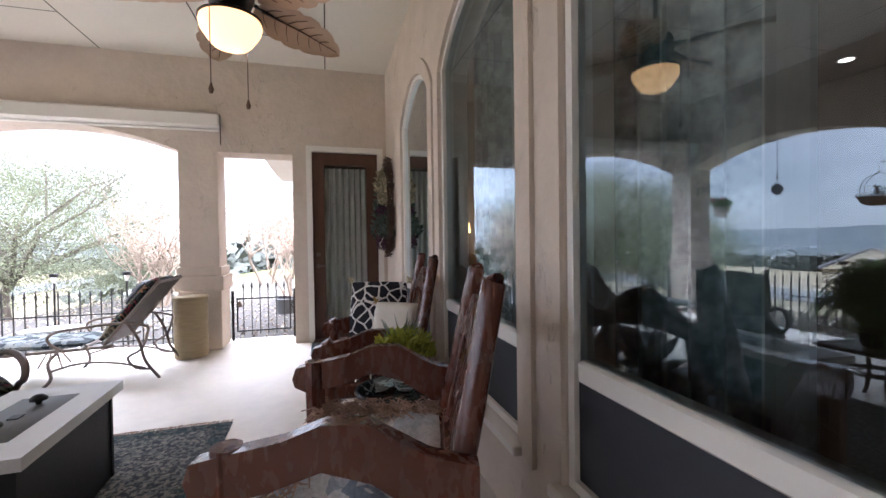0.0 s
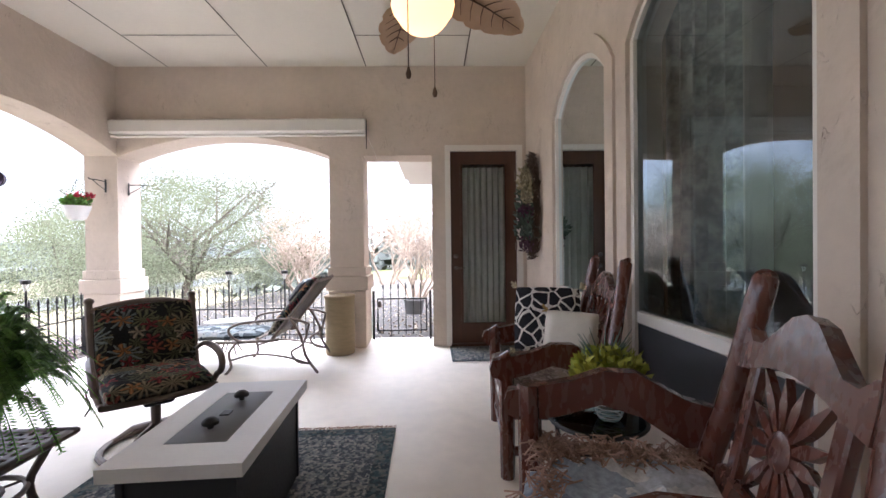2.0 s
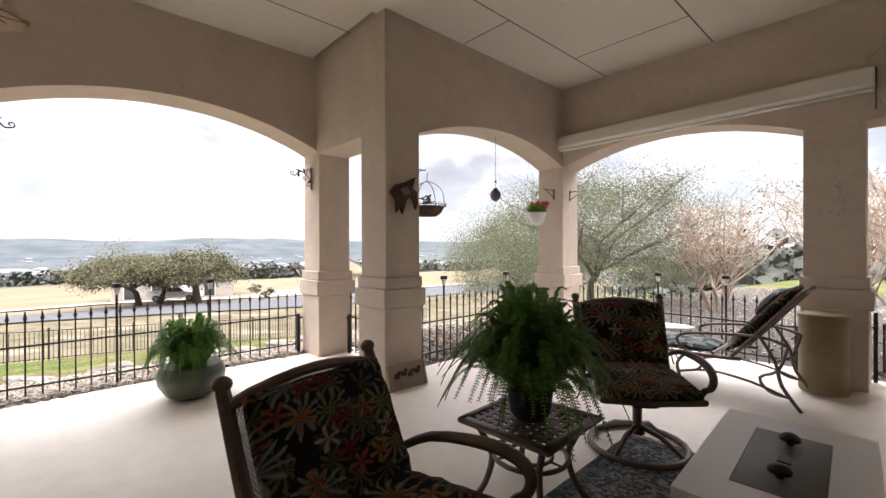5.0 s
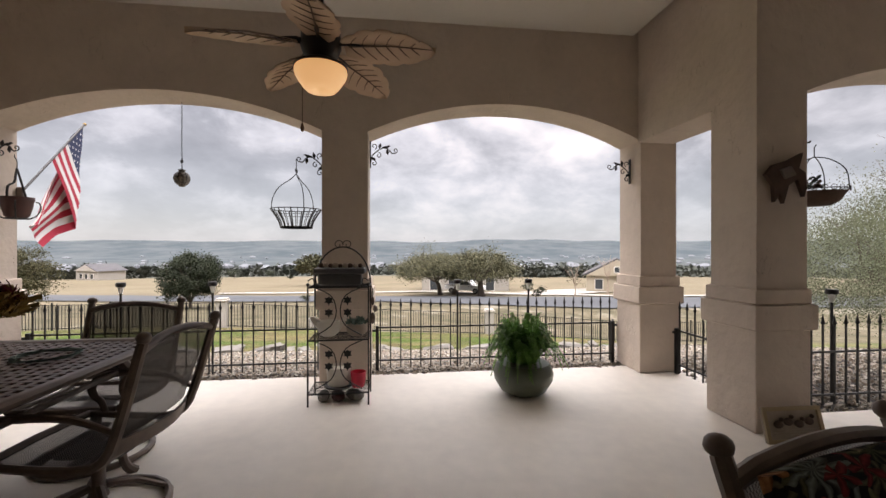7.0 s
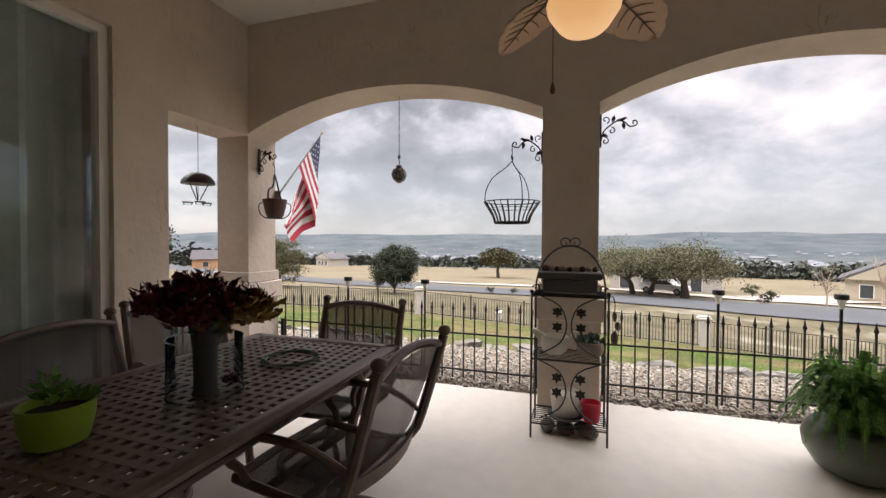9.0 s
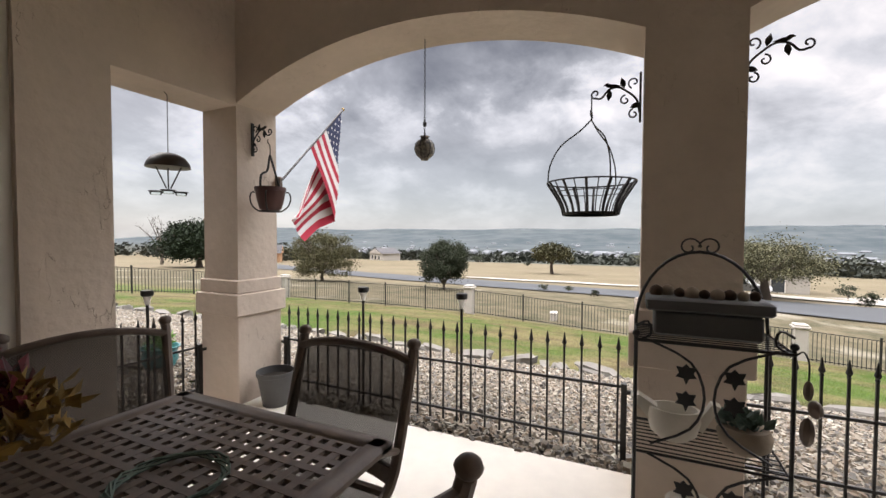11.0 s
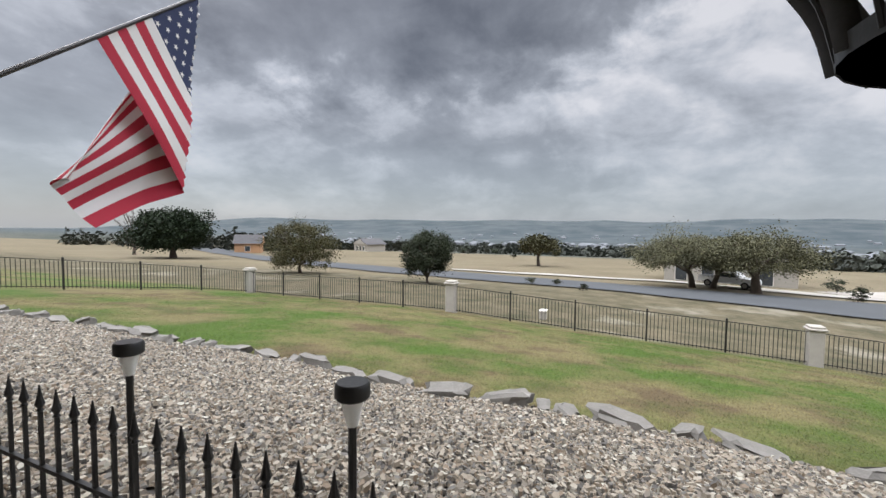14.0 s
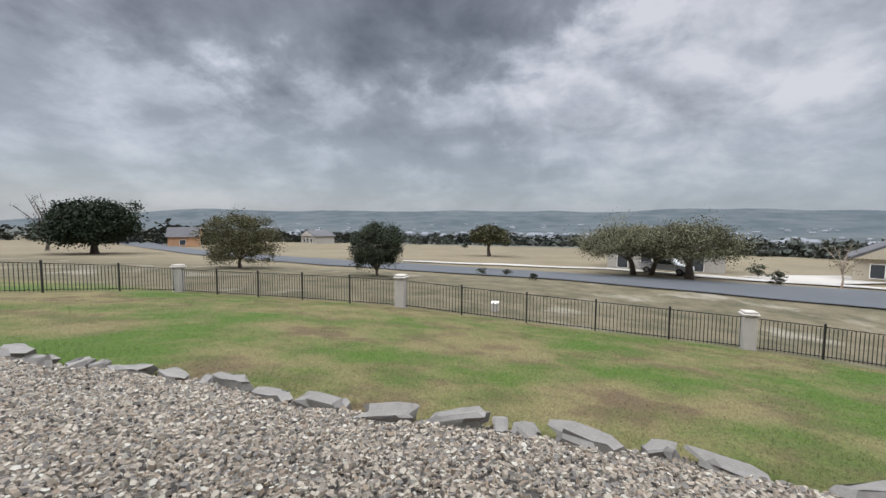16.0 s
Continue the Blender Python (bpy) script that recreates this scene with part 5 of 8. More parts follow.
# ---- furniture materials ----
def pattern_material(name, colors, scale, rough=0.9, edge=None, distort=0.35, fleck=60):
    """Cloth with blotches of several colours; edge: (colour, width) lines between the cells."""
    m = bpy.data.materials.new(name)
    m.use_nodes = True
    t = m.node_tree
    b = t.nodes["Principled BSDF"]
    b.inputs["Roughness"].default_value = rough
    b.inputs["Specular IOR Level"].default_value = 0.2
    co = t.nodes.new("ShaderNodeTexCoord")
    nz = t.nodes.new("ShaderNodeTexNoise"); nz.inputs["Scale"].default_value = scale * 0.8; nz.inputs["Detail"].default_value = 3
    t.links.new(co.outputs["Object"], nz.inputs["Vector"])
    ad = t.nodes.new("ShaderNodeVectorMath"); ad.operation = "MULTIPLY_ADD"
    ad.inputs[1].default_value = (distort,) * 3
    t.links.new(nz.outputs["Color"], ad.inputs[0]); t.links.new(co.outputs["Object"], ad.inputs[2])
    vo = t.nodes.new("ShaderNodeTexVoronoi"); vo.inputs["Scale"].default_value = scale
    if edge:
        vo.feature = "DISTANCE_TO_EDGE"
    t.links.new(ad.outputs[0], vo.inputs["Vector"])
    rp = t.nodes.new("ShaderNodeValToRGB")
    rp.color_ramp.interpolation = "CONSTANT"
    if edge:
        rp.color_ramp.elements[0].color = (*edge[0], 1)
        rp.color_ramp.elements[1].position, rp.color_ramp.elements[1].color = edge[1], (*colors[0], 1)
        t.links.new(vo.outputs["Distance"], rp.inputs[0])
    else:
        sp = t.nodes.new("ShaderNodeSeparateColor")
        t.links.new(vo.outputs["Color"], sp.inputs[0])
        rp.color_ramp.elements[0].color = (*colors[0], 1)
        rp.color_ramp.elements[1].position, rp.color_ramp.elements[1].color = 1 / len(colors), (*colors[1], 1)
        for i, c in enumerate(colors[2:], 2):
            e = rp.color_ramp.elements.new(i / len(colors)); e.color = (*c, 1)
        t.links.new(sp.outputs[0], rp.inputs[0])
    fn = t.nodes.new("ShaderNodeTexNoise"); fn.inputs["Scale"].default_value = fleck; fn.inputs["Detail"].default_value = 4
    t.links.new(co.outputs["Object"], fn.inputs["Vector"])
    hs = t.nodes.new("ShaderNodeHueSaturation")
    mr = t.nodes.new("ShaderNodeMapRange"); mr.inputs["To Min"].default_value, mr.inputs["To Max"].default_value = 0.45, 1.5
    t.links.new(fn.outputs["Fac"], mr.inputs["Value"]); t.links.new(mr.outputs[0], hs.inputs["Value"])
    t.links.new(rp.outputs[0], hs.inputs["Color"]); t.links.new(hs.outputs[0], b.inputs["Base Color"])
    bp = t.nodes.new("ShaderNodeBump"); bp.inputs["Strength"].default_value = 0.3; bp.inputs["Distance"].default_value = 0.004
    t.links.new(fn.outputs["Fac"], bp.inputs["Height"]); t.links.new(bp.outputs[0], b.inputs["Normal"])
    return m


BLACK_T, OLIVE, TAN, RED, GREY = (0.016, 0.016, 0.018), (0.14, 0.145, 0.08), (0.30, 0.25, 0.18), (0.17, 0.035, 0.04), (0.15, 0.175, 0.165)


def floral_material(name, ground, motifs):
    """Cloth printed with scattered leaf sprays and blooms: layers of (scale, petals, size, colours, shift)."""
    m = bpy.data.materials.new(name)
    m.use_nodes = True
    t = m.node_tree
    b = t.nodes["Principled BSDF"]
    b.inputs["Roughness"].default_value = 0.9
    b.inputs["Specular IOR Level"].default_value = 0.2

    def calc(op, *ins):
        n = t.nodes.new("ShaderNodeMath"); n.operation = op
        for i, v in enumerate(ins):
            if isinstance(v, (int, float)):
                n.inputs[i].default_value = v
            else:
                t.links.new(v, n.inputs[i])
        return n.outputs[0]

    co = t.nodes.new("ShaderNodeTexCoord")
    sp = t.nodes.new("ShaderNodeSeparateXYZ")
    t.links.new(co.outputs["Object"], sp.inputs[0])
    flat = t.nodes.new("ShaderNodeCombineXYZ")
    t.links.new(sp.outputs["X"], flat.inputs[0])
    t.links.new(calc("ADD", sp.outputs["Y"], sp.outputs["Z"]), flat.inputs[1])
    wob = t.nodes.new("ShaderNodeTexNoise"); wob.inputs["Scale"].default_value = 22
    t.links.new(flat.outputs[0], wob.inputs["Vector"])
    bend = t.nodes.new("ShaderNodeVectorMath"); bend.operation = "MULTIPLY_ADD"; bend.inputs[1].default_value = (0.03, 0.03, 0)
    t.links.new(wob.outputs["Color"], bend.inputs[0]); t.links.new(flat.outputs[0], bend.inputs[2])
    colour = None
    for scale, petals, size, colours, shift in motifs:
        mv = t.nodes.new("ShaderNodeVectorMath"); mv.operation = "ADD"; mv.inputs[1].default_value = (shift, shift * 1.7, 0)
        t.links.new(bend.outputs[0], mv.inputs[0])
        vo = t.nodes.new("ShaderNodeTexVoronoi"); vo.voronoi_dimensions = "2D"; vo.inputs["Scale"].default_value = scale
        t.links.new(mv.outputs[0], vo.inputs["Vector"])
        df = t.nodes.new("ShaderNodeVectorMath"); df.operation = "SUBTRACT"
        t.links.new(mv.outputs[0], df.inputs[0]); t.links.new(vo.outputs["Position"], df.inputs[1])
        ds = t.nodes.new("ShaderNodeSeparateXYZ")
        t.links.new(df.outputs[0], ds.inputs[0])
        sc = t.nodes.new("ShaderNodeSeparateColor")
        t.links.new(vo.outputs["Color"], sc.inputs[0])
        turn = calc("MULTIPLY_ADD", sc.outputs[1], 6.28, calc("MULTIPLY", calc("ARCTAN2", ds.outputs[1], ds.outputs[0]), petals / 2))
        spoke = calc("ABSOLUTE", calc("COSINE", turn))
        reach = calc("MULTIPLY_ADD", calc("POWER", spoke, 1.6), size, size * 0.18)
        inside = calc("LESS_THAN", vo.outputs["Distance"], reach)
        keep = calc("GREATER_THAN", sc.outputs[2], 0.18)
        rp = t.nodes.new("ShaderNodeValToRGB"); rp.color_ramp.interpolation = "CONSTANT"
        for i, c in enumerate(colours):
            e2 = rp.color_ramp.elements[i] if i < 2 else rp.color_ramp.elements.new(i / len(colours))
            e2.position, e2.color = i / len(colours), (*c, 1)
        t.links.new(sc.outputs[0], rp.inputs[0])
        # a lighter rib along each leaf
        rib = t.nodes.new("ShaderNodeHueSaturation")
        t.links.new(calc("MULTIPLY_ADD", calc("POWER", spoke, 9.0), 0.7, 0.55), rib.inputs["Value"])
        t.links.new(rp.outputs[0], rib.inputs["Color"])
        mx = t.nodes.new("ShaderNodeMix"); mx.data_type = "RGBA"
        t.links.new(calc("MULTIPLY", inside, keep), mx.inputs[0])
        if colour is None:
            mx.inputs[6].default_value = (*ground, 1)
        else:
            t.links.new(colour, mx.inputs[6])
        t.links.new(rib.outputs[0], mx.inputs[7])
        colour = mx.outputs[2]
    fn = t.nodes.new("ShaderNodeTexNoise"); fn.inputs["Scale"].default_value = 90; fn.inputs["Detail"].default_value = 4
    t.links.new(co.outputs["Object"], fn.inputs["Vector"])
    hs = t.nodes.new("ShaderNodeHueSaturation")
    t.links.new(calc("MULTIPLY_ADD", fn.outputs["Fac"], 1.2, 0.4), hs.inputs["Value"])
    t.links.new(colour, hs.inputs["Color"]); t.links.new(hs.outputs[0], b.inputs["Base Color"])
    bp = t.nodes.new("ShaderNodeBump"); bp.inputs["Strength"].default_value = 0.3; bp.inputs["Distance"].default_value = 0.004
    t.links.new(fn.outputs["Fac"], bp.inputs["Height"]); t.links.new(bp.outputs[0], b.inputs["Normal"])
    return m


FLORAL = floral_material("dark_floral_cloth", BLACK_T, [(9, 9, 0.62, [(0.085, 0.09, 0.055), (0.05, 0.055, 0.05), (0.11, 0.105, 0.07)], 0.3), (6.5, 11, 0.58, [OLIVE, GREY, (0.20, 0.17, 0.11), (0.10, 0.11, 0.07)], 1.1), (7.5, 5, 0.36, [RED, (0.27, 0.13, 0.06), RED, (0.22, 0.07, 0.05), TAN], 2.3)])
FLORALPALE = floral_material("faded_floral_cloth", (0.27, 0.23, 0.19), [(12, 7, 0.6, [(0.15, 0.11, 0.09), (0.20, 0.16, 0.13)], 0.4), (9, 5, 0.45, [(0.36, 0.32, 0.28), (0.17, 0.09, 0.075)], 1.6)])
GEOCLOTH = pattern_material("black_white_cloth", [(0.022, 0.022, 0.028)], 11, edge=((0.72, 0.70, 0.66), 0.06), distort=0.0)
RUGCLOTH = pattern_material("blue_grey_rug", [(0.09, 0.10, 0.11), (0.24, 0.24, 0.22), (0.06, 0.07, 0.085), (0.18, 0.19, 0.19), (0.32, 0.30, 0.27), (0.075, 0.09, 0.10)], 60, distort=0.03)
RUGEDGE = pattern_material("rug_border", [(0.05, 0.085, 0.095), (0.11, 0.13, 0.13), (0.035, 0.05, 0.06), (0.16, 0.16, 0.145)], 45, distort=0.02)
FRINGE = material("tan_fringe", (0.52, 0.35, 0.27), 0.9, second=(0.26, 0.15, 0.11), scale=8, grain=50, bump=0.1, island=0.3)
STRIPE = pattern_material("striped_throw", [(0.56, 0.57, 0.60), (0.30, 0.35, 0.42), (0.62, 0.62, 0.62), (0.46, 0.49, 0.54), (0.20, 0.24, 0.31)], 7, distort=0.3)
REDWOOD = material("stained_red_wood", (0.135, 0.044, 0.028), 0.27, second=(0.095, 0.031, 0.021), scale=3, grain=18, stretch=(2, 2, 0.8), bump=0.06, spread=0.9, coat=0.3)
SILVER = material("brushed_pale_top", (0.72, 0.71, 0.70), 0.45, vary=0.07, scale=4, grain=60, bump=0.04)
SLATEINSET = material("grey_inset_panel", (0.15, 0.155, 0.16), 0.55, vary=0.15, scale=5, grain=70, bump=0.05)
BLACKBOX = material("black_panel", (0.012, 0.013, 0.016), 0.55, vary=0.2, scale=5, bump=0.05)
DRUM = material("tan_wicker_drum", (0.33, 0.255, 0.15), 0.8, vary=0.15, scale=8, grain=90, bump=0.3, stretch=(1, 1, 4))
LEAFGREEN = material("fern_leaf", (0.16, 0.33, 0.065), 0.5, second=(0.09, 0.21, 0.04), scale=3, grain=12, bump=0, island=0.35)
for leafy in (LEAFGREEN, LEAF_SAGE):
    tr = leafy.node_tree
    shell = tr.nodes["Principled BSDF"]
    lit_through = tr.nodes.new("ShaderNodeBsdfTranslucent")
    blend = tr.nodes.new("ShaderNodeMixShader"); blend.inputs[0].default_value = 0.45
    source = shell.inputs["Base Color"].links[0].from_socket
    sink = shell.outputs[0].links[0].to_socket
    tr.links.new(source, lit_through.inputs[0]); tr.links.new(shell.outputs[0], blend.inputs[1]); tr.links.new(lit_through.outputs[0], blend.inputs[2]); tr.links.new(blend.outputs[0], sink)
LEAFYEL = material("yellow_green_leaf", (0.56, 0.54, 0.09), 0.6, second=(0.20, 0.30, 0.04), scale=6, grain=12, bump=0, island=0.4)
LEAFGREY = material("grey_green_leaf", (0.17, 0.24, 0.20), 0.7, second=(0.07, 0.11, 0.09), scale=6, grain=12, bump=0, island=0.4)
REDPETAL = material("red_petal", (0.55, 0.02, 0.05), 0.6, vary=0.3, scale=6, bump=0, island=0.3)
WINEPETAL = material("wine_petal", (0.13, 0.008, 0.014), 0.6, vary=0.4, scale=6, bump=0, island=0.5)
GOLDPETAL = material("gold_petal", (0.34, 0.22, 0.06), 0.6, vary=0.3, scale=6, bump=0, island=0.4)
PALEPETAL = material("pale_petal", (0.55, 0.50, 0.33), 0.7, vary=0.2, scale=6, bump=0, island=0.4)
PURPLEPETAL = material("dried_purple_petal", (0.12, 0.06, 0.10), 0.8, vary=0.4, scale=6, bump=0, island=0.4)
MOSS = material("brown_moss_liner", (0.075, 0.045, 0.03), 0.95, vary=0.4, scale=10, grain=60, bump=0.8)
TERRA = material("dark_red_pot", (0.085, 0.035, 0.03), 0.5, vary=0.25, scale=8, bump=0.1)
GREENPOT = material("sage_glazed_pot", (0.115, 0.135, 0.095), 0.35, vary=0.25, scale=4, bump=0.1)
LIMEPOT = material("lime_plastic_pot", (0.26, 0.42, 0.03), 0.4, vary=0.06, scale=4, bump=0.02)
WHITEPOT = material("cream_glazed_pot", (0.66, 0.62, 0.54), 0.4, vary=0.08, scale=5, bump=0.05)
GREYPOT = material("grey_plastic_pot", (0.085, 0.085, 0.085), 0.6, vary=0.2, scale=5, bump=0.05)
SOIL = material("dark_soil", (0.03, 0.022, 0.016), 0.95, vary=0.4, scale=20, bump=0.6)
CARVED = material("pale_carved_plaque", (0.33, 0.27, 0.21), 0.85, vary=0.2, scale=8, grain=50, bump=0.4)


def mesh_cloth(name, base, hole):
    m = material(name, base, 0.7, vary=0.2, scale=30, grain=200, bump=0.1)
    t = m.node_tree
    b = t.nodes["Principled BSDF"]
    co = t.nodes.new("ShaderNodeTexCoord")
    ck = t.nodes.new("ShaderNodeTexChecker"); ck.inputs["Scale"].default_value = 190
    t.links.new(co.outputs["Object"], ck.inputs["Vector"])
    mr = t.nodes.new("ShaderNodeMapRange"); mr.inputs["To Min"].default_value, mr.inputs["To Max"].default_value = 1 - hole, 1.0
    t.links.new(ck.outputs["Fac"], mr.inputs["Value"]); t.links.new(mr.outputs[0], b.inputs["Alpha"])
    return m


SLING = mesh_cloth("woven_sling", (0.055, 0.044, 0.037), 0.26)


def cushion(g, w, d, h, m, puff=0.25, nx=12, ny=12, wob=0.006, seed=1):
    """A stuffed cushion, w x d, h thick, swelling to its middle."""
    r = random.Random(seed)
    top, bot = [], []
    for j in range(ny + 1):
        for i in range(nx + 1):
            u, v = 2 * i / nx - 1, 2 * j / ny - 1
            k = (1 - abs(u) ** 4) * (1 - abs(v) ** 4)
            sx = w / 2 * u * (1 - 0.03 * abs(v) ** 3)
            sy = d / 2 * v * (1 - 0.03 * abs(u) ** 3)
            b = h * 0.5 * (0.25 + 0.75 * max(0, k) ** puff)
            top.append((sx, sy, b + r.uniform(-wob, wob)))
            bot.append((sx, sy, -b))
    n = (nx + 1) * (ny + 1)
    fs = []
    for j in range(ny):
        for i in range(nx):
            a = j * (nx + 1) + i
            fs.append((a, a + 1, a + nx + 2, a + nx + 1))
            fs.append((n + a, n + a + nx + 1, n + a + nx + 2, n + a + 1))
    edge = [i for i in range(nx + 1)] + [j * (nx + 1) + nx for j in range(1, ny + 1)] + [ny * (nx + 1) + i for i in range(nx - 1, -1, -1)] + [j * (nx + 1) for j in range(ny - 1, 0, -1)]
    for k in range(len(edge)):
        a, b = edge[k], edge[(k + 1) % len(edge)]
        fs.append((a, n + a, n + b, b))
    return g.add(top + bot, fs, m)


def scroll(cx, cz, r0, r1, a0, a1, y=0.0, n=14):
    return [(cx + (r0 + (r1 - r0) * i / n) * math.cos(a0 + (a1 - a0) * i / n), y, cz + (r0 + (r1 - r0) * i / n) * math.sin(a0 + (a1 - a0) * i / n)) for i in range(n + 1)]


# ---- swivel patio chair, facing -y ----
def patio_chair(x, y, rz, label, group, cushions, tilt=0):
    t = thing("patio_chair", label, "chair", x, y, 0, rz, group)
    t.scale = (1, 1, 0.945)
    T = pose(0, 0, 0.4, tilt, 0, 0) @ pose(0, 0, -0.4)
    for s in (-1, 1):
        pts = [(s * 0.285, -0.26, 0.41), (s * 0.29, 0.10, 0.385), (s * 0.29, 0.24, 0.43), (s * 0.295, 0.31, 0.60), (s * 0.30, 0.39, 0.90), (s * 0.30, 0.405, 0.955)]
        part("side_post", Geo().tube(pts, [0.02, 0.02, 0.023, 0.024, 0.023, 0.022], 8, T), BRONZE, t)
        part("finial", Geo().ball((s * 0.30, 0.408, 0.975), (0.031, 0.031, 0.027), 10, 6, T), BRONZE, t)
        arm = [(s * 0.295, 0.29, 0.55), (s * 0.315, 0.12, 0.625), (s * 0.325, -0.10, 0.635), (s * 0.325, -0.23, 0.605), (s * 0.322, -0.275, 0.55), (s * 0.315, -0.255, 0.495), (s * 0.305, -0.215, 0.47), (s * 0.29, -0.18, 0.41)]
        part("arm", Geo().tube(arm, [0.016, 0.021, 0.024, 0.024, 0.022, 0.02, 0.018, 0.016], 8, T, flat=0.8), BRONZE, t)
    rail = [(-0.30, 0.385, 0.905)] + [(0.30 * u, 0.395 - 0.02 * (1 - u * u), 0.905 + 0.052 * (1 - u * u)) for u in (-0.75, -0.5, -0.25, 0, 0.25, 0.5, 0.75)] + [(0.30, 0.385, 0.905)]
    part("top_rail", Geo().tube(rail, 0.02, 8, T), BRONZE, t)
    n = 10
    vs, fs = [], []
    for j in range(n + 1):
        f = j / n
        yy = 0.245 + 0.145 * f ** 1.1
        for i in range(n + 1):
            u = 2 * i / n - 1
            vs.append((u * 0.285, yy + 0.035 * (1 - u * u) * (1 - 0.4 * f), 0.50 + (0.405 + 0.045 * (1 - u * u)) * f))
    fs = [(j * (n + 1) + i, j * (n + 1) + i + 1, (j + 1) * (n + 1) + i + 1, (j + 1) * (n + 1) + i) for j in range(n) for i in range(n)]
    part("back_sling", Geo().add(vs, fs, T), SLING, t, "dark woven sling")
    band = [[(u * 0.29, 0.235 + 0.06 * (1 - u * u) + dy, z) for u in [k / 6 - 1 for k in range(13)]] for z, dy in ((0.43, 0), (0.50, 0.015))]
    strip_v = [p for k in range(13) for p in (band[0][k], band[1][k], (band[1][k][0], band[1][k][1] + 0.014, band[1][k][2]), (band[0][k][0], band[0][k][1] + 0.014, band[0][k][2]))]
    g = Geo().loft([strip_v[4 * k:4 * k + 4] for k in range(13)], T)
    part("lower_band", g, BRONZE, t, "pierced dark metal band")
    seat = [(u * 0.275, -0.26 + 0.50 * v, 0.405 - 0.03 * math.sin(math.pi * v) + 0.01 * v) for v in [k / 8 for k in range(9)] for u in (-1, -0.5, 0, 0.5, 1)]
    part("seat_sling", Geo().add(seat, [(j * 5 + i, j * 5 + i + 1, (j + 1) * 5 + i + 1, (j + 1) * 5 + i) for j in range(8) for i in range(4)], T), SLING, t)
    part("seat_frame", Geo().tube([(-0.285, -0.26, 0.41), (0, -0.285, 0.405), (0.285, -0.26, 0.41)], 0.02, 8, T), BRONZE, t)
    part("rear_seat_rail", Geo().tube([(-0.285, 0.22, 0.41), (0.285, 0.22, 0.41)], 0.018, 8, T), BRONZE, t)
    part("spring_plate", Geo().box((0, 0, 0.335), (0.16, 0.30, 0.03), bevel=0.01).box((0, 0.05, 0.365), (0.5, 0.05, 0.02), T, bevel=0.006).box((0, -0.14, 0.365), (0.5, 0.05, 0.02), T, bevel=0.006), IRON, t)
    part("stem", Geo().lathe([(0.03, 0.33), (0.028, 0.16), (0.045, 0.10)], 12), BRONZE, t)
    part("base_ring", Geo().tube([(0.29 * math.cos(k * 0.3142), 0.29 * math.sin(k * 0.3142), 0.022) for k in range(20)], 0.02, 8, closed=True), BRONZE, t)
    for k in range(4):
        a = k * math.pi / 2 + 0.785
        part("base_leg", Geo().tube([(0.03 * math.cos(a), 0.03 * math.sin(a), 0.15), (0.15 * math.cos(a), 0.15 * math.sin(a), 0.12), (0.28 * math.cos(a), 0.28 * math.sin(a), 0.03)], [0.02, 0.018, 0.014], 7), BRONZE, t)
    if cushions:
        sc = part("seat_cushion", cushion(Geo(), 0.55, 0.54, 0.13, T @ pose(0, -0.02, 0.465, 2, 0, 0), seed=int(x * 10)), FLORAL, t, "dark tropical floral seat cushion")
        part("back_cushion", cushion(Geo(), 0.56, 0.50, 0.085, T @ pose(0, 0.268, 0.70, 72, 0, 0), seed=int(y * 10)), FLORAL, t, "dark tropical floral back cushion")
        for s in (-1, 1):
            part("tie", Geo().tube([(s * 0.27, 0.24, 0.46), (s * 0.33, 0.25, 0.38), (s * 0.31, 0.22, 0.30), (s * 0.34, 0.2, 0.24)], 0.005, 5, T), FLORAL, sc)
    return t


patio_chair(-2.23, 3.12, 42, "bronze swivel chair with dark tropical floral cushions", "floral swivel chairs", True)
patio_chair(-2.08, 1.14, 102, "bronze swivel chair with black floral cushions beside the fern", "floral swivel chairs", True, -6)
patio_chair(-3.87, -1.36, 179 - 183, "bronze dining chair with woven sling, pushed to the table", "dining chairs", False)
patio_chair(-4.50, -1.78, 89, "bronze dining chair with woven sling at the table head", "dining chairs", False)
patio_chair(-3.72, -2.46, 186, "bronze dining chair with woven sling near the window", "dining chairs", False)
patio_chair(-4.34, -2.62, 160, "bronze dining chair with woven sling by the wall pier", "dining chairs", False)


# ---- lattice-top tables ----
def lattice(parent, w, d, z, cell, thick):
    """Crossing slats, each a part of the table."""
    nx, ny = round(w / cell), round(d / cell)
    along = mesh_of("slat", Geo().box((0, 0, 0), (cell * 0.46, d, thick)), BRONZE, 0)
    across = mesh_of("slat", Geo().box((0, 0, 0), (w, cell * 0.50, thick * 0.9)), BRONZE, 0)
    for i in range(nx + 1):
        part("slat", along, None, parent).location = (-w / 2 + w * i / nx, 0, z + (0.002 if i % 2 else 0))
    for j in range(ny + 1):
        part("slat", across, None, parent).location = (0, -d / 2 + d * j / ny, z + 0.0015)


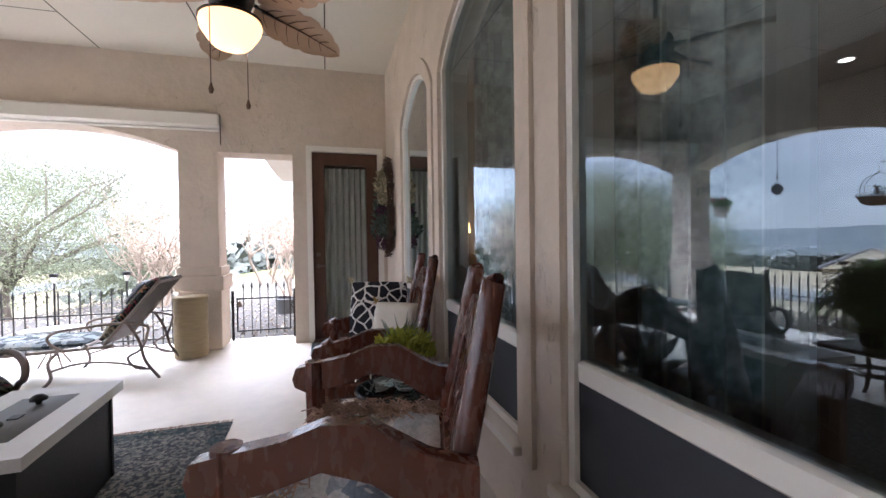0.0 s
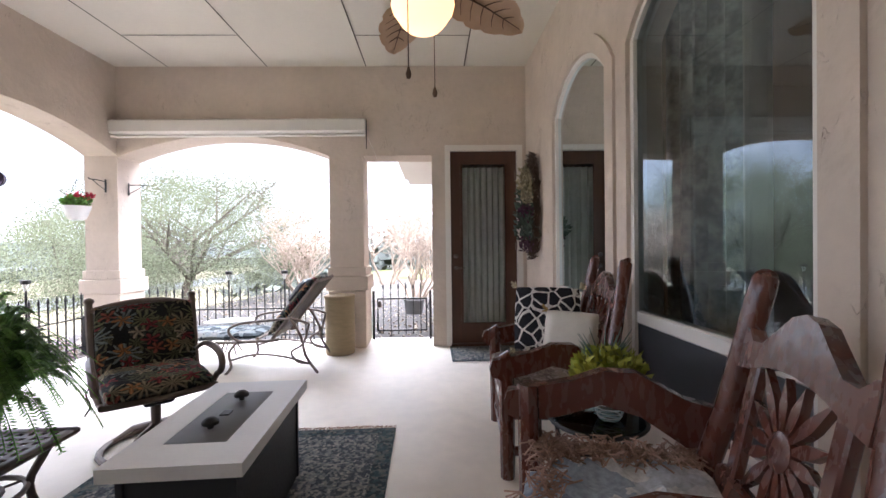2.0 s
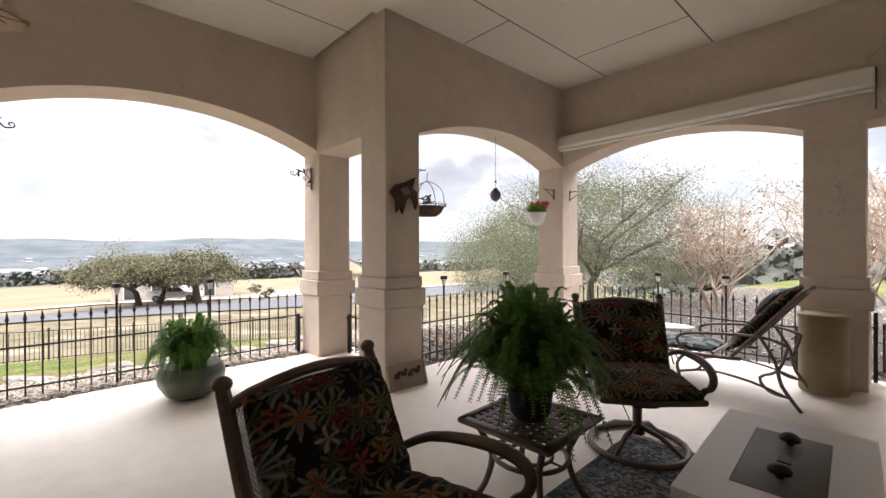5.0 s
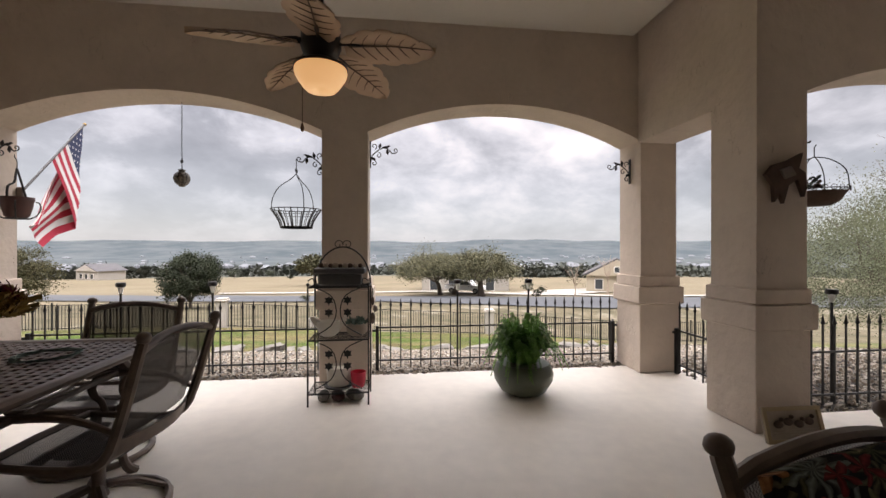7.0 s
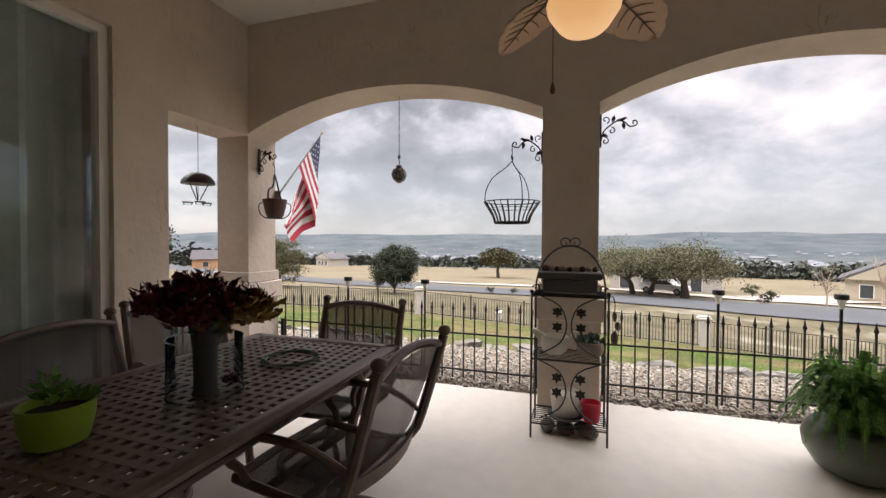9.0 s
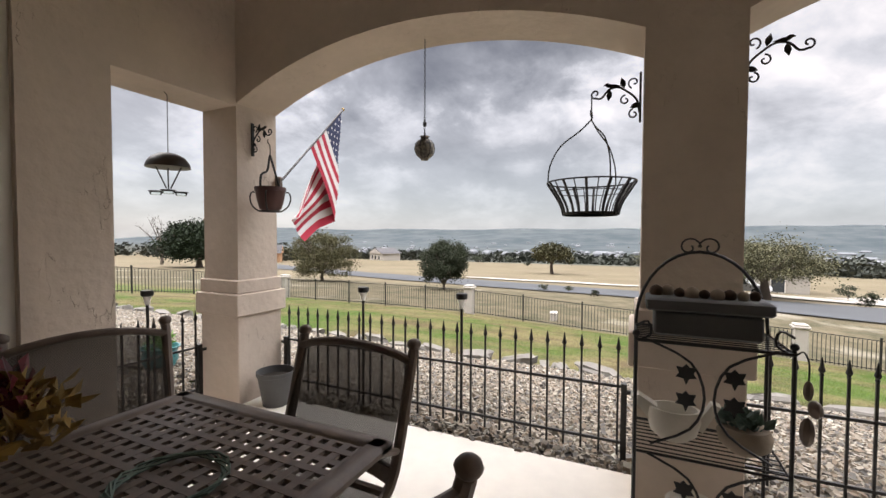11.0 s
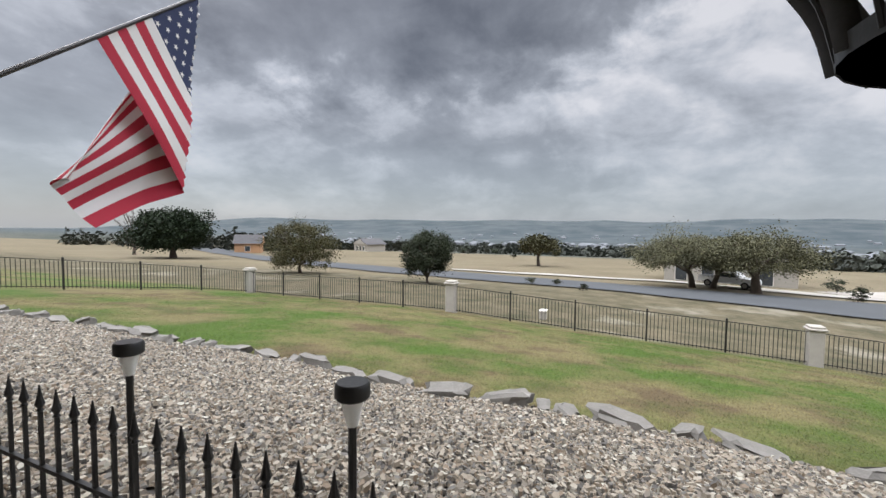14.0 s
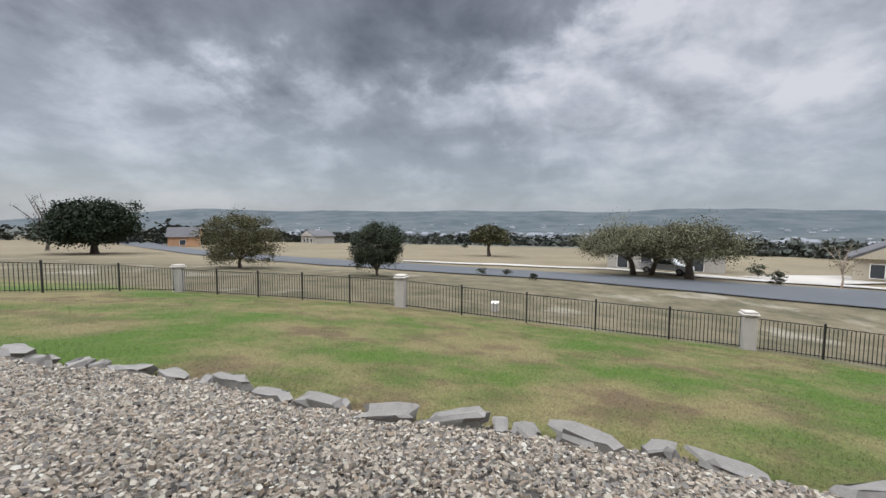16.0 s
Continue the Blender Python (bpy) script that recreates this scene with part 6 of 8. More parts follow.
t = thing("dining_table", "long bronze outdoor dining table with lattice top", "table", -3.49, -1.81, 0, 0)
lattice(t, 1.86, 0.86, 0.725, 0.0535, 0.012)
rim = Geo()
for c, s in (((0, 0.46, 0.722), (1.98, 0.07, 0.034)), ((0, -0.46, 0.722), (1.98, 0.07, 0.034)), ((0.96, 0, 0.722), (0.07, 0.99, 0.034)), ((-0.96, 0, 0.722), (0.07, 0.99, 0.034))):
    rim.box(c, s, bevel=0.01)
part("rim", rim, BRONZE, t)
for sx in (-0.78, 0.78):
    for sy in (-0.36, 0.36):
        part("leg", Geo().tube([(sx * 0.92, sy * 0.85, 0.70), (sx * 1.02, sy * 1.0, 0.55), (sx * 0.93, sy * 0.92, 0.30), (sx * 0.96, sy * 0.96, 0.08), (sx * 1.02, sy * 1.04, 0.0)], [0.028, 0.03, 0.024, 0.022, 0.03], 8), BRONZE, t)
part("apron", Geo().tube([(-0.76, -0.34, 0.60), (0.76, -0.34, 0.60)], 0.015, 6).tube([(-0.76, 0.34, 0.60), (0.76, 0.34, 0.60)], 0.015, 6).tube([(-0.76, -0.34, 0.6), (-0.76, 0.34, 0.6)], 0.015, 6).tube([(0.76, -0.34, 0.6), (0.76, 0.34, 0.6)], 0.015, 6), BRONZE, t)

t = thing("side_table", "square bronze lattice-top side table with curved legs", "table", -2.345, 2.125, 0, 3)
lattice(t, 0.44, 0.44, 0.43, 0.05, 0.01)
rim = Geo()
for c, s in (((0, 0.235, 0.425), (0.52, 0.05, 0.03)), ((0, -0.235, 0.425), (0.52, 0.05, 0.03)), ((0.235, 0, 0.425), (0.05, 0.52, 0.03)), ((-0.235, 0, 0.425), (0.05, 0.52, 0.03))):
    rim.box(c, s, bevel=0.008)
part("rim", rim, BRONZE, t)
for a in range(4):
    ca, sa = math.cos(a * 1.5708 + 0.785), math.sin(a * 1.5708 + 0.785)
    part("leg", Geo().tube([(0.27 * ca, 0.27 * sa, 0.41), (0.23 * ca, 0.23 * sa, 0.34), (0.19 * ca, 0.19 * sa, 0.24), (0.23 * ca, 0.23 * sa, 0.10), (0.31 * ca, 0.31 * sa, 0.0)], [0.016, 0.017, 0.016, 0.015, 0.018], 8), BRONZE, t)
part("ring_stretcher", Geo().tube([(0.185 * math.cos(k * 0.3142), 0.185 * math.sin(k * 0.3142), 0.25) for k in range(20)], 0.012, 7, closed=True).tube([(0.11 * math.cos(k * 0.3142), 0.11 * math.sin(k * 0.3142), 0.25) for k in range(20)], 0.009, 6, closed=True), BRONZE, t)
for k in range(6):
    a = k * 1.047
    part("spoke", Geo().tube([(0.11 * math.cos(a), 0.11 * math.sin(a), 0.25), (0.185 * math.cos(a), 0.185 * math.sin(a), 0.25)], 0.006, 6), BRONZE, t)

# ---- fire table ----
t = thing("fire_table", "black fire table with pale metal top and grey inset", "fire table", -1.372, 2.30, 0, 3)
g = Geo()
for c, s in (((0, 0.365, 0.495), (0.49, 0.17, 0.05)), ((0, -0.365, 0.495), (0.49, 0.17, 0.05)), ((0.182, 0, 0.495), (0.126, 0.561, 0.05)), ((-0.182, 0, 0.495), (0.126, 0.561, 0.05))):
    g.box(c, s)
part("top_frame", g, SILVER, t, "pale brushed metal frame", smooth=0)
part("inset_lid", Geo().box((0, 0, 0.501), (0.236, 0.558, 0.042), bevel=0.004), SLATEINSET, t)
part("body", Geo().box((0, 0, 0.235), (0.40, 0.80, 0.468), bevel=0.006), BLACKBOX, t)
for s in (-1, 1):
    for k in (-1, 1):
        part("corner_post", Geo().box((s * 0.195, k * 0.395, 0.235), (0.024, 0.024, 0.468)), BLACKBOX, t)
for ky in (0.17, -0.15):
    part("lid_knob", Geo().lathe([(0.012, 0.52), (0.012, 0.534), (0.034, 0.540), (0.034, 0.552), (0.018, 0.565), (0.004, 0.568)], 14, Matrix.Translation((0, ky, 0))), IRON, t)
part("badge", Geo().box((0, 0.0, 0.524), (0.04, 0.05, 0.006)), IRON, t)

# ---- rug and door mat ----
t = thing("rug", "worn blue-grey patterned rug with fringed ends", "rug", -1.50, 2.06, 0, 1)
part("field", Geo().box((0, 0, 0.006), (1.44, 2.2, 0.010)), RUGCLOTH, t)
g = Geo()
for c, s in (((0.77, 0, 0.006), (0.10, 2.40, 0.0105)), ((-0.77, 0, 0.006), (0.10, 2.40, 0.0105)), ((0, 1.15, 0.006), (1.44, 0.10, 0.0105)), ((0, -1.15, 0.006), (1.44, 0.10, 0.0105))):
    g.box(c, s)
part("border", g, RUGEDGE, t)
for k in (-1, 1):
    g = Geo()
    for i in range(120):
        x = -0.81 + 1.62 * i / 119
        g.tube([(x, k * 1.198, 0.008), (x + RNG.uniform(-0.01, 0.01), k * 1.225, 0.012), (x + RNG.uniform(-0.02, 0.02), k * (1.24 + RNG.random() * 0.02), 0.004)], 0.004, 4)
    part("fringe", g, FRINGE, t)
t = thing("door_mat", "dark green patterned door mat", "mat", 0.20, 5.23, 0, 0)
part("mat_face", Geo().box((0, 0, 0.007), (0.80, 0.60, 0.013), bevel=0.004), RUGCLOTH, t)
part("border", Geo().box((0, 0, 0.0055), (0.86, 0.66, 0.010), bevel=0.004), RUGEDGE, t)

# ---- tan drum table ----
t = thing("drum_table", "tan woven drum side table with a lid", "table", -1.545, 5.38, 0)
part("drum", Geo().lathe([(0.165, 0.0), (0.172, 0.02), (0.172, 0.63), (0.168, 0.65)], 28), DRUM, t)
part("lid", Geo().lathe([(0.178, 0.65), (0.18, 0.66), (0.18, 0.685), (0.17, 0.695), (0.01, 0.697)], 28), DRUM, t)


# ---- chaise longue ----
def chaise():
    t = thing("chaise_longue", "bronze chaise longue with dark cushion and raised back", "chaise", -2.42, 4.92, 0, 0)
    for s in (-1, 1):
        y = s * 0.30
        part("side_rail", Geo().tube([(-0.95, y, 0.30), (-0.3, y, 0.31), (0.35, y, 0.33), (0.42, y, 0.35)], 0.017, 8), BRONZE, t)
        part("back_rail", Geo().tube([(0.36, y, 0.35), (0.58, y, 0.62), (0.80, y, 0.90), (0.83, y, 0.935)], 0.016, 8), BRONZE, t)
        part("arm", Geo().tube([(0.74, y * 1.08, 0.50), (0.55, y * 1.08, 0.55), (0.25, y * 1.08, 0.53), (0.02, y * 1.08, 0.50), (-0.06, y * 1.08, 0.45), (-0.03, y * 1.08, 0.38), (0.05, y * 1.08, 0.33)], 0.013, 7), BRONZE, t)
        part("front_leg", Geo().tube([(0.02, y * 1.08, 0.32), (-0.06, y * 1.08, 0.22), (-0.04, y * 1.08, 0.08), (-0.10, y * 1.08, 0.0)], 0.014, 7), BRONZE, t)
        part("rear_leg", Geo().tube([(0.56, y * 1.08, 0.55), (0.66, y * 1.08, 0.36), (0.70, y * 1.08, 0.18), (0.82, y * 1.08, 0.0)], 0.014, 7), BRONZE, t)
        part("cross_leg", Geo().tube([(0.74, y * 1.08, 0.50), (0.68, y * 1.08, 0.30), (0.56, y * 1.08, 0.22), (0.62, y * 1.08, 0.12), (0.74, y * 1.08, 0.10)], 0.012, 7), BRONZE, t)
        part("low_stretcher", Geo().tube([(-0.05, y * 1.08, 0.14), (0.2, y * 1.08, 0.20), (0.5, y * 1.08, 0.17), (0.72, y * 1.08, 0.10)], 0.011, 7), BRONZE, t)
        part("foot_leg", Geo().tube([(-0.90, y, 0.30), (-0.93, y, 0.15), (-0.90, y, 0.0)], 0.014, 7), BRONZE, t)
    part("cross_bar", Geo().tube([(-0.95, -0.3, 0.30), (-0.95, 0.3, 0.30)], 0.015, 7).tube([(0.83, -0.3, 0.925), (0.83, 0.3, 0.925)], 0.016, 8).tube([(0.22, -0.3, 0.35), (0.22, 0.3, 0.35)], 0.014, 7), BRONZE, t)
    ang = math.degrees(math.atan2(0.55, 0.45))
    part("back_sling", Geo().box((0.50, 0, 0.60), (0.80, 0.57, 0.008), None), SLING, t).matrix_basis = pose(0.585, 0, 0.635, 0, -ang, 0) @ pose(-0.50, 0, -0.60)
    part("seat_cushion", cushion(Geo(), 1.15, 0.54, 0.08, pose(-0.38, 0, 0.36), seed=3), pattern_blue, t, "pale blue patterned seat cushion")
    part("back_cushion", cushion(Geo(), 0.74, 0.52, 0.09, pose(0.535, 0, 0.665, 0, -ang, 0), seed=4), FLORAL, t)
    part("head_pillow", cushion(Geo(), 0.26, 0.44, 0.11, pose(0.60, 0, 0.81, 0, -ang, 0), seed=5), BLACKBOX, t, "black head pillow")


pattern_blue = pattern_material("blue_leaf_cloth", [(0.06, 0.075, 0.08), (0.20, 0.23, 0.235), (0.04, 0.05, 0.055), (0.26, 0.27, 0.25)], 18, distort=0.1)
chaise()

t = thing("patio_side_table", "small pale-topped iron patio table by the fence", "table", -2.86, 5.42, 0, 0)
part("tabletop", Geo().lathe([(0.28, 0.385), (0.285, 0.395), (0.28, 0.405)], 8, pose(0, 0, 0, 0, 0, 22), flat=0.62), SILVER, t, "pale octagonal top")
for k in range(4):
    a = k * 1.5708 + 0.785
    part("leg", Geo().tube([(0.03 * math.cos(a), 0.03 * math.sin(a), 0.2), (0.1 * math.cos(a), 0.1 * math.sin(a), 0.37)], 0.009, 6).tube([(0.03 * math.cos(a), 0.03 * math.sin(a), 0.2), (0.15 * math.cos(a), 0.12 * math.sin(a), 0.0)], 0.01, 6), BRONZE, t)


# ---- rustic wooden armchairs with a sun cut into the back, facing -y ----
def rustic_chair(x, y, rz, w, label, drop=0.0):
    t = thing("rustic_armchair", label, "chair", x, y, 0, rz, "rustic armchairs")
    hw = w / 2
    for s in (-1, 1):
        px = s * hw
        part("back_post", Geo().tube([(px, 0.24, 0.0), (px, 0.25, 0.42), (px * 0.86, 0.32, 0.75), (px * 0.74, 0.395, 1.12), (px * 0.73, 0.405, 1.165)], [0.034, 0.036, 0.036, 0.036, 0.030], 12), REDWOOD, t)
        part("front_post", Geo().tube([(px * 1.02, -0.28, 0.0), (px * 1.02, -0.28, 0.4), (px * 1.02, -0.285, 0.74 - drop), (px * 1.02, -0.285, 0.765 - drop)], [0.038, 0.042, 0.042, 0.034], 8), REDWOOD, t)
        prof = [(-0.385, 0.665), (-0.395, 0.70), (-0.38, 0.745), (-0.30, 0.765), (-0.16, 0.795), (-0.06, 0.835), (0.05, 0.835), (0.20, 0.755), (0.325, 0.725), (0.325, 0.61), (0.20, 0.60), (0.06, 0.69), (-0.06, 0.72), (-0.20, 0.67), (-0.33, 0.64)]
        part("arm", Geo().prism(prof, 0.055, pose(px * 1.05, 0.02, -drop, 0, 0, 90)), REDWOOD, t)
        part("side_rail", Geo().box((px, -0.02, 0.36), (0.04, 0.52, 0.09), bevel=0.01).box((px, -0.02, 0.14), (0.035, 0.52, 0.05), bevel=0.01), REDWOOD, t)
    M = pose(0, 0.285, 0.60, -12, 0, 0)
    iw = hw * 0.76 - 0.02
    top_line = [(-iw, 0.425), (-iw * 0.93, 0.425), (-iw * 0.80, 0.395), (-iw * 0.62, 0.398), (-iw * 0.40, 0.445), (-iw * 0.20, 0.49), (0, 0.505)]
    under = [(-iw * 0.80, 0.315), (-iw * 0.5, 0.34), (-iw * 0.25, 0.352), (0, 0.356)]
    crest = [(-iw, 0.305)] + top_line + [(-u, q) for u, q in reversed(top_line[:-1])] + [(iw, 0.305)] + [(-u, q) for u, q in under[:-1]] + list(reversed(under))
    part("crest", Geo().prism(crest, 0.042, M), REDWOOD, t)
    part("lower_rail", Geo().box((0, 0, -0.045), (2 * iw, 0.042, 0.12), M, bevel=0.012), REDWOOD, t)
    for s in (-1, 1):
        part("back_stile", Geo().box((s * iw * 0.70, 0, 0.165), (0.045, 0.032, 0.36), M, bevel=0.008), REDWOOD, t)
    part("sun_disc", Geo().lathe([(0.03, -0.017), (0.048, -0.012), (0.052, 0), (0.048, 0.012), (0.03, 0.017)], 18, M @ pose(0, 0, 0.17, 90, 0, 0)), REDWOOD, t)
    reach_x = iw * 0.70 - 0.02
    for k in range(14):
        a = 6.283 * k / 14
        L = min(reach_x / max(0.01, abs(math.cos(a))), 0.175 / max(0.01, abs(math.sin(a)))) * 0.98
        m_ = 0.05 + (L - 0.05) * 0.42
        part("sun_ray", Geo().prism([(0.045, -0.006), (m_ - 0.02, -0.015), (m_ + 0.01, -0.016), (L - 0.02, -0.005), (L, 0), (L - 0.02, 0.005), (m_ + 0.01, 0.016), (m_ - 0.02, 0.015), (0.045, 0.006)], 0.02, M @ pose(0, 0, 0.17) @ pose(0, 0, 0, 0, -math.degrees(a), 0)), REDWOOD, t)
    g = Geo()
    for k in range(6):
        g.box((0, -0.26 + k * 0.094, 0.405), (w + 0.02, 0.085, 0.025), bevel=0.006)
    part("seat", g, REDWOOD, t)
    part("front_rail", Geo().box((0, -0.28, 0.34), (w, 0.035, 0.09), bevel=0.01).box((0, -0.28, 0.12), (w, 0.03, 0.045), bevel=0.01), REDWOOD, t)
    for k in range(7):
        part("front_spindle", Geo().tube([(-hw + w * (k + 1) / 8, -0.28, 0.14), (-hw + w * (k + 1) / 8, -0.28, 0.30)], 0.012, 7), REDWOOD, t)
    return t


r1 = rustic_chair(0.27, 3.00, -94, 0.73, "dark red rustic wooden armchair with faded floral seat cushion", 0.10)
part("seat_cushion", cushion(Geo(), 0.70, 0.56, 0.11, pose(0, -0.04, 0.475), seed=8), FLORALPALE, r1, "faded brown floral cushion")
r2 = rustic_chair(0.088, 1.45, -105, 0.72, "dark red rustic wooden armchair with sun-carved back and throw")
part("seat_cushion", cushion(Geo(), 0.66, 0.56, 0.10, pose(0, -0.02, 0.47), seed=9), STRIPE, r2, "pale grey and blue striped cushion")


def throw_pillow(label, mat, w, h, m, tassels=None, seed=1):
    t = new("throw_pillow"); t.matrix_basis = m
    tagged(t, label, "pillow", "bench pillows")
    part("cover", cushion(Geo(), w, h, 0.15, None, puff=0.5, seed=seed), mat, t)
    if tassels:
        r = random.Random(seed)
        for cx, cy in ((-1, -1), (1, -1), (1, 1), (-1, 1)):
            g = Geo()
            for _ in range(16):
                x0, y0 = cx * w / 2, cy * h / 2
                g.tube([(x0, y0, 0), (x0 + cx * r.uniform(0, 0.04), y0 + cy * r.uniform(-0.01, 0.04), r.uniform(-0.03, 0.03))], 0.006, 4)
            part("tassel", g, tassels, t)
    return t


throw_pillow("black pillow with white geometric lines and cream tassels", GEOCLOTH, 0.43, 0.43, pose(0.34, 3.20, 0.76, 76, 0, -22), PALEPETAL, 11)
throw_pillow("small cream pillow with yellow tassels", WHITEPOT, 0.34, 0.28, pose(0.44, 3.00, 0.70, 70, 0, -34), GOLDPETAL, 12)

# fringed throw over the near armchair's seat
t = thing("fringed_throw", "pale striped throw with tangled tan fringe", "throw", 0.088, 1.45, 0.0, -105)
g = cushion(Geo(), 0.66, 0.46, 0.05, pose(0, 0.02, 0.545, 3, 0, 0), wob=0.018, seed=14)
part("cloth", g, STRIPE, t)
g = Geo()
for _ in range(640):
    u = RNG.uniform(-0.34, 0.34)
    side = RNG.random()
    p = Vector((-0.33 + RNG.gauss(0, 0.03), RNG.uniform(-0.25, 0.26), 0.575)) if side < 0.7 else Vector((u, -0.22 + RNG.gauss(0, 0.03), 0.555))
    q = p + Vector((RNG.uniform(-0.05, 0.05), RNG.uniform(-0.05, 0.05), RNG.uniform(-0.015, 0.03)))
    s = q + Vector((RNG.uniform(-0.05, 0.05), RNG.uniform(-0.05, 0.05), RNG.uniform(-0.045, 0.0)))
    g.tube([p, q, s], 0.0027, 4)
part("fringe", g, FRINGE, t)

# ---- round glass side table ----
t = thing("glass_table", "round glass-topped iron side table", "table", 0.325, 2.315, 0)
part("glass_top", Geo().lathe([(0.21, 0.458), (0.215, 0.462), (0.21, 0.468)], 36), TABLEGLASS, t)
part("rim", Geo().tube([(0.218 * math.cos(k * 0.1745), 0.218 * math.sin(k * 0.1745), 0.458) for k in range(36)], 0.009, 6, closed=True), IRON, t)
for k in range(8):
    a = k * 0.785
    part("scroll", Geo().tube([(0.21 * math.cos(a), 0.21 * math.sin(a), 0.445), (0.13 * math.cos(a + 0.35), 0.13 * math.sin(a + 0.35), 0.445), (0.06 * math.cos(a), 0.06 * math.sin(a), 0.445), (0.02 * math.cos(a), 0.02 * math.sin(a), 0.445)], 0.006, 5), IRON, t)
for k in range(3):
    a = k * 2.094 + 0.4
    part("leg", Geo().tube([(0.21 * math.cos(a), 0.21 * math.sin(a), 0.45), (0.16 * math.cos(a), 0.16 * math.sin(a), 0.22), (0.20 * math.cos(a), 0.20 * math.sin(a), 0.0)], 0.010, 6), IRON, t)
part("shelf_ring", Geo().tube([(0.165 * math.cos(k * 0.3142), 0.165 * math.sin(k * 0.3142), 0.2) for k in range(20)], 0.007, 6, closed=True), IRON, t)

# ---- plants ----
def frond(g, r, base, direction, length, lift, droop, leaf, n=24):
    """A fern frond: an arching rib set with small paired leaflets."""
    d = Vector((math.cos(direction), math.sin(direction), 0))
    side = Vector((-d.y, d.x, 0))
    prev = None
    for i in range(n + 1):
        u = i / n
        p = Vector(base) + d * (length * (u ** 0.85) * 0.92) + Vector((0, 0, lift * math.sin(min(1, u * 1.25) * 1.5708) - droop * u ** 2.4))
        if prev is not None and i > 1:
            axis = (p - prev).normalized()
            for s in (-1, 1):
                ln = leaf * (1 - 0.75 * u) * (0.8 + 0.4 * r.random())
                w = ln * 0.17
                tip = p + (side * s + axis * 0.35 + Vector((0, 0, r.uniform(-0.25, 0.05)))).normalized() * ln
                o = len(g.v)
                g.v += [tuple(p), tuple(p.lerp(tip, 0.5) + axis * w), tuple(tip), tuple(p.lerp(tip, 0.5) - axis * w)]
                g.f.append((o, o + 1, o + 2, o + 3))
                q = prev.lerp(p, 0.5)
                tip = q + (side * s + axis * 0.35 + Vector((0, 0, r.uniform(-0.25, 0.05)))).normalized() * ln
                o = len(g.v)
                g.v += [tuple(q), tuple(q.lerp(tip, 0.5) + axis * w), tuple(tip), tuple(q.lerp(tip, 0.5) - axis * w)]
                g.f.append((o, o + 1, o + 2, o + 3))
        if prev is not None:
            g.tube([prev, p], 0.0025, 3)
        prev = p


def fern(label, x, y, z, pot, pot_mat, radius, height, count, droop, seed, leaf=0.055):
    r = random.Random(seed)
    t = thing("fern", label, "plant", x, y, z, 0, "potted ferns")
    top = pot[-1][1]
    part("pot", Geo().lathe(pot, 28), pot_mat, t)
    part("soil", Geo().lathe([(pot[-1][0] * 0.9, top - 0.03), (0.01, top - 0.02)], 20), SOIL, t)
    g = Geo()
    for k in range(count):
        inner = r.random()
        a = r.uniform(0, 6.283)
        b = (0.3 * pot[-1][0] * math.cos(a), 0.3 * pot[-1][0] * math.sin(a), top - 0.03)
        frond(g, r, b, a + r.uniform(-0.3, 0.3), radius * (0.35 + 0.75 * inner), height * (1.10 - 0.45 * inner) * r.uniform(0.75, 1.1), droop * inner * r.uniform(0.6, 1.2), leaf)
    part("fronds", mesh_of("fronds", g, LEAFGREEN, smooth=0, tidy=False), None, t)
    return t


fern("large lush fern in a dark pot on the side table", -2.345, 2.125, 0.438, [(0.075, 0), (0.10, 0.03), (0.115, 0.14), (0.12, 0.15)], BLACKBOX, 0.43, 0.48, 240, 0.34, 2, 0.06)
fern("bushy green fern in a round sage glazed pot", -5.27, 1.22, 0, [(0.12, 0), (0.20, 0.04), (0.255, 0.13), (0.265, 0.20), (0.24, 0.265), (0.225, 0.28)], GREENPOT, 0.33, 0.42, 210, 0.30, 5, 0.05)


def leaves(g, r, c, rad, n, size, flat=1.0, up=0.3):
    for _ in range(n):
        d = Vector((r.gauss(0, 1), r.gauss(0, 1), r.gauss(0, 1) * flat))
        d = d.normalized() * rad * r.random() ** 0.4
        p = Vector(c) + Vector((d.x, d.y, d.z * flat))
        ax = (d + Vector((r.uniform(-0.5, 0.5), r.uniform(-0.5, 0.5), up))).normalized()
        sd = ax.orthogonal().normalized()
        ln, w = size * r.uniform(0.7, 1.3), size * r.uniform(0.22, 0.4)
        o = len(g.v)
        mid = p + ax * ln * 0.5
        nrm = ax.cross(sd) * w * 0.25
        g.v += [tuple(p), tuple(mid + sd * w + nrm), tuple(p + ax * ln), tuple(mid - sd * w + nrm)]
        g.f.append((o, o + 1, o + 2, o + 3))


def foliage(name, parent, mat, clusters, seed, label=""):
    r = random.Random(seed)
    g = Geo()
    for c, rad, n, size, flat in clusters:
        leaves(g, r, c, rad, n, size, flat)
    return part(name, mesh_of(name, g, mat, smooth=0, tidy=False), None, parent, label)


# succulents on the glass table
t = thing("succulent_planter", "pot of yellow-green and blue-grey succulents on the glass table", "plant", 0.37, 2.28, 0.469)
part("pot", Geo().lathe([(0.045, 0), (0.06, 0.02), (0.085, 0.12), (0.09, 0.13)], 20), CLEARGLASS, t, "clear ribbed glass pot")
for k in range(5):
    part("rib", Geo().tube([((0.052 + k * 0.008) * math.cos(a * 0.3142), (0.052 + k * 0.008) * math.sin(a * 0.3142), 0.015 + 0.022 * k) for a in range(20)], 0.003, 4, closed=True), SILVER, t)
foliage("yellow_leaves", t, LEAFYEL, [((0, 0, 0.20), 0.15, 620, 0.055, 0.75), ((0.03, -0.06, 0.25), 0.08, 140, 0.05, 0.8)], 61)
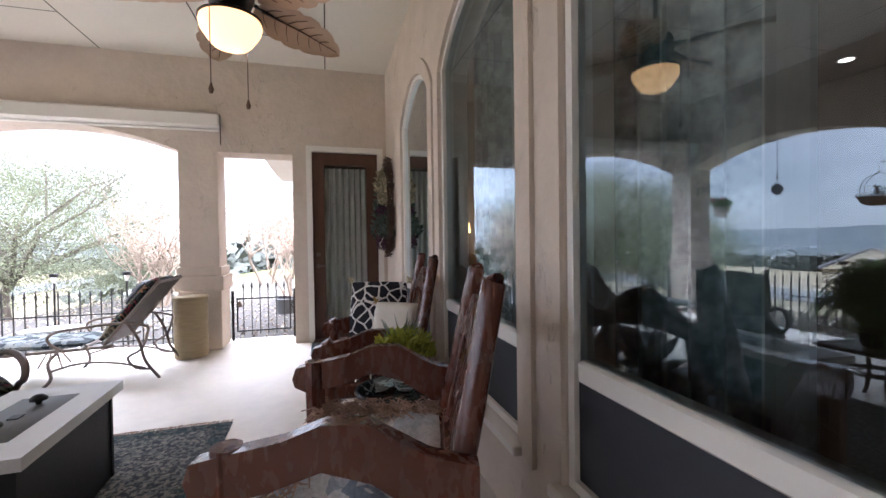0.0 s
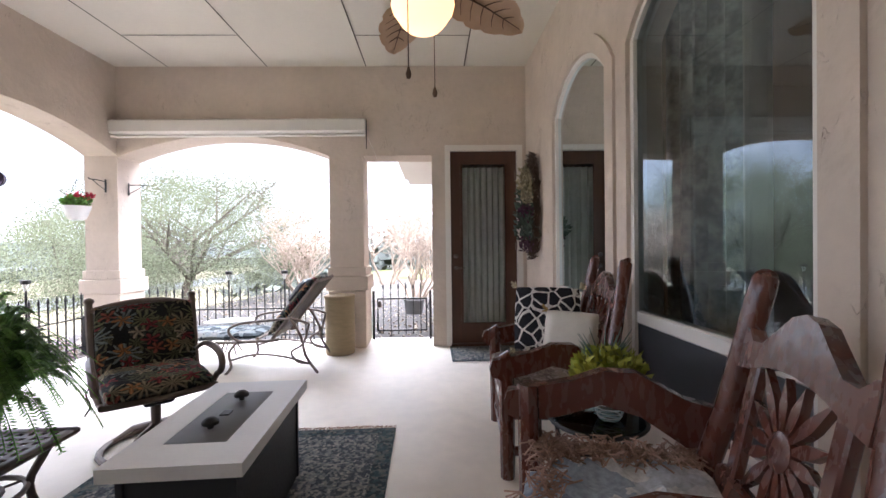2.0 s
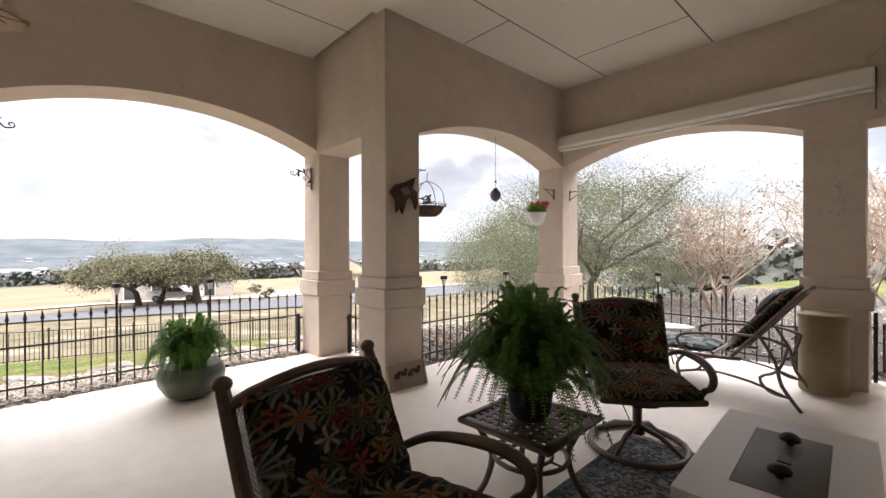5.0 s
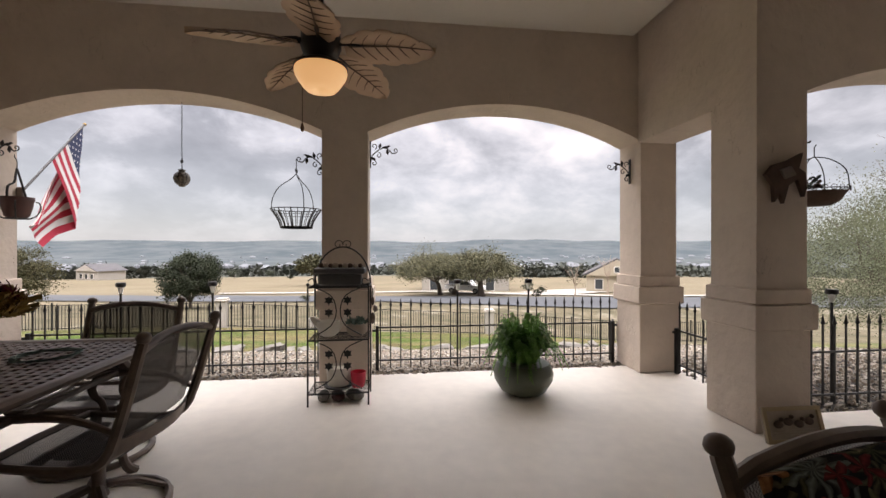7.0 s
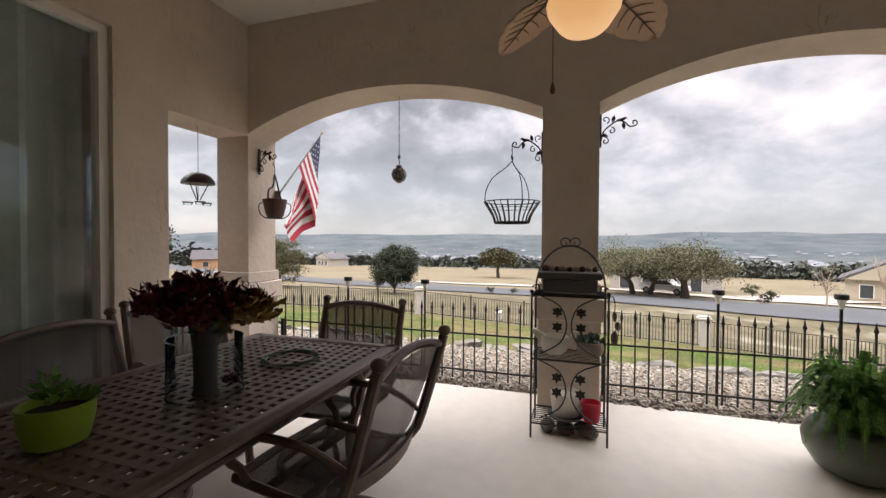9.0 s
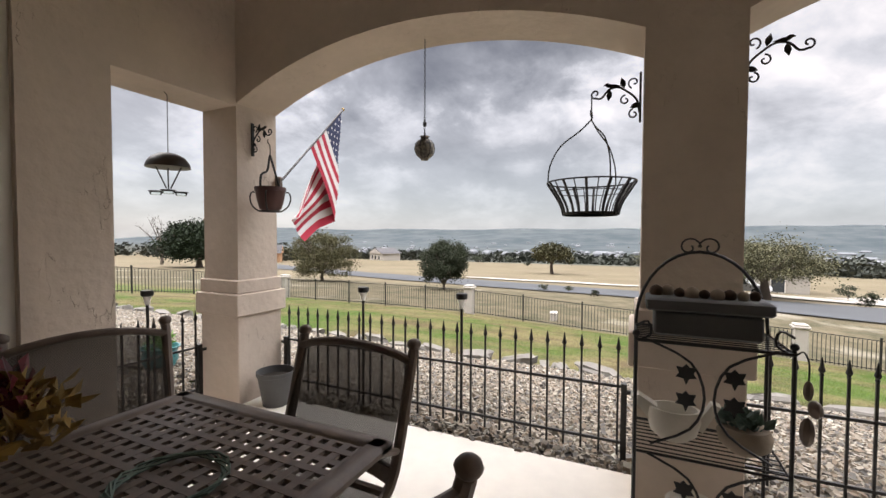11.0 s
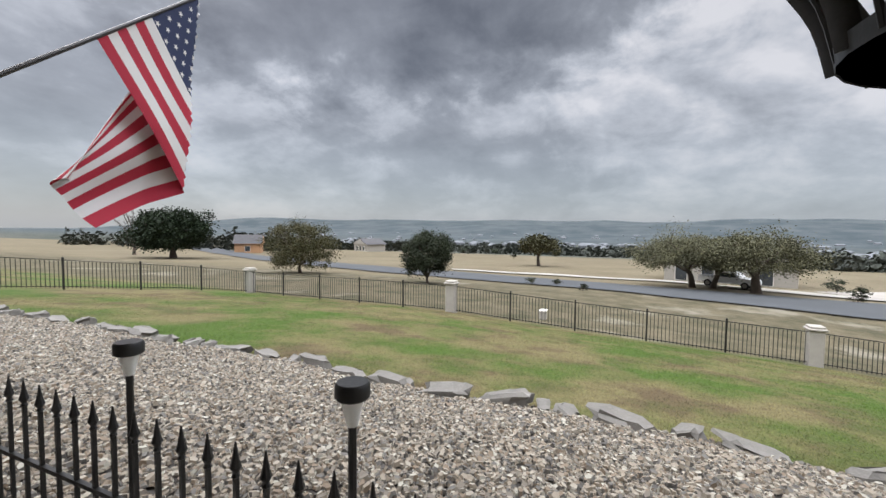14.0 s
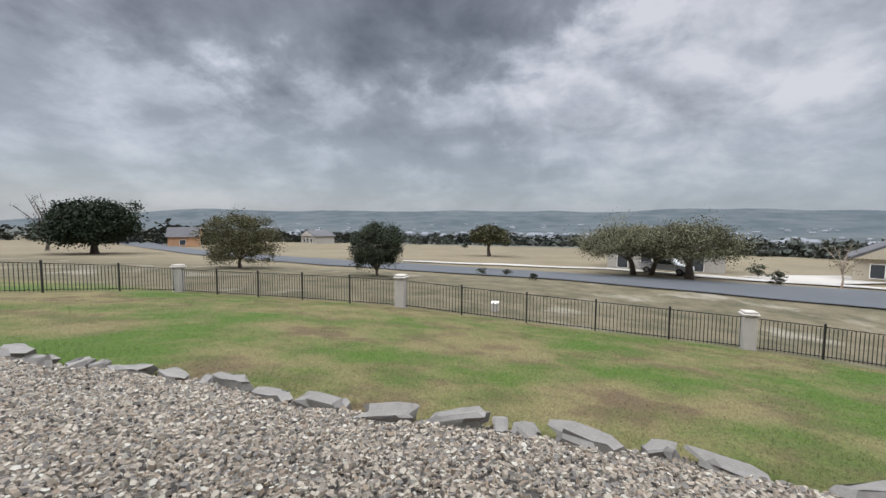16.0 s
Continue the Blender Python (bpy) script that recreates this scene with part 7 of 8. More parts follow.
g = Geo()
for _ in range(60):
    a, s = RNG.uniform(0, 6.283), RNG.uniform(0.12, 0.26)
    g.tube([(0.02 * math.cos(a), 0.05 + 0.02 * math.sin(a), 0.15), (0.06 * math.cos(a), 0.05 + 0.06 * math.sin(a), 0.15 + s * 0.6), (0.12 * math.cos(a), 0.05 + 0.12 * math.sin(a), 0.15 + s)], [0.006, 0.005, 0.001], 4)
part("spiky_leaves", g, LEAFGREY, t, "blue-grey spiky leaves")

# oval wreath on the house wall
t = thing("wreath", "oval dried-flower wreath with pale and purple blooms", "wreath", HX - 0.03, 5.06, 1.70)
g = Geo()
for i in range(700):
    a = RNG.uniform(0, 6.283)
    k = RNG.gauss(1, 0.10)
    y, z = 0.19 * math.cos(a) * k, 0.50 * math.sin(a) * k
    a2 = a + RNG.uniform(0.15, 0.45)
    g.tube([(RNG.uniform(-0.06, 0.02), y, z), (RNG.uniform(-0.09, 0.0), 0.20 * math.cos((a + a2) / 2) * k * 1.08, 0.52 * math.sin((a + a2) / 2) * k), (RNG.uniform(-0.06, 0.02), 0.19 * math.cos(a2) * k, 0.50 * math.sin(a2) * k)], 0.004, 3)
part("twig_ring", g, MOSS, t, "brown twig ring")
for k, tuft in enumerate([((-0.08, 0.06, 0.36), 0.09, 120, 0.06, 1), ((-0.09, 0.02, 0.22), 0.10, 130, 0.06, 1), ((-0.09, 0.0, 0.08), 0.08, 90, 0.055, 1)]):
    foliage("pale_bloom", t, PALEPETAL, [tuft], 710 + k)
for k, tuft in enumerate([((-0.09, 0.05, -0.08), 0.10, 150, 0.05, 1), ((-0.08, -0.02, -0.44), 0.11, 150, 0.05, 1), ((-0.08, 0.14, -0.2), 0.09, 90, 0.05, 1)]):
    foliage("purple_bloom", t, PURPLEPETAL, [tuft], 720 + k)
foliage("grey_leaves", t, LEAFGREY, [((-0.07, 0.16, -0.05), 0.13, 140, 0.085, 1), ((-0.08, -0.04, -0.28), 0.15, 170, 0.085, 1), ((-0.06, 0.18, 0.12), 0.10, 70, 0.08, 1)], 73)

# ---- dining table things ----
t = thing("flower_vase", "wine-red silk chrysanthemums in a dark vase within glass", "flowers", -3.56, -1.74, 0.735)
part("glass_cylinder", Geo().lathe([(0.135, 0.0), (0.135, 0.22)], 32, caps=False), CLEARGLASS, t, "wide clear glass cylinder")
for rz_, rr_ in ((0.22, 0.0022), (0.004, 0.003)):
    part("glass_rim", Geo().tube([(0.135 * math.cos(k * 0.1745), 0.135 * math.sin(k * 0.1745), rz_) for k in range(36)], rr_, 5, closed=True), CLEARGLASS, t)
part("vase", Geo().lathe([(0.05, 0.0), (0.042, 0.02), (0.045, 0.17), (0.055, 0.26)], 20), GREYPOT, t, "dark grey vase")
for i, (bx, by, bz, m) in enumerate(((-0.12, 0.02, 0.36, WINEPETAL), (-0.03, -0.05, 0.40, WINEPETAL), (0.06, -0.16, 0.34, WINEPETAL), (0.15, 0.06, 0.32, WINEPETAL), (0.02, 0.10, 0.33, WINEPETAL), (0.20, -0.08, 0.36, WINEPETAL), (0.10, 0.00, 0.40, WINEPETAL), (-0.10, 0.17, 0.30, GOLDPETAL), (-0.02, 0.04, 0.27, GOLDPETAL), (-0.18, 0.10, 0.33, WINEPETAL), (-0.23, 0.15, 0.30, GOLDPETAL))):
    foliage("bloom", t, m, [((bx * 0.8, by * 0.8, bz + 0.01), 0.07, 170, 0.042, 0.9)], 80 + i)
foliage("stem_leaves", t, LEAFGREY, [((0, 0, 0.27), 0.10, 60, 0.05, 0.5)], 95)
foliage("fallen_bloom", t, PURPLEPETAL, [((-0.08, 0.05, 0.03), 0.03, 50, 0.03, 0.8)], 96)
t = thing("potted_seedling", "small green seedling in a lime plastic pot", "plant", -3.10, -1.80, 0.735)
part("pot", Geo().lathe([(0.055, 0), (0.075, 0.012), (0.088, 0.07), (0.092, 0.125), (0.086, 0.125), (0.08, 0.10)], 24), LIMEPOT, t)
part("soil", Geo().lathe([(0.085, 0.10), (0.01, 0.108)], 18), SOIL, t)
foliage("leaves", t, LEAFGREEN, [((0.03, 0.02, 0.17), 0.045, 40, 0.04, 1), ((-0.06, 0.0, 0.125), 0.035, 30, 0.035, 0.6)], 97)
t = thing("table_wreath", "thin twig ring lying on the dining table", "ornament", -4.05, -1.72, 0.735)
g = Geo()
for k in range(5):
    g.tube([((0.13 + 0.012 * math.sin(a * 1.1 + k)) * math.cos(a * 0.3142), (0.13 + 0.012 * math.cos(a * 1.7 + k)) * math.sin(a * 0.3142), 0.008 + 0.006 * math.sin(a + k)) for a in range(20)], 0.0035, 4, closed=True)
part("ring", g, LEAFGREY, t)

# grey pot on the floor behind the head chair
t = thing("flower_pot", "plain grey plastic pot on the slab edge", "pot", -5.86, -3.28, 0.0)
part("body", Geo().lathe([(0.10, 0), (0.14, 0.24), (0.15, 0.245), (0.15, 0.275), (0.14, 0.275), (0.13, 0.2)], 22), GREYPOT, t)
part("soil", Geo().lathe([(0.132, 0.22), (0.01, 0.225)], 16), SOIL, t)


# ---- plant rack at the middle column ----
def plant_rack():
    t = thing("plant_rack", "black wire rack with three shelves and leaf scrolls", "rack", -5.33, -0.385, 0, 90)
    w = 0.245
    for s in (-1, 1):
        part("front_post", Geo().tube([(s * w, -0.17, 0), (s * w, -0.17, 0.55), (s * w, -0.165, 0.99)], 0.007, 6), IRON, t)
        part("back_post", Geo().tube([(s * w, 0.15, 0), (s * w, 0.15, 1.0)], 0.007, 6), IRON, t)
        part("finial", Geo().ball((s * w, -0.165, 1.0), 0.014, 8, 5), IRON, t)
        part("scroll", Geo().tube([(s * w, -0.165, 0.97), (s * (w - 0.05), -0.165, 1.0), (s * (w - 0.04), -0.165, 1.05), (s * (w + 0.0), -0.165, 1.03)], 0.005, 5), IRON, t)
        # vine scrolls with leaves on the front
        for z0 in (0.58, 0.14):
            vine = [(s * 0.20, -0.175, z0 + 0.40), (s * 0.06, -0.175, z0 + 0.33), (s * 0.015, -0.175, z0 + 0.2), (s * 0.06, -0.175, z0 + 0.08), (s * 0.19, -0.175, z0)]
            v = part("vine", Geo().tube(vine, 0.005, 5), IRON, t)
            for lx, lz in ((0.075, z0 + 0.29), (0.075, z0 + 0.19)):
                star = [(0.040 * q * math.cos(math.radians(w_)), 0.040 * q * math.sin(math.radians(w_))) for w_, q in ((-90, 1.1), (-65, 0.55), (-25, 0.95), (-5, 0.6), (35, 1.0), (60, 0.6), (90, 0.85), (120, 0.6), (145, 1.0), (185, 0.6), (205, 0.95), (245, 0.55))]
                part("leaf", Geo().prism(star, 0.006, Matrix.Translation((s * lx, -0.18, lz))), IRON, v)
    part("arch_back", Geo().tube([(w * math.cos(a), 0.15, 0.98 + 0.33 * math.sin(a)) for a in [math.pi * k / 18 for k in range(19)]], 0.007, 6), IRON, t)
    part("arch_scroll", Geo().tube(scroll(-0.04, 1.33, 0.045, 0.01, 0, 7, 0.15), 0.004, 5).tube(scroll(0.04, 1.33, 0.045, 0.01, math.pi, -3.9, 0.15), 0.004, 5), IRON, t)
    for z in (0.10, 0.54, 0.975):
        g = Geo().tube([(-w, -0.17, z), (w, -0.17, z), (w, 0.15, z), (-w, 0.15, z)], 0.006, 5, closed=True)
        part("shelf_frame", g, IRON, t)
        for k in range(9):
            y = -0.14 + 0.035 * k
            part("shelf_wire", Geo().tube([(-w, y, z), (w, y, z)], 0.003, 4), IRON, t)
    return t


plant_rack()
def rackpos(lx, ly, z):
    return (-5.33 - ly, -0.385 + lx, z)


t = thing("cream_pot", "cream glazed planter on the lowest rack shelf", "pot", *rackpos(-0.02, 0.0, 0.107))
part("body", Geo().lathe([(0.075, 0), (0.09, 0.02), (0.105, 0.17), (0.10, 0.175), (0.092, 0.15)], 24), WHITEPOT, t)
part("saucer", Geo().lathe([(0.11, 0.0), (0.125, 0.02), (0.12, 0.02)], 22), GREYPOT, t)
t = thing("red_pot", "small red glazed pot on the rack shelf", "pot", *rackpos(0.15, -0.03, 0.107))
part("body", Geo().lathe([(0.05, 0), (0.062, 0.06), (0.066, 0.13), (0.06, 0.132), (0.055, 0.1)], 18), REDPETAL, t)
t = thing("stone_figure", "small brown carved stone ornament on the rack", "ornament", *rackpos(0.155, 0.06, 0.107))
part("body", Geo().lathe([(0.05, 0), (0.06, 0.03), (0.05, 0.08), (0.03, 0.11), (0.01, 0.12)], 10), ROCK, t)
for k, (lx, s) in enumerate(((-0.14, 0.075), (-0.02, 0.085), (0.12, 0.09))):
    t = thing("rock", "rough reddish-grey rock under the plant rack", "rock", *rackpos(lx, -0.03, 0.04), 20 * k, "rocks under the rack")
    part("stone", Geo().ball((0, 0, 0), (s * 1.2, s * 0.7, 0.045), 8, 5), TERRA if k == 1 else ROCK, t, smooth=25)
t = thing("hen_planter", "pale ceramic hen-shaped planter on the middle shelf", "planter", *rackpos(-0.10, -0.02, 0.547), 90)
part("body", Geo().lathe([(0.05, 0), (0.085, 0.03), (0.10, 0.09), (0.095, 0.13), (0.085, 0.13), (0.08, 0.08)], 18, pose(0, 0, 0), flat=0.75), WHITEPOT, t)
part("tail", Geo().prism([(-0.08, 0.06), (-0.16, 0.16), (-0.13, 0.17), (-0.06, 0.13)], 0.05), WHITEPOT, t)
part("neck", Geo().prism([(0.07, 0.07), (0.13, 0.17), (0.16, 0.165), (0.10, 0.05)], 0.045), WHITEPOT, t)
t = thing("woven_pot", "pale basket-weave pot with grey leaves on the middle shelf", "planter", *rackpos(0.14, -0.02, 0.547))
part("body", Geo().lathe([(0.05, 0), (0.085, 0.03), (0.092, 0.07), (0.08, 0.10)], 18), CARVED, t)
foliage("leaves", t, LEAFGREY, [((0, 0, 0.10), 0.07, 60, 0.06, 0.5)], 111)
t = thing("flower_trough", "dark metal trough of dried seed heads on the top shelf", "planter", *rackpos(0.0, 0.0, 0.982), 90)
part("trough", Geo().box((0, 0, 0.05), (0.36, 0.17, 0.10), bevel=0.01).box((0, 0, 0.125), (0.42, 0.20, 0.05), bevel=0.008), GREYPOT, t)
for k in range(9):
    part("seed_head", Geo().ball((-0.17 + 0.042 * k, RNG.uniform(-0.04, 0.04), 0.165), RNG.uniform(0.018, 0.03), 8, 5), CARVED if k % 2 else MOSS, t)
t = thing("hanging_ornament", "bronze bird ornament hanging from the rack corner", "ornament", -5.15, -0.105, 0.62)
part("body", Geo().ball((0, 0, 0.1), (0.022, 0.022, 0.05), 8, 6).ball((0, 0.02, 0.18), (0.035, 0.02, 0.03), 8, 5).ball((0, 0, 0.24), (0.015, 0.015, 0.035), 8, 5), BRONZE, t)
part("hook", Geo().tube([(0, 0, 0.26), (0.0, 0, 0.33), (0.0, -0.015, 0.37), (0.0, -0.035, 0.355)], 0.003, 5), IRON, t)


# ---- wall brackets and hanging things ----
def vine_bracket(x, y, z, rz, reach, label):
    """A scrolled iron bracket; it stands out along +x."""
    t = thing("iron_bracket", label, "bracket", x, y, z, rz, "scroll brackets")
    part("back_plate", Geo().box((0.006, 0, -0.04), (0.012, 0.028, 0.27), bevel=0.004), IRON, t)
    part("arm", Geo().tube([(0.01, 0, -0.12), (reach * 0.10, 0, -0.05), (reach * 0.30, 0, 0.0), (reach * 0.50, 0, 0.03), (reach * 0.70, 0, 0.02), (reach * 0.85, 0, -0.02), (reach, 0, -0.015)], 0.006, 6), IRON, t)
    part("tip_scroll", Geo().tube(scroll(reach * 0.98, 0.008, 0.026, 0.007, -1.4, 4.6), 0.005, 5), IRON, t)
    for sx, sz, sr, a0, a1 in ((0.16, 0.045, 0.032, -1.2, 5.0), (0.34, -0.045, 0.028, 1.6, -4.6), (0.16, -0.125, 0.028, 1.4, -4.8)):
        part("scroll", Geo().tube(scroll(reach * sx, sz, sr, 0.007, a0, a1), 0.0048, 5), IRON, t)
    for lx, lz, a in ((0.36, 0.02, 75), (0.66, 0.02, -80), (0.24, -0.09, 160)):
        part("leaf", Geo().prism([(0, 0), (0.016, 0.012), (0.034, 0.015), (0.062, 0), (0.034, -0.015), (0.016, -0.012)], 0.004, pose(reach * lx, 0, lz, 0, -a, 0)), IRON, t)
    part("bird", Geo().prism([(-0.045, 0.012), (-0.02, 0.008), (0.0, 0.004), (0.02, 0.008), (0.034, 0.02), (0.046, 0.022), (0.036, 0.03), (0.024, 0.034), (0.008, 0.026), (-0.015, 0.022)], 0.006, Matrix.Translation((reach * 0.62, 0, 0.025))), IRON, t)
    return t


vine_bracket(-5.90, -0.62, 2.17, -90, 0.24, "black scrolled vine bracket holding the wire basket")
vine_bracket(-5.90, -0.17, 2.28, 90, 0.26, "black scrolled vine bracket on the middle column")
vine_bracket(-5.90, 2.62, 2.17, -90, 0.24, "black scrolled vine bracket on the corner column")
vine_bracket(-5.86, -3.52, 2.20, 90, 0.20, "black scrolled vine bracket holding the brown pot")


def wire_basket():
    t = thing("wire_basket", "empty black wire hanging basket with flat staves", "basket", -5.84, -0.87, 1.49)
    part("top_ring", Geo().tube([(0.235 * math.cos(k * 0.2094), 0.235 * math.sin(k * 0.2094), 0.185) for k in range(30)], 0.0045, 5, closed=True), IRON, t)
    part("middle_ring", Geo().tube([(0.198 * math.cos(k * 0.2094), 0.198 * math.sin(k * 0.2094), 0.13) for k in range(30)], 0.0025, 5, closed=True), IRON, t)
    part("base_ring", Geo().lathe([(0.146, 0.0), (0.149, 0.018), (0.144, 0.018)], 28, caps=False).lathe([(0.145, 0.002), (0.01, 0.002)], 28), IRON, t)
    for k in range(24):
        a = 6.283 * k / 24
        prof = [(0.145, 0.005), (0.16, 0.06), (0.19, 0.115), (0.235, 0.185)]
        wide = k % 2 == 0
        part("stave" if wide else "wire", Geo().tube([(r_ * math.cos(a), r_ * math.sin(a), z) for r_, z in prof], 0.011 if wide else 0.003, 6, flat=1.0 if not wide else 0.25), IRON, t)
    for k in range(3):
        a = k * 2.094 + 0.5
        part("hanger", Geo().tube([(0.235 * math.cos(a), 0.235 * math.sin(a), 0.185), (0.225 * math.cos(a), 0.225 * math.sin(a), 0.29), (0.165 * math.cos(a), 0.165 * math.sin(a), 0.40), (0.06 * math.cos(a), 0.06 * math.sin(a), 0.475), (0.005, 0.0, 0.53)], 0.0042, 6), IRON, t)
    part("bow", Geo().tube(scroll(-0.03, 0.555, 0.03, 0.01, -0.8, 4.5), 0.004, 5).tube(scroll(0.03, 0.555, 0.03, 0.01, 3.9, -1.4), 0.004, 5), IRON, t)
    part("hook", Geo().tube([(0.0, 0, 0.53), (0.0, 0, 0.64), (0.012, 0, 0.665), (0.0, 0.012, 0.68)], 0.004, 5), IRON, t)


wire_basket()

# brown pot in an iron holder on the south column
t = thing("hanging_pot", "dark red-brown pot in a black iron holder", "pot", -5.86, -3.32, 1.56)
part("pot", Geo().lathe([(0.06, 0.01), (0.085, 0.03), (0.105, 0.11), (0.115, 0.17), (0.12, 0.17), (0.12, 0.20), (0.11, 0.20), (0.10, 0.16)], 24), TERRA, t)
part("base_ring", Geo().tube([(0.085 * math.cos(k * 0.3142), 0.085 * math.sin(k * 0.3142), 0.008) for k in range(20)], 0.006, 5, closed=True), IRON, t)
for k in range(4):
    a = k * 1.5708 + 0.6
    part("strap", Geo().tube([(rr * math.cos(a), rr * math.sin(a), zz) for rr, zz in ((0.085, 0.008), (0.13, 0.04), (0.155, 0.10), (0.145, 0.155), (0.12, 0.16))], 0.006, 5), IRON, t)
part("hanger", Geo().tube([(0.10, 0, 0.19), (0.09, 0, 0.29), (0.03, 0, 0.33), (0.01, 0, 0.42), (0, 0, 0.46)], 0.009, 6).tube([(-0.10, 0, 0.19), (-0.06, 0, 0.30), (0.0, 0, 0.46)], 0.009, 6), IRON, t)
part("hook", Geo().tube([(0, 0, 0.46), (0.0, 0.0, 0.53), (0.012, -0.01, 0.56), (0.0, -0.02, 0.585)], 0.004, 5), IRON, t)


def chain(parent, x, y, z0, z1, link=0.028):
    n = int((z1 - z0) / (link * 0.72))
    me = mesh_of("link", Geo().tube([(0.006 * math.cos(a), 0, link / 2 * math.sin(a)) for a in [6.283 * k / 10 for k in range(10)]], 0.0016, 4, closed=True), IRON, 60)
    for i in range(n + 1):
        o = new("link", me); o.parent = parent
        o.matrix_basis = pose(x, y, z0 + (z1 - z0) * i / max(1, n), 0, 0, 90 * (i % 2))


LATTICE = material("pierced_grey_metal", (0.30, 0.27, 0.22), 0.6, second=(0.09, 0.08, 0.07), scale=50, grain=90, spread=0.12, bump=0.5)
def lantern(x, y, z, ztop, label, mat):
    t = thing("hanging_lantern", label, "lantern", x, y, z, 0, "hanging lanterns")
    part("globe", Geo().lathe([(0.025, 0.0), (0.03, 0.012), (0.055, 0.035), (0.068, 0.075), (0.06, 0.11), (0.04, 0.135), (0.028, 0.14), (0.028, 0.155), (0.034, 0.16)], 20), mat, t)
    for k in range(6):
        a = k * 1.047
        part("rib", Geo().tube([((r_ + 0.002) * math.cos(a), (r_ + 0.002) * math.sin(a), zz) for r_, zz in ((0.03, 0.012), (0.055, 0.035), (0.068, 0.075), (0.06, 0.11), (0.04, 0.135))], 0.0025, 4), IRON, t)
    part("hook", Geo().tube([(0, 0, 0.155), (0.0, 0, 0.20), (0.012, 0, 0.215), (0.0, 0, 0.23)], 0.0025, 5), IRON, t)
    part("cap", Geo().lathe([(0.013, 0.23), (0.013, 0.255)], 12), IRON, t)
    chain(t, 0, 0, 0.26, ztop - z)
    return t


l1 = lantern(-5.92, -1.95, 1.89, 2.69, "pierced metal globe lantern hanging on a chain", LATTICE)
chain(l1, 0.04, 0.02, 0.02, 0.25)
lantern(-4.46, 4.35, 1.86, 2.66, "small purple glass globe chime hanging in the arch", material("purple_glass", (0.16, 0.12, 0.22), 0.2, vary=0.3, scale=20, bump=0.05))

# umbrella-shaped bird feeder in the south opening
t = thing("bird_feeder", "dark umbrella-shaped metal bird feeder on a wire", "feeder", -5.30, -3.72, 1.66)
part("umbrella", Geo().lathe([(0.145, 0.20), (0.135, 0.235), (0.105, 0.275), (0.06, 0.30), (0.008, 0.31)], 16), FANMETAL, t)
for k in range(3):
    a = k * 2.094
    part("stay", Geo().tube([(0.10 * math.cos(a), 0.10 * math.sin(a), 0.225), (0.015 * math.cos(a), 0.015 * math.sin(a), 0.05)], 0.005, 5), IRON, t)
    part("dish_ring", Geo().tube([(0.09 * math.cos(a + 1) + 0.045 * math.cos(b * 0.524), 0.09 * math.sin(a + 1) + 0.045 * math.sin(b * 0.524), 0.03) for b in range(12)], 0.004, 4, closed=True), IRON, t)
    part("dish", Geo().lathe([(0.035, 0.005), (0.042, 0.03)], 14, Matrix.Translation((0.09 * math.cos(a + 1), 0.09 * math.sin(a + 1), 0))), CLEARGLASS, t)
part("wire", Geo().tube([(0, 0, 0.05), (0, 0, 0.72)], 0.003, 5).tube([(0, 0, 0.72), (0.025, 0, 0.745), (0.0, 0, 0.76)], 0.003, 5), IRON, t)

# white pot with red geraniums, moss basket, small brackets
t = thing("geranium_pot", "white hanging pot of red geraniums by the corner pier", "plant", -4.42, 5.17, 1.60)
part("pot", Geo().lathe([(0.06, 0), (0.085, 0.02), (0.125, 0.13), (0.13, 0.16), (0.12, 0.16), (0.115, 0.13)], 24), CARWHITE, t)
foliage("leaves", t, LEAFGREEN, [((0, 0, 0.20), 0.13, 260, 0.05, 0.55)], 121)
for k, tuft in enumerate([((0.08, -0.08, 0.27), 0.04, 60, 0.03, 0.8), ((-0.1, 0.05, 0.26), 0.045, 60, 0.03, 0.8), ((0.09, 0.08, 0.28), 0.04, 60, 0.03, 0.8), ((0.1, 0.0, 0.24), 0.03, 40, 0.03, 0.8)]):
    foliage("red_bloom", t, REDPETAL, [tuft], 1220 + k)
for k in range(3):
    a = k * 2.094 + 0.4
    part("hanger", Geo().tube([(0.12 * math.cos(a), 0.12 * math.sin(a), 0.16), (0.0, 0.0, 0.46)], 0.003, 4), IRON, t)


def plain_bracket(x, y, z, rz):
    t = thing("wall_bracket", "plain black iron plant bracket on the pier", "bracket", x, y, z, rz, "plain brackets")
    part("arm", Geo().tube([(0, 0, 0.05), (0.12, 0, 0.055), (0.24, 0, 0.05), (0.255, 0, 0.065)], 0.006, 5).tube([(0, 0, -0.06), (0.10, 0, -0.01), (0.2, 0, 0.048)], 0.005, 5), IRON, t)
    part("plate", Geo().box((0.003, 0, 0), (0.006, 0.02, 0.16)), IRON, t)


plain_bracket(-4.44, 5.615, 2.05, -90)
plain_bracket(-4.298, 5.80, 2.03, 0)
plain_bracket(-4.50, 2.995, 2.06, 90)

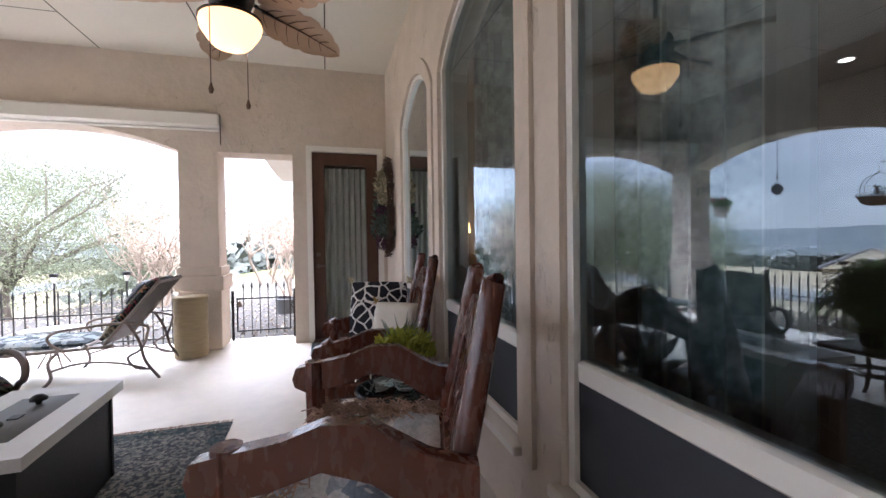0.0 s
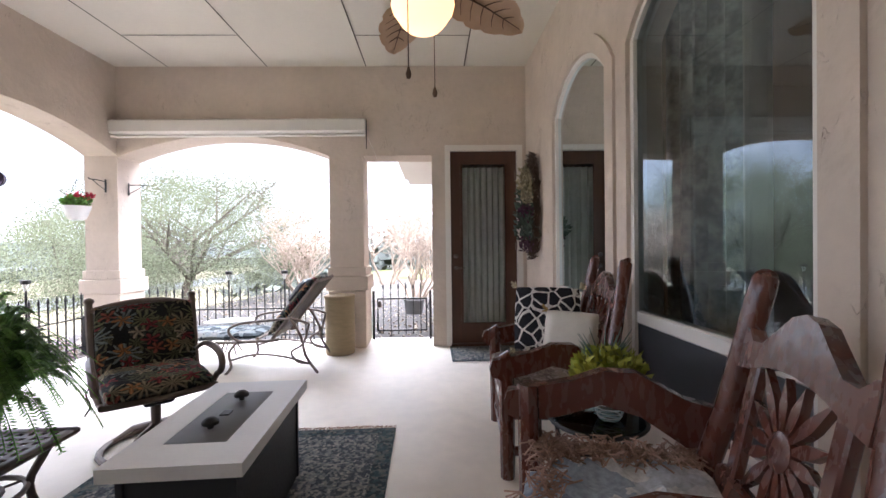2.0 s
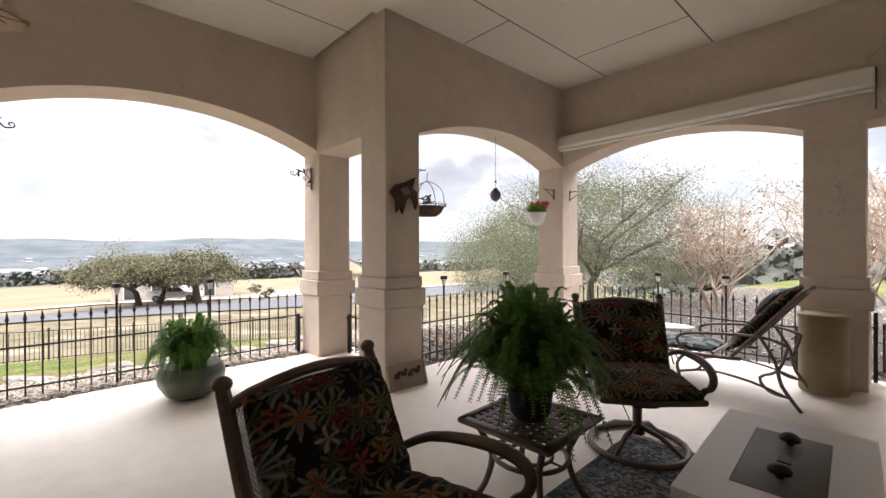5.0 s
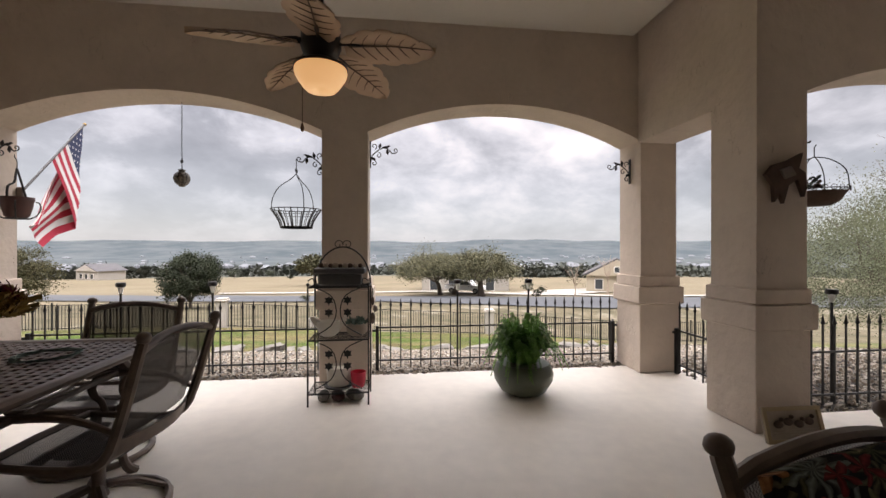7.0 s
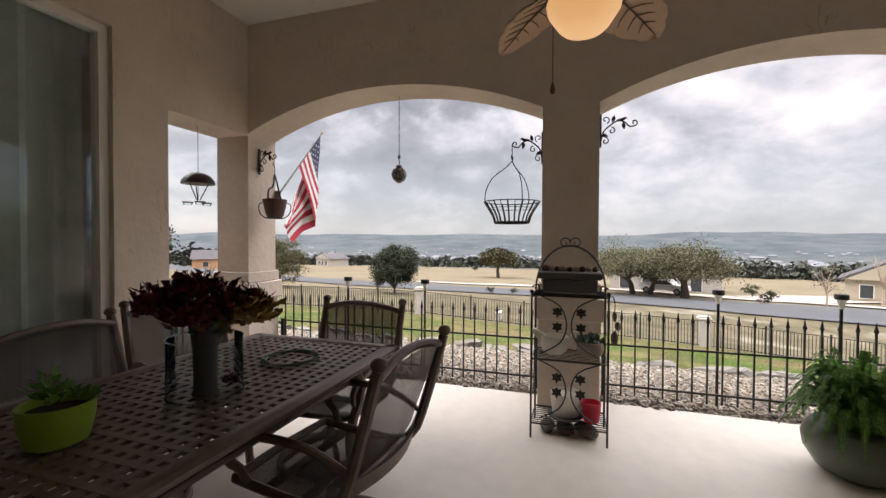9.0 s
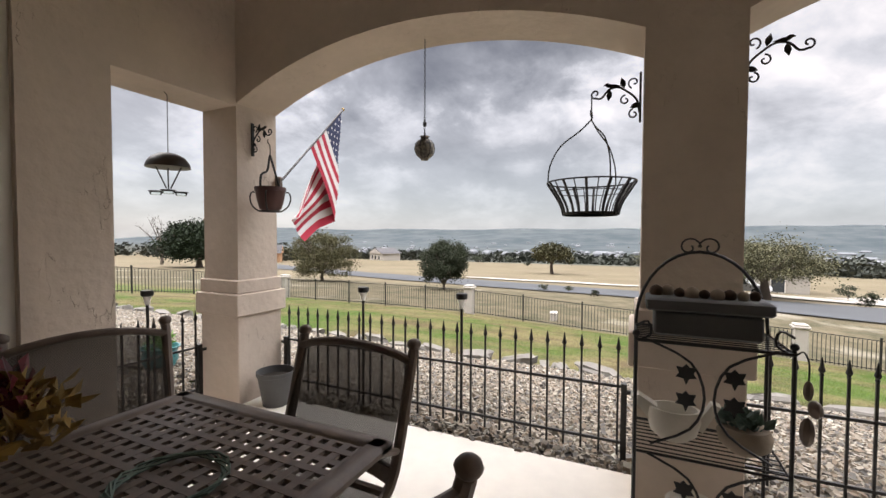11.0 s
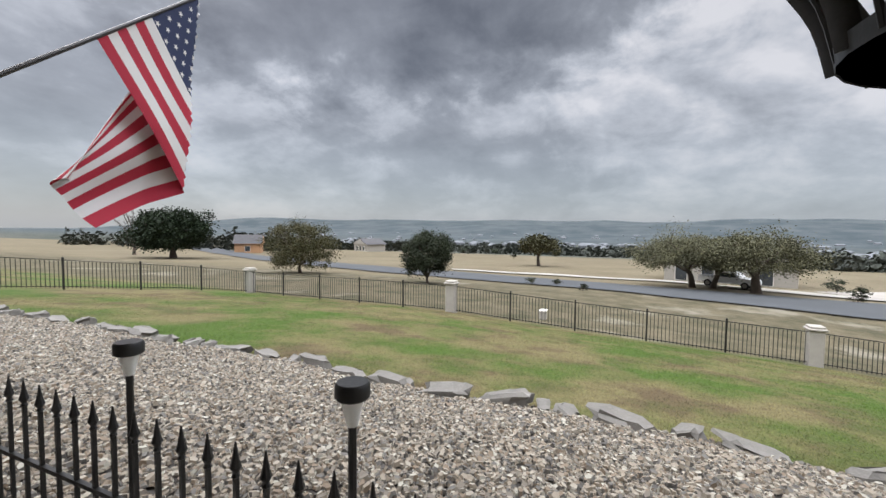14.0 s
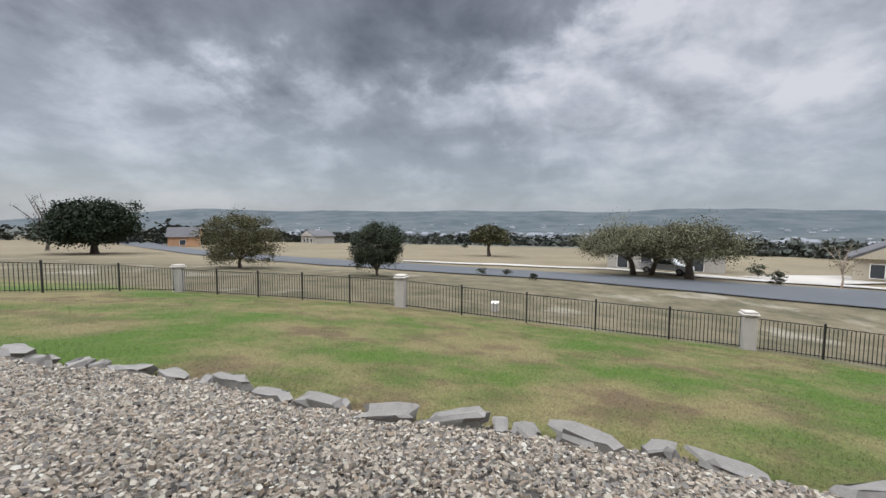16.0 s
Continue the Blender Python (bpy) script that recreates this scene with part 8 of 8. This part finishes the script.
t = thing("moss_basket", "round iron hanging basket with brown moss liner", "basket", -4.46, 3.24, 1.62)
part("liner", Geo().lathe([(0.10, 0.0), (0.145, 0.03), (0.18, 0.09), (0.19, 0.10), (0.17, 0.10), (0.14, 0.05)], 24), MOSS, t)
part("rim", Geo().tube([(0.20 * math.cos(k * 0.2094), 0.20 * math.sin(k * 0.2094), 0.115) for k in range(30)], 0.004, 5, closed=True), IRON, t)
for k in range(22):
    a = k * 0.2856
    part("rim_loop", Geo().tube([(0.20 * math.cos(a) + 0.02 * math.cos(b) * -math.sin(a), 0.20 * math.sin(a) + 0.02 * math.cos(b) * math.cos(a), 0.118 + 0.02 * math.sin(b)) for b in [k2 * 0.785 for k2 in range(8)]], 0.0022, 4, closed=True), IRON, t)
for k in range(4):
    a = k * 1.5708 + 0.4
    part("hanger", Geo().tube([(0.20 * math.cos(a), 0.20 * math.sin(a), 0.11), (0.18 * math.cos(a), 0.18 * math.sin(a), 0.25), (0.09 * math.cos(a), 0.09 * math.sin(a), 0.34), (0, 0, 0.37)], 0.004, 5), IRON, t)
part("hook", Geo().tube([(0, 0, 0.37), (0.0, 0, 0.44), (0.015, 0, 0.46)], 0.004, 5), IRON, t)
part("bird_figure", Geo().ball((0.02, 0, 0.15), (0.03, 0.02, 0.02), 8, 5).ball((0.04, 0, 0.18), 0.014, 8, 5), BRONZE, t)
foliage("sprig", t, LEAFGREY, [((-0.02, 0, 0.16), 0.07, 30, 0.04, 0.9)], 131)

# dark metal fish on the corner column, and the carved plaque leaning below it
t = thing("wall_sculpture", "dark textured metal fish sculpture on the stucco column", "sculpture", -4.292, 2.79, 1.78, 90)
part("body", Geo().prism([(-0.16, 0.03), (-0.10, 0.10), (0.02, 0.135), (0.13, 0.19), (0.10, 0.08), (0.15, 0.05), (0.16, -0.06), (0.14, -0.12), (0.09, 0.0), (0.02, -0.04), (-0.02, -0.17), (-0.05, -0.10), (-0.09, -0.16), (-0.10, -0.04)], 0.03, Matrix.Translation((0, -0.022, 0))), MOSS, t)
part("fin", Geo().prism([(-0.06, 0.06), (0.02, 0.09), (0.06, 0.03), (-0.02, 0.0)], 0.02, Matrix.Translation((0, -0.045, 0))), BRONZE, t)
t = thing("carved_plaque", "pale carved bird plaque leaning on the column base", "plaque", -4.13, 2.73, 0.0, 88)
M = pose(0, 0, 0, -15, 0, 0)
part("board", Geo().box((0, 0.0, 0.115), (0.42, 0.02, 0.23), M, bevel=0.005), CARVED, t)
part("frame", ring_mesh([(-0.21, 0.0), (0.21, 0.0), (0.21, 0.23), (-0.21, 0.23)], [(-0.185, 0.025), (0.185, 0.025), (0.185, 0.205), (-0.185, 0.205)], lambda u, v, z: tuple(M @ Vector((u, v, z))), -0.022, -0.009), DRUM, t, "brown wooden frame")
for k in range(4):
    part("carved_bird", Geo().ball((-0.11 + 0.075 * k, -0.016, 0.12 + 0.015 * (k % 2)), (0.035, 0.014, 0.026), 9, 5, M).ball((-0.085 + 0.075 * k, -0.018, 0.15 + 0.015 * (k % 2)), 0.014, 8, 5, M), MOSS, t)
for k in range(3):
    part("carved_line", Geo().box((0, -0.012, 0.05 + 0.016 * k), (0.32, 0.008, 0.006), M), CARVED, t)

# ---- flag on its pole ----
FLAGRED = material("flag_red", (0.42, 0.02, 0.045), 0.8, vary=0.08, scale=5, bump=0.05)
FLAGWHITE = material("flag_white", (0.72, 0.70, 0.69), 0.8, vary=0.04, scale=5, bump=0.05)
FLAGBLUE = material("flag_blue", (0.02, 0.03, 0.085), 0.8, vary=0.1, scale=5, bump=0.05)
TIP, FOOT = Vector((-7.33, -3.75, 2.84)), Vector((-6.12, -3.50, 1.83))
t = thing("flag", "striped flag with white stars on a wall-mounted pole", "flag", *TIP)
part("pole", Geo().tube([FOOT - TIP, Vector((0, 0, 0))], 0.011, 8), FANMETAL, t, "slim bronze pole")
part("pole_knob", Geo().ball((0, 0, 0), 0.02, 10, 6), GOLDPETAL, t)
part("pole_socket", Geo().box(tuple(FOOT - TIP), (0.04, 0.06, 0.12), bevel=0.01), BRONZE, t)
HOIST = (FOOT - TIP).normalized() * 0.92
OUT = Vector((TIP.x - FOOT.x, TIP.y - FOOT.y, 0)).normalized()
ASIDE = Vector((OUT.y, -OUT.x, 0))
if ASIDE.y < 0:
    ASIDE = -ASIDE


def cloth_point(s, f):
    """s: 0 at the tip, 1 down the pole; f: 0 at the pole, 1 at the fly end. The cloth falls across and folds back under the tip."""
    start = HOIST * (0.04 + 0.96 * s)
    u0 = start.dot(OUT)
    reach = 1.45 * f
    limit = -0.03 - 0.14 * s
    first = max(0.0, (limit - u0) / 0.60)
    a = min(reach, first)
    p = start + (OUT * 0.60 + Vector((0, 0, -0.80))) * a
    rest = reach - a
    back = (OUT * (-0.50 - 0.62 * s) + Vector((0, 0, -0.90 + 0.40 * s))).normalized()
    p += back * rest - ASIDE * min(0.10, 0.5 * rest)
    wave = 0.035 * math.sin(7.0 * s + 6.0 * f) * f + 0.02 * math.sin(14 * s - 3 * f + 1) * f
    return p + ASIDE * wave


NS, NF = 39, 40
for k in range(13):
    g = Geo()
    rows = [k * 3 + i for i in range(4)]
    for pieces, start, stop in (((FLAGRED if k % 2 == 0 else FLAGWHITE), 0 if k > 6 else 16, NF),):
        vs = [tuple(cloth_point(rw / NS, c / NF)) for rw in rows for c in range(start, stop + 1)]
        n = stop - start + 1
        part("stripe", Geo().add(vs, [(a * n + b, a * n + b + 1, (a + 1) * n + b + 1, (a + 1) * n + b) for a in range(3) for b in range(n - 1)]), pieces, t, smooth=80)
vs = [tuple(cloth_point(rw / NS, c / NF)) for rw in range(22) for c in range(17)]
canton = part("canton", Geo().add(vs, [(a * 17 + b, a * 17 + b + 1, (a + 1) * 17 + b + 1, (a + 1) * 17 + b) for a in range(21) for b in range(16)]), FLAGBLUE, t, "dark blue field of stars", smooth=80)
g = Geo()
for i in range(9):
    for j in range(6 if i % 2 == 0 else 5):
        s, f = (1 + i * 2.35 + 0.5) / NS, (1.3 + j * 2.6 + (1.3 if i % 2 else 0)) / NF
        c = cloth_point(s, f)
        du = (cloth_point(s + 0.02, f) - c).normalized(); dv = (cloth_point(s, f + 0.02) - c).normalized()
        nn = du.cross(dv).normalized() * 0.004
        st = Geo()
        for side in (1, -1):
            st.add([tuple(c + nn * side + (du * math.cos(q * 0.6283) + dv * math.sin(q * 0.6283)) * (0.019 if q % 2 == 0 else 0.008)) for q in range(10)], [tuple(range(10))])
        part("star", st, FLAGWHITE, canton, smooth=0)

# ---- beyond the gate: the house's wing with its eave, and a tub ----
g = Geo().box((1.8, 7.4, 1.2), (4.4, 2.7, 2.9))
structure("wall_wing", g, STUCCO, "stucco wall of the house wing beyond the gate", "wall")
g = Geo().box((1.6, 7.6, 2.62), (5.0, 3.3, 0.12)).box((1.6, 7.6, 2.74), (5.2, 3.5, 0.12))
structure("eave", g, WHITE, "white boxed eave of the house wing", "eave")
t = thing("tub_planter", "grey tub planter on the gravel path", "planter", -0.82, 8.9, ground_z(-0.82, 8.9))
part("tub", Geo().lathe([(0.17, 0), (0.21, 0.28), (0.225, 0.29), (0.225, 0.32), (0.20, 0.32), (0.19, 0.25)], 22), GREYPOT, t)
part("soil", Geo().lathe([(0.195, 0.28), (0.01, 0.285)], 16), SOIL, t)
# pull chain weight under the south-west arch, teal pot by the south fence
t = thing("teal_pot", "teal glazed pot on the gravel outside the fence", "pot", -6.1, -5.2, ground_z(-6.1, -5.2))
part("body", Geo().lathe([(0.12, 0), (0.17, 0.1), (0.16, 0.2), (0.19, 0.24), (0.17, 0.24), (0.15, 0.18)], 22), material("teal_glaze", (0.05, 0.22, 0.24), 0.3, vary=0.2, scale=6, bump=0.05), t)
foliage("leaves", t, LEAFGREEN, [((0, 0, 0.28), 0.14, 120, 0.06, 0.8)], 141)
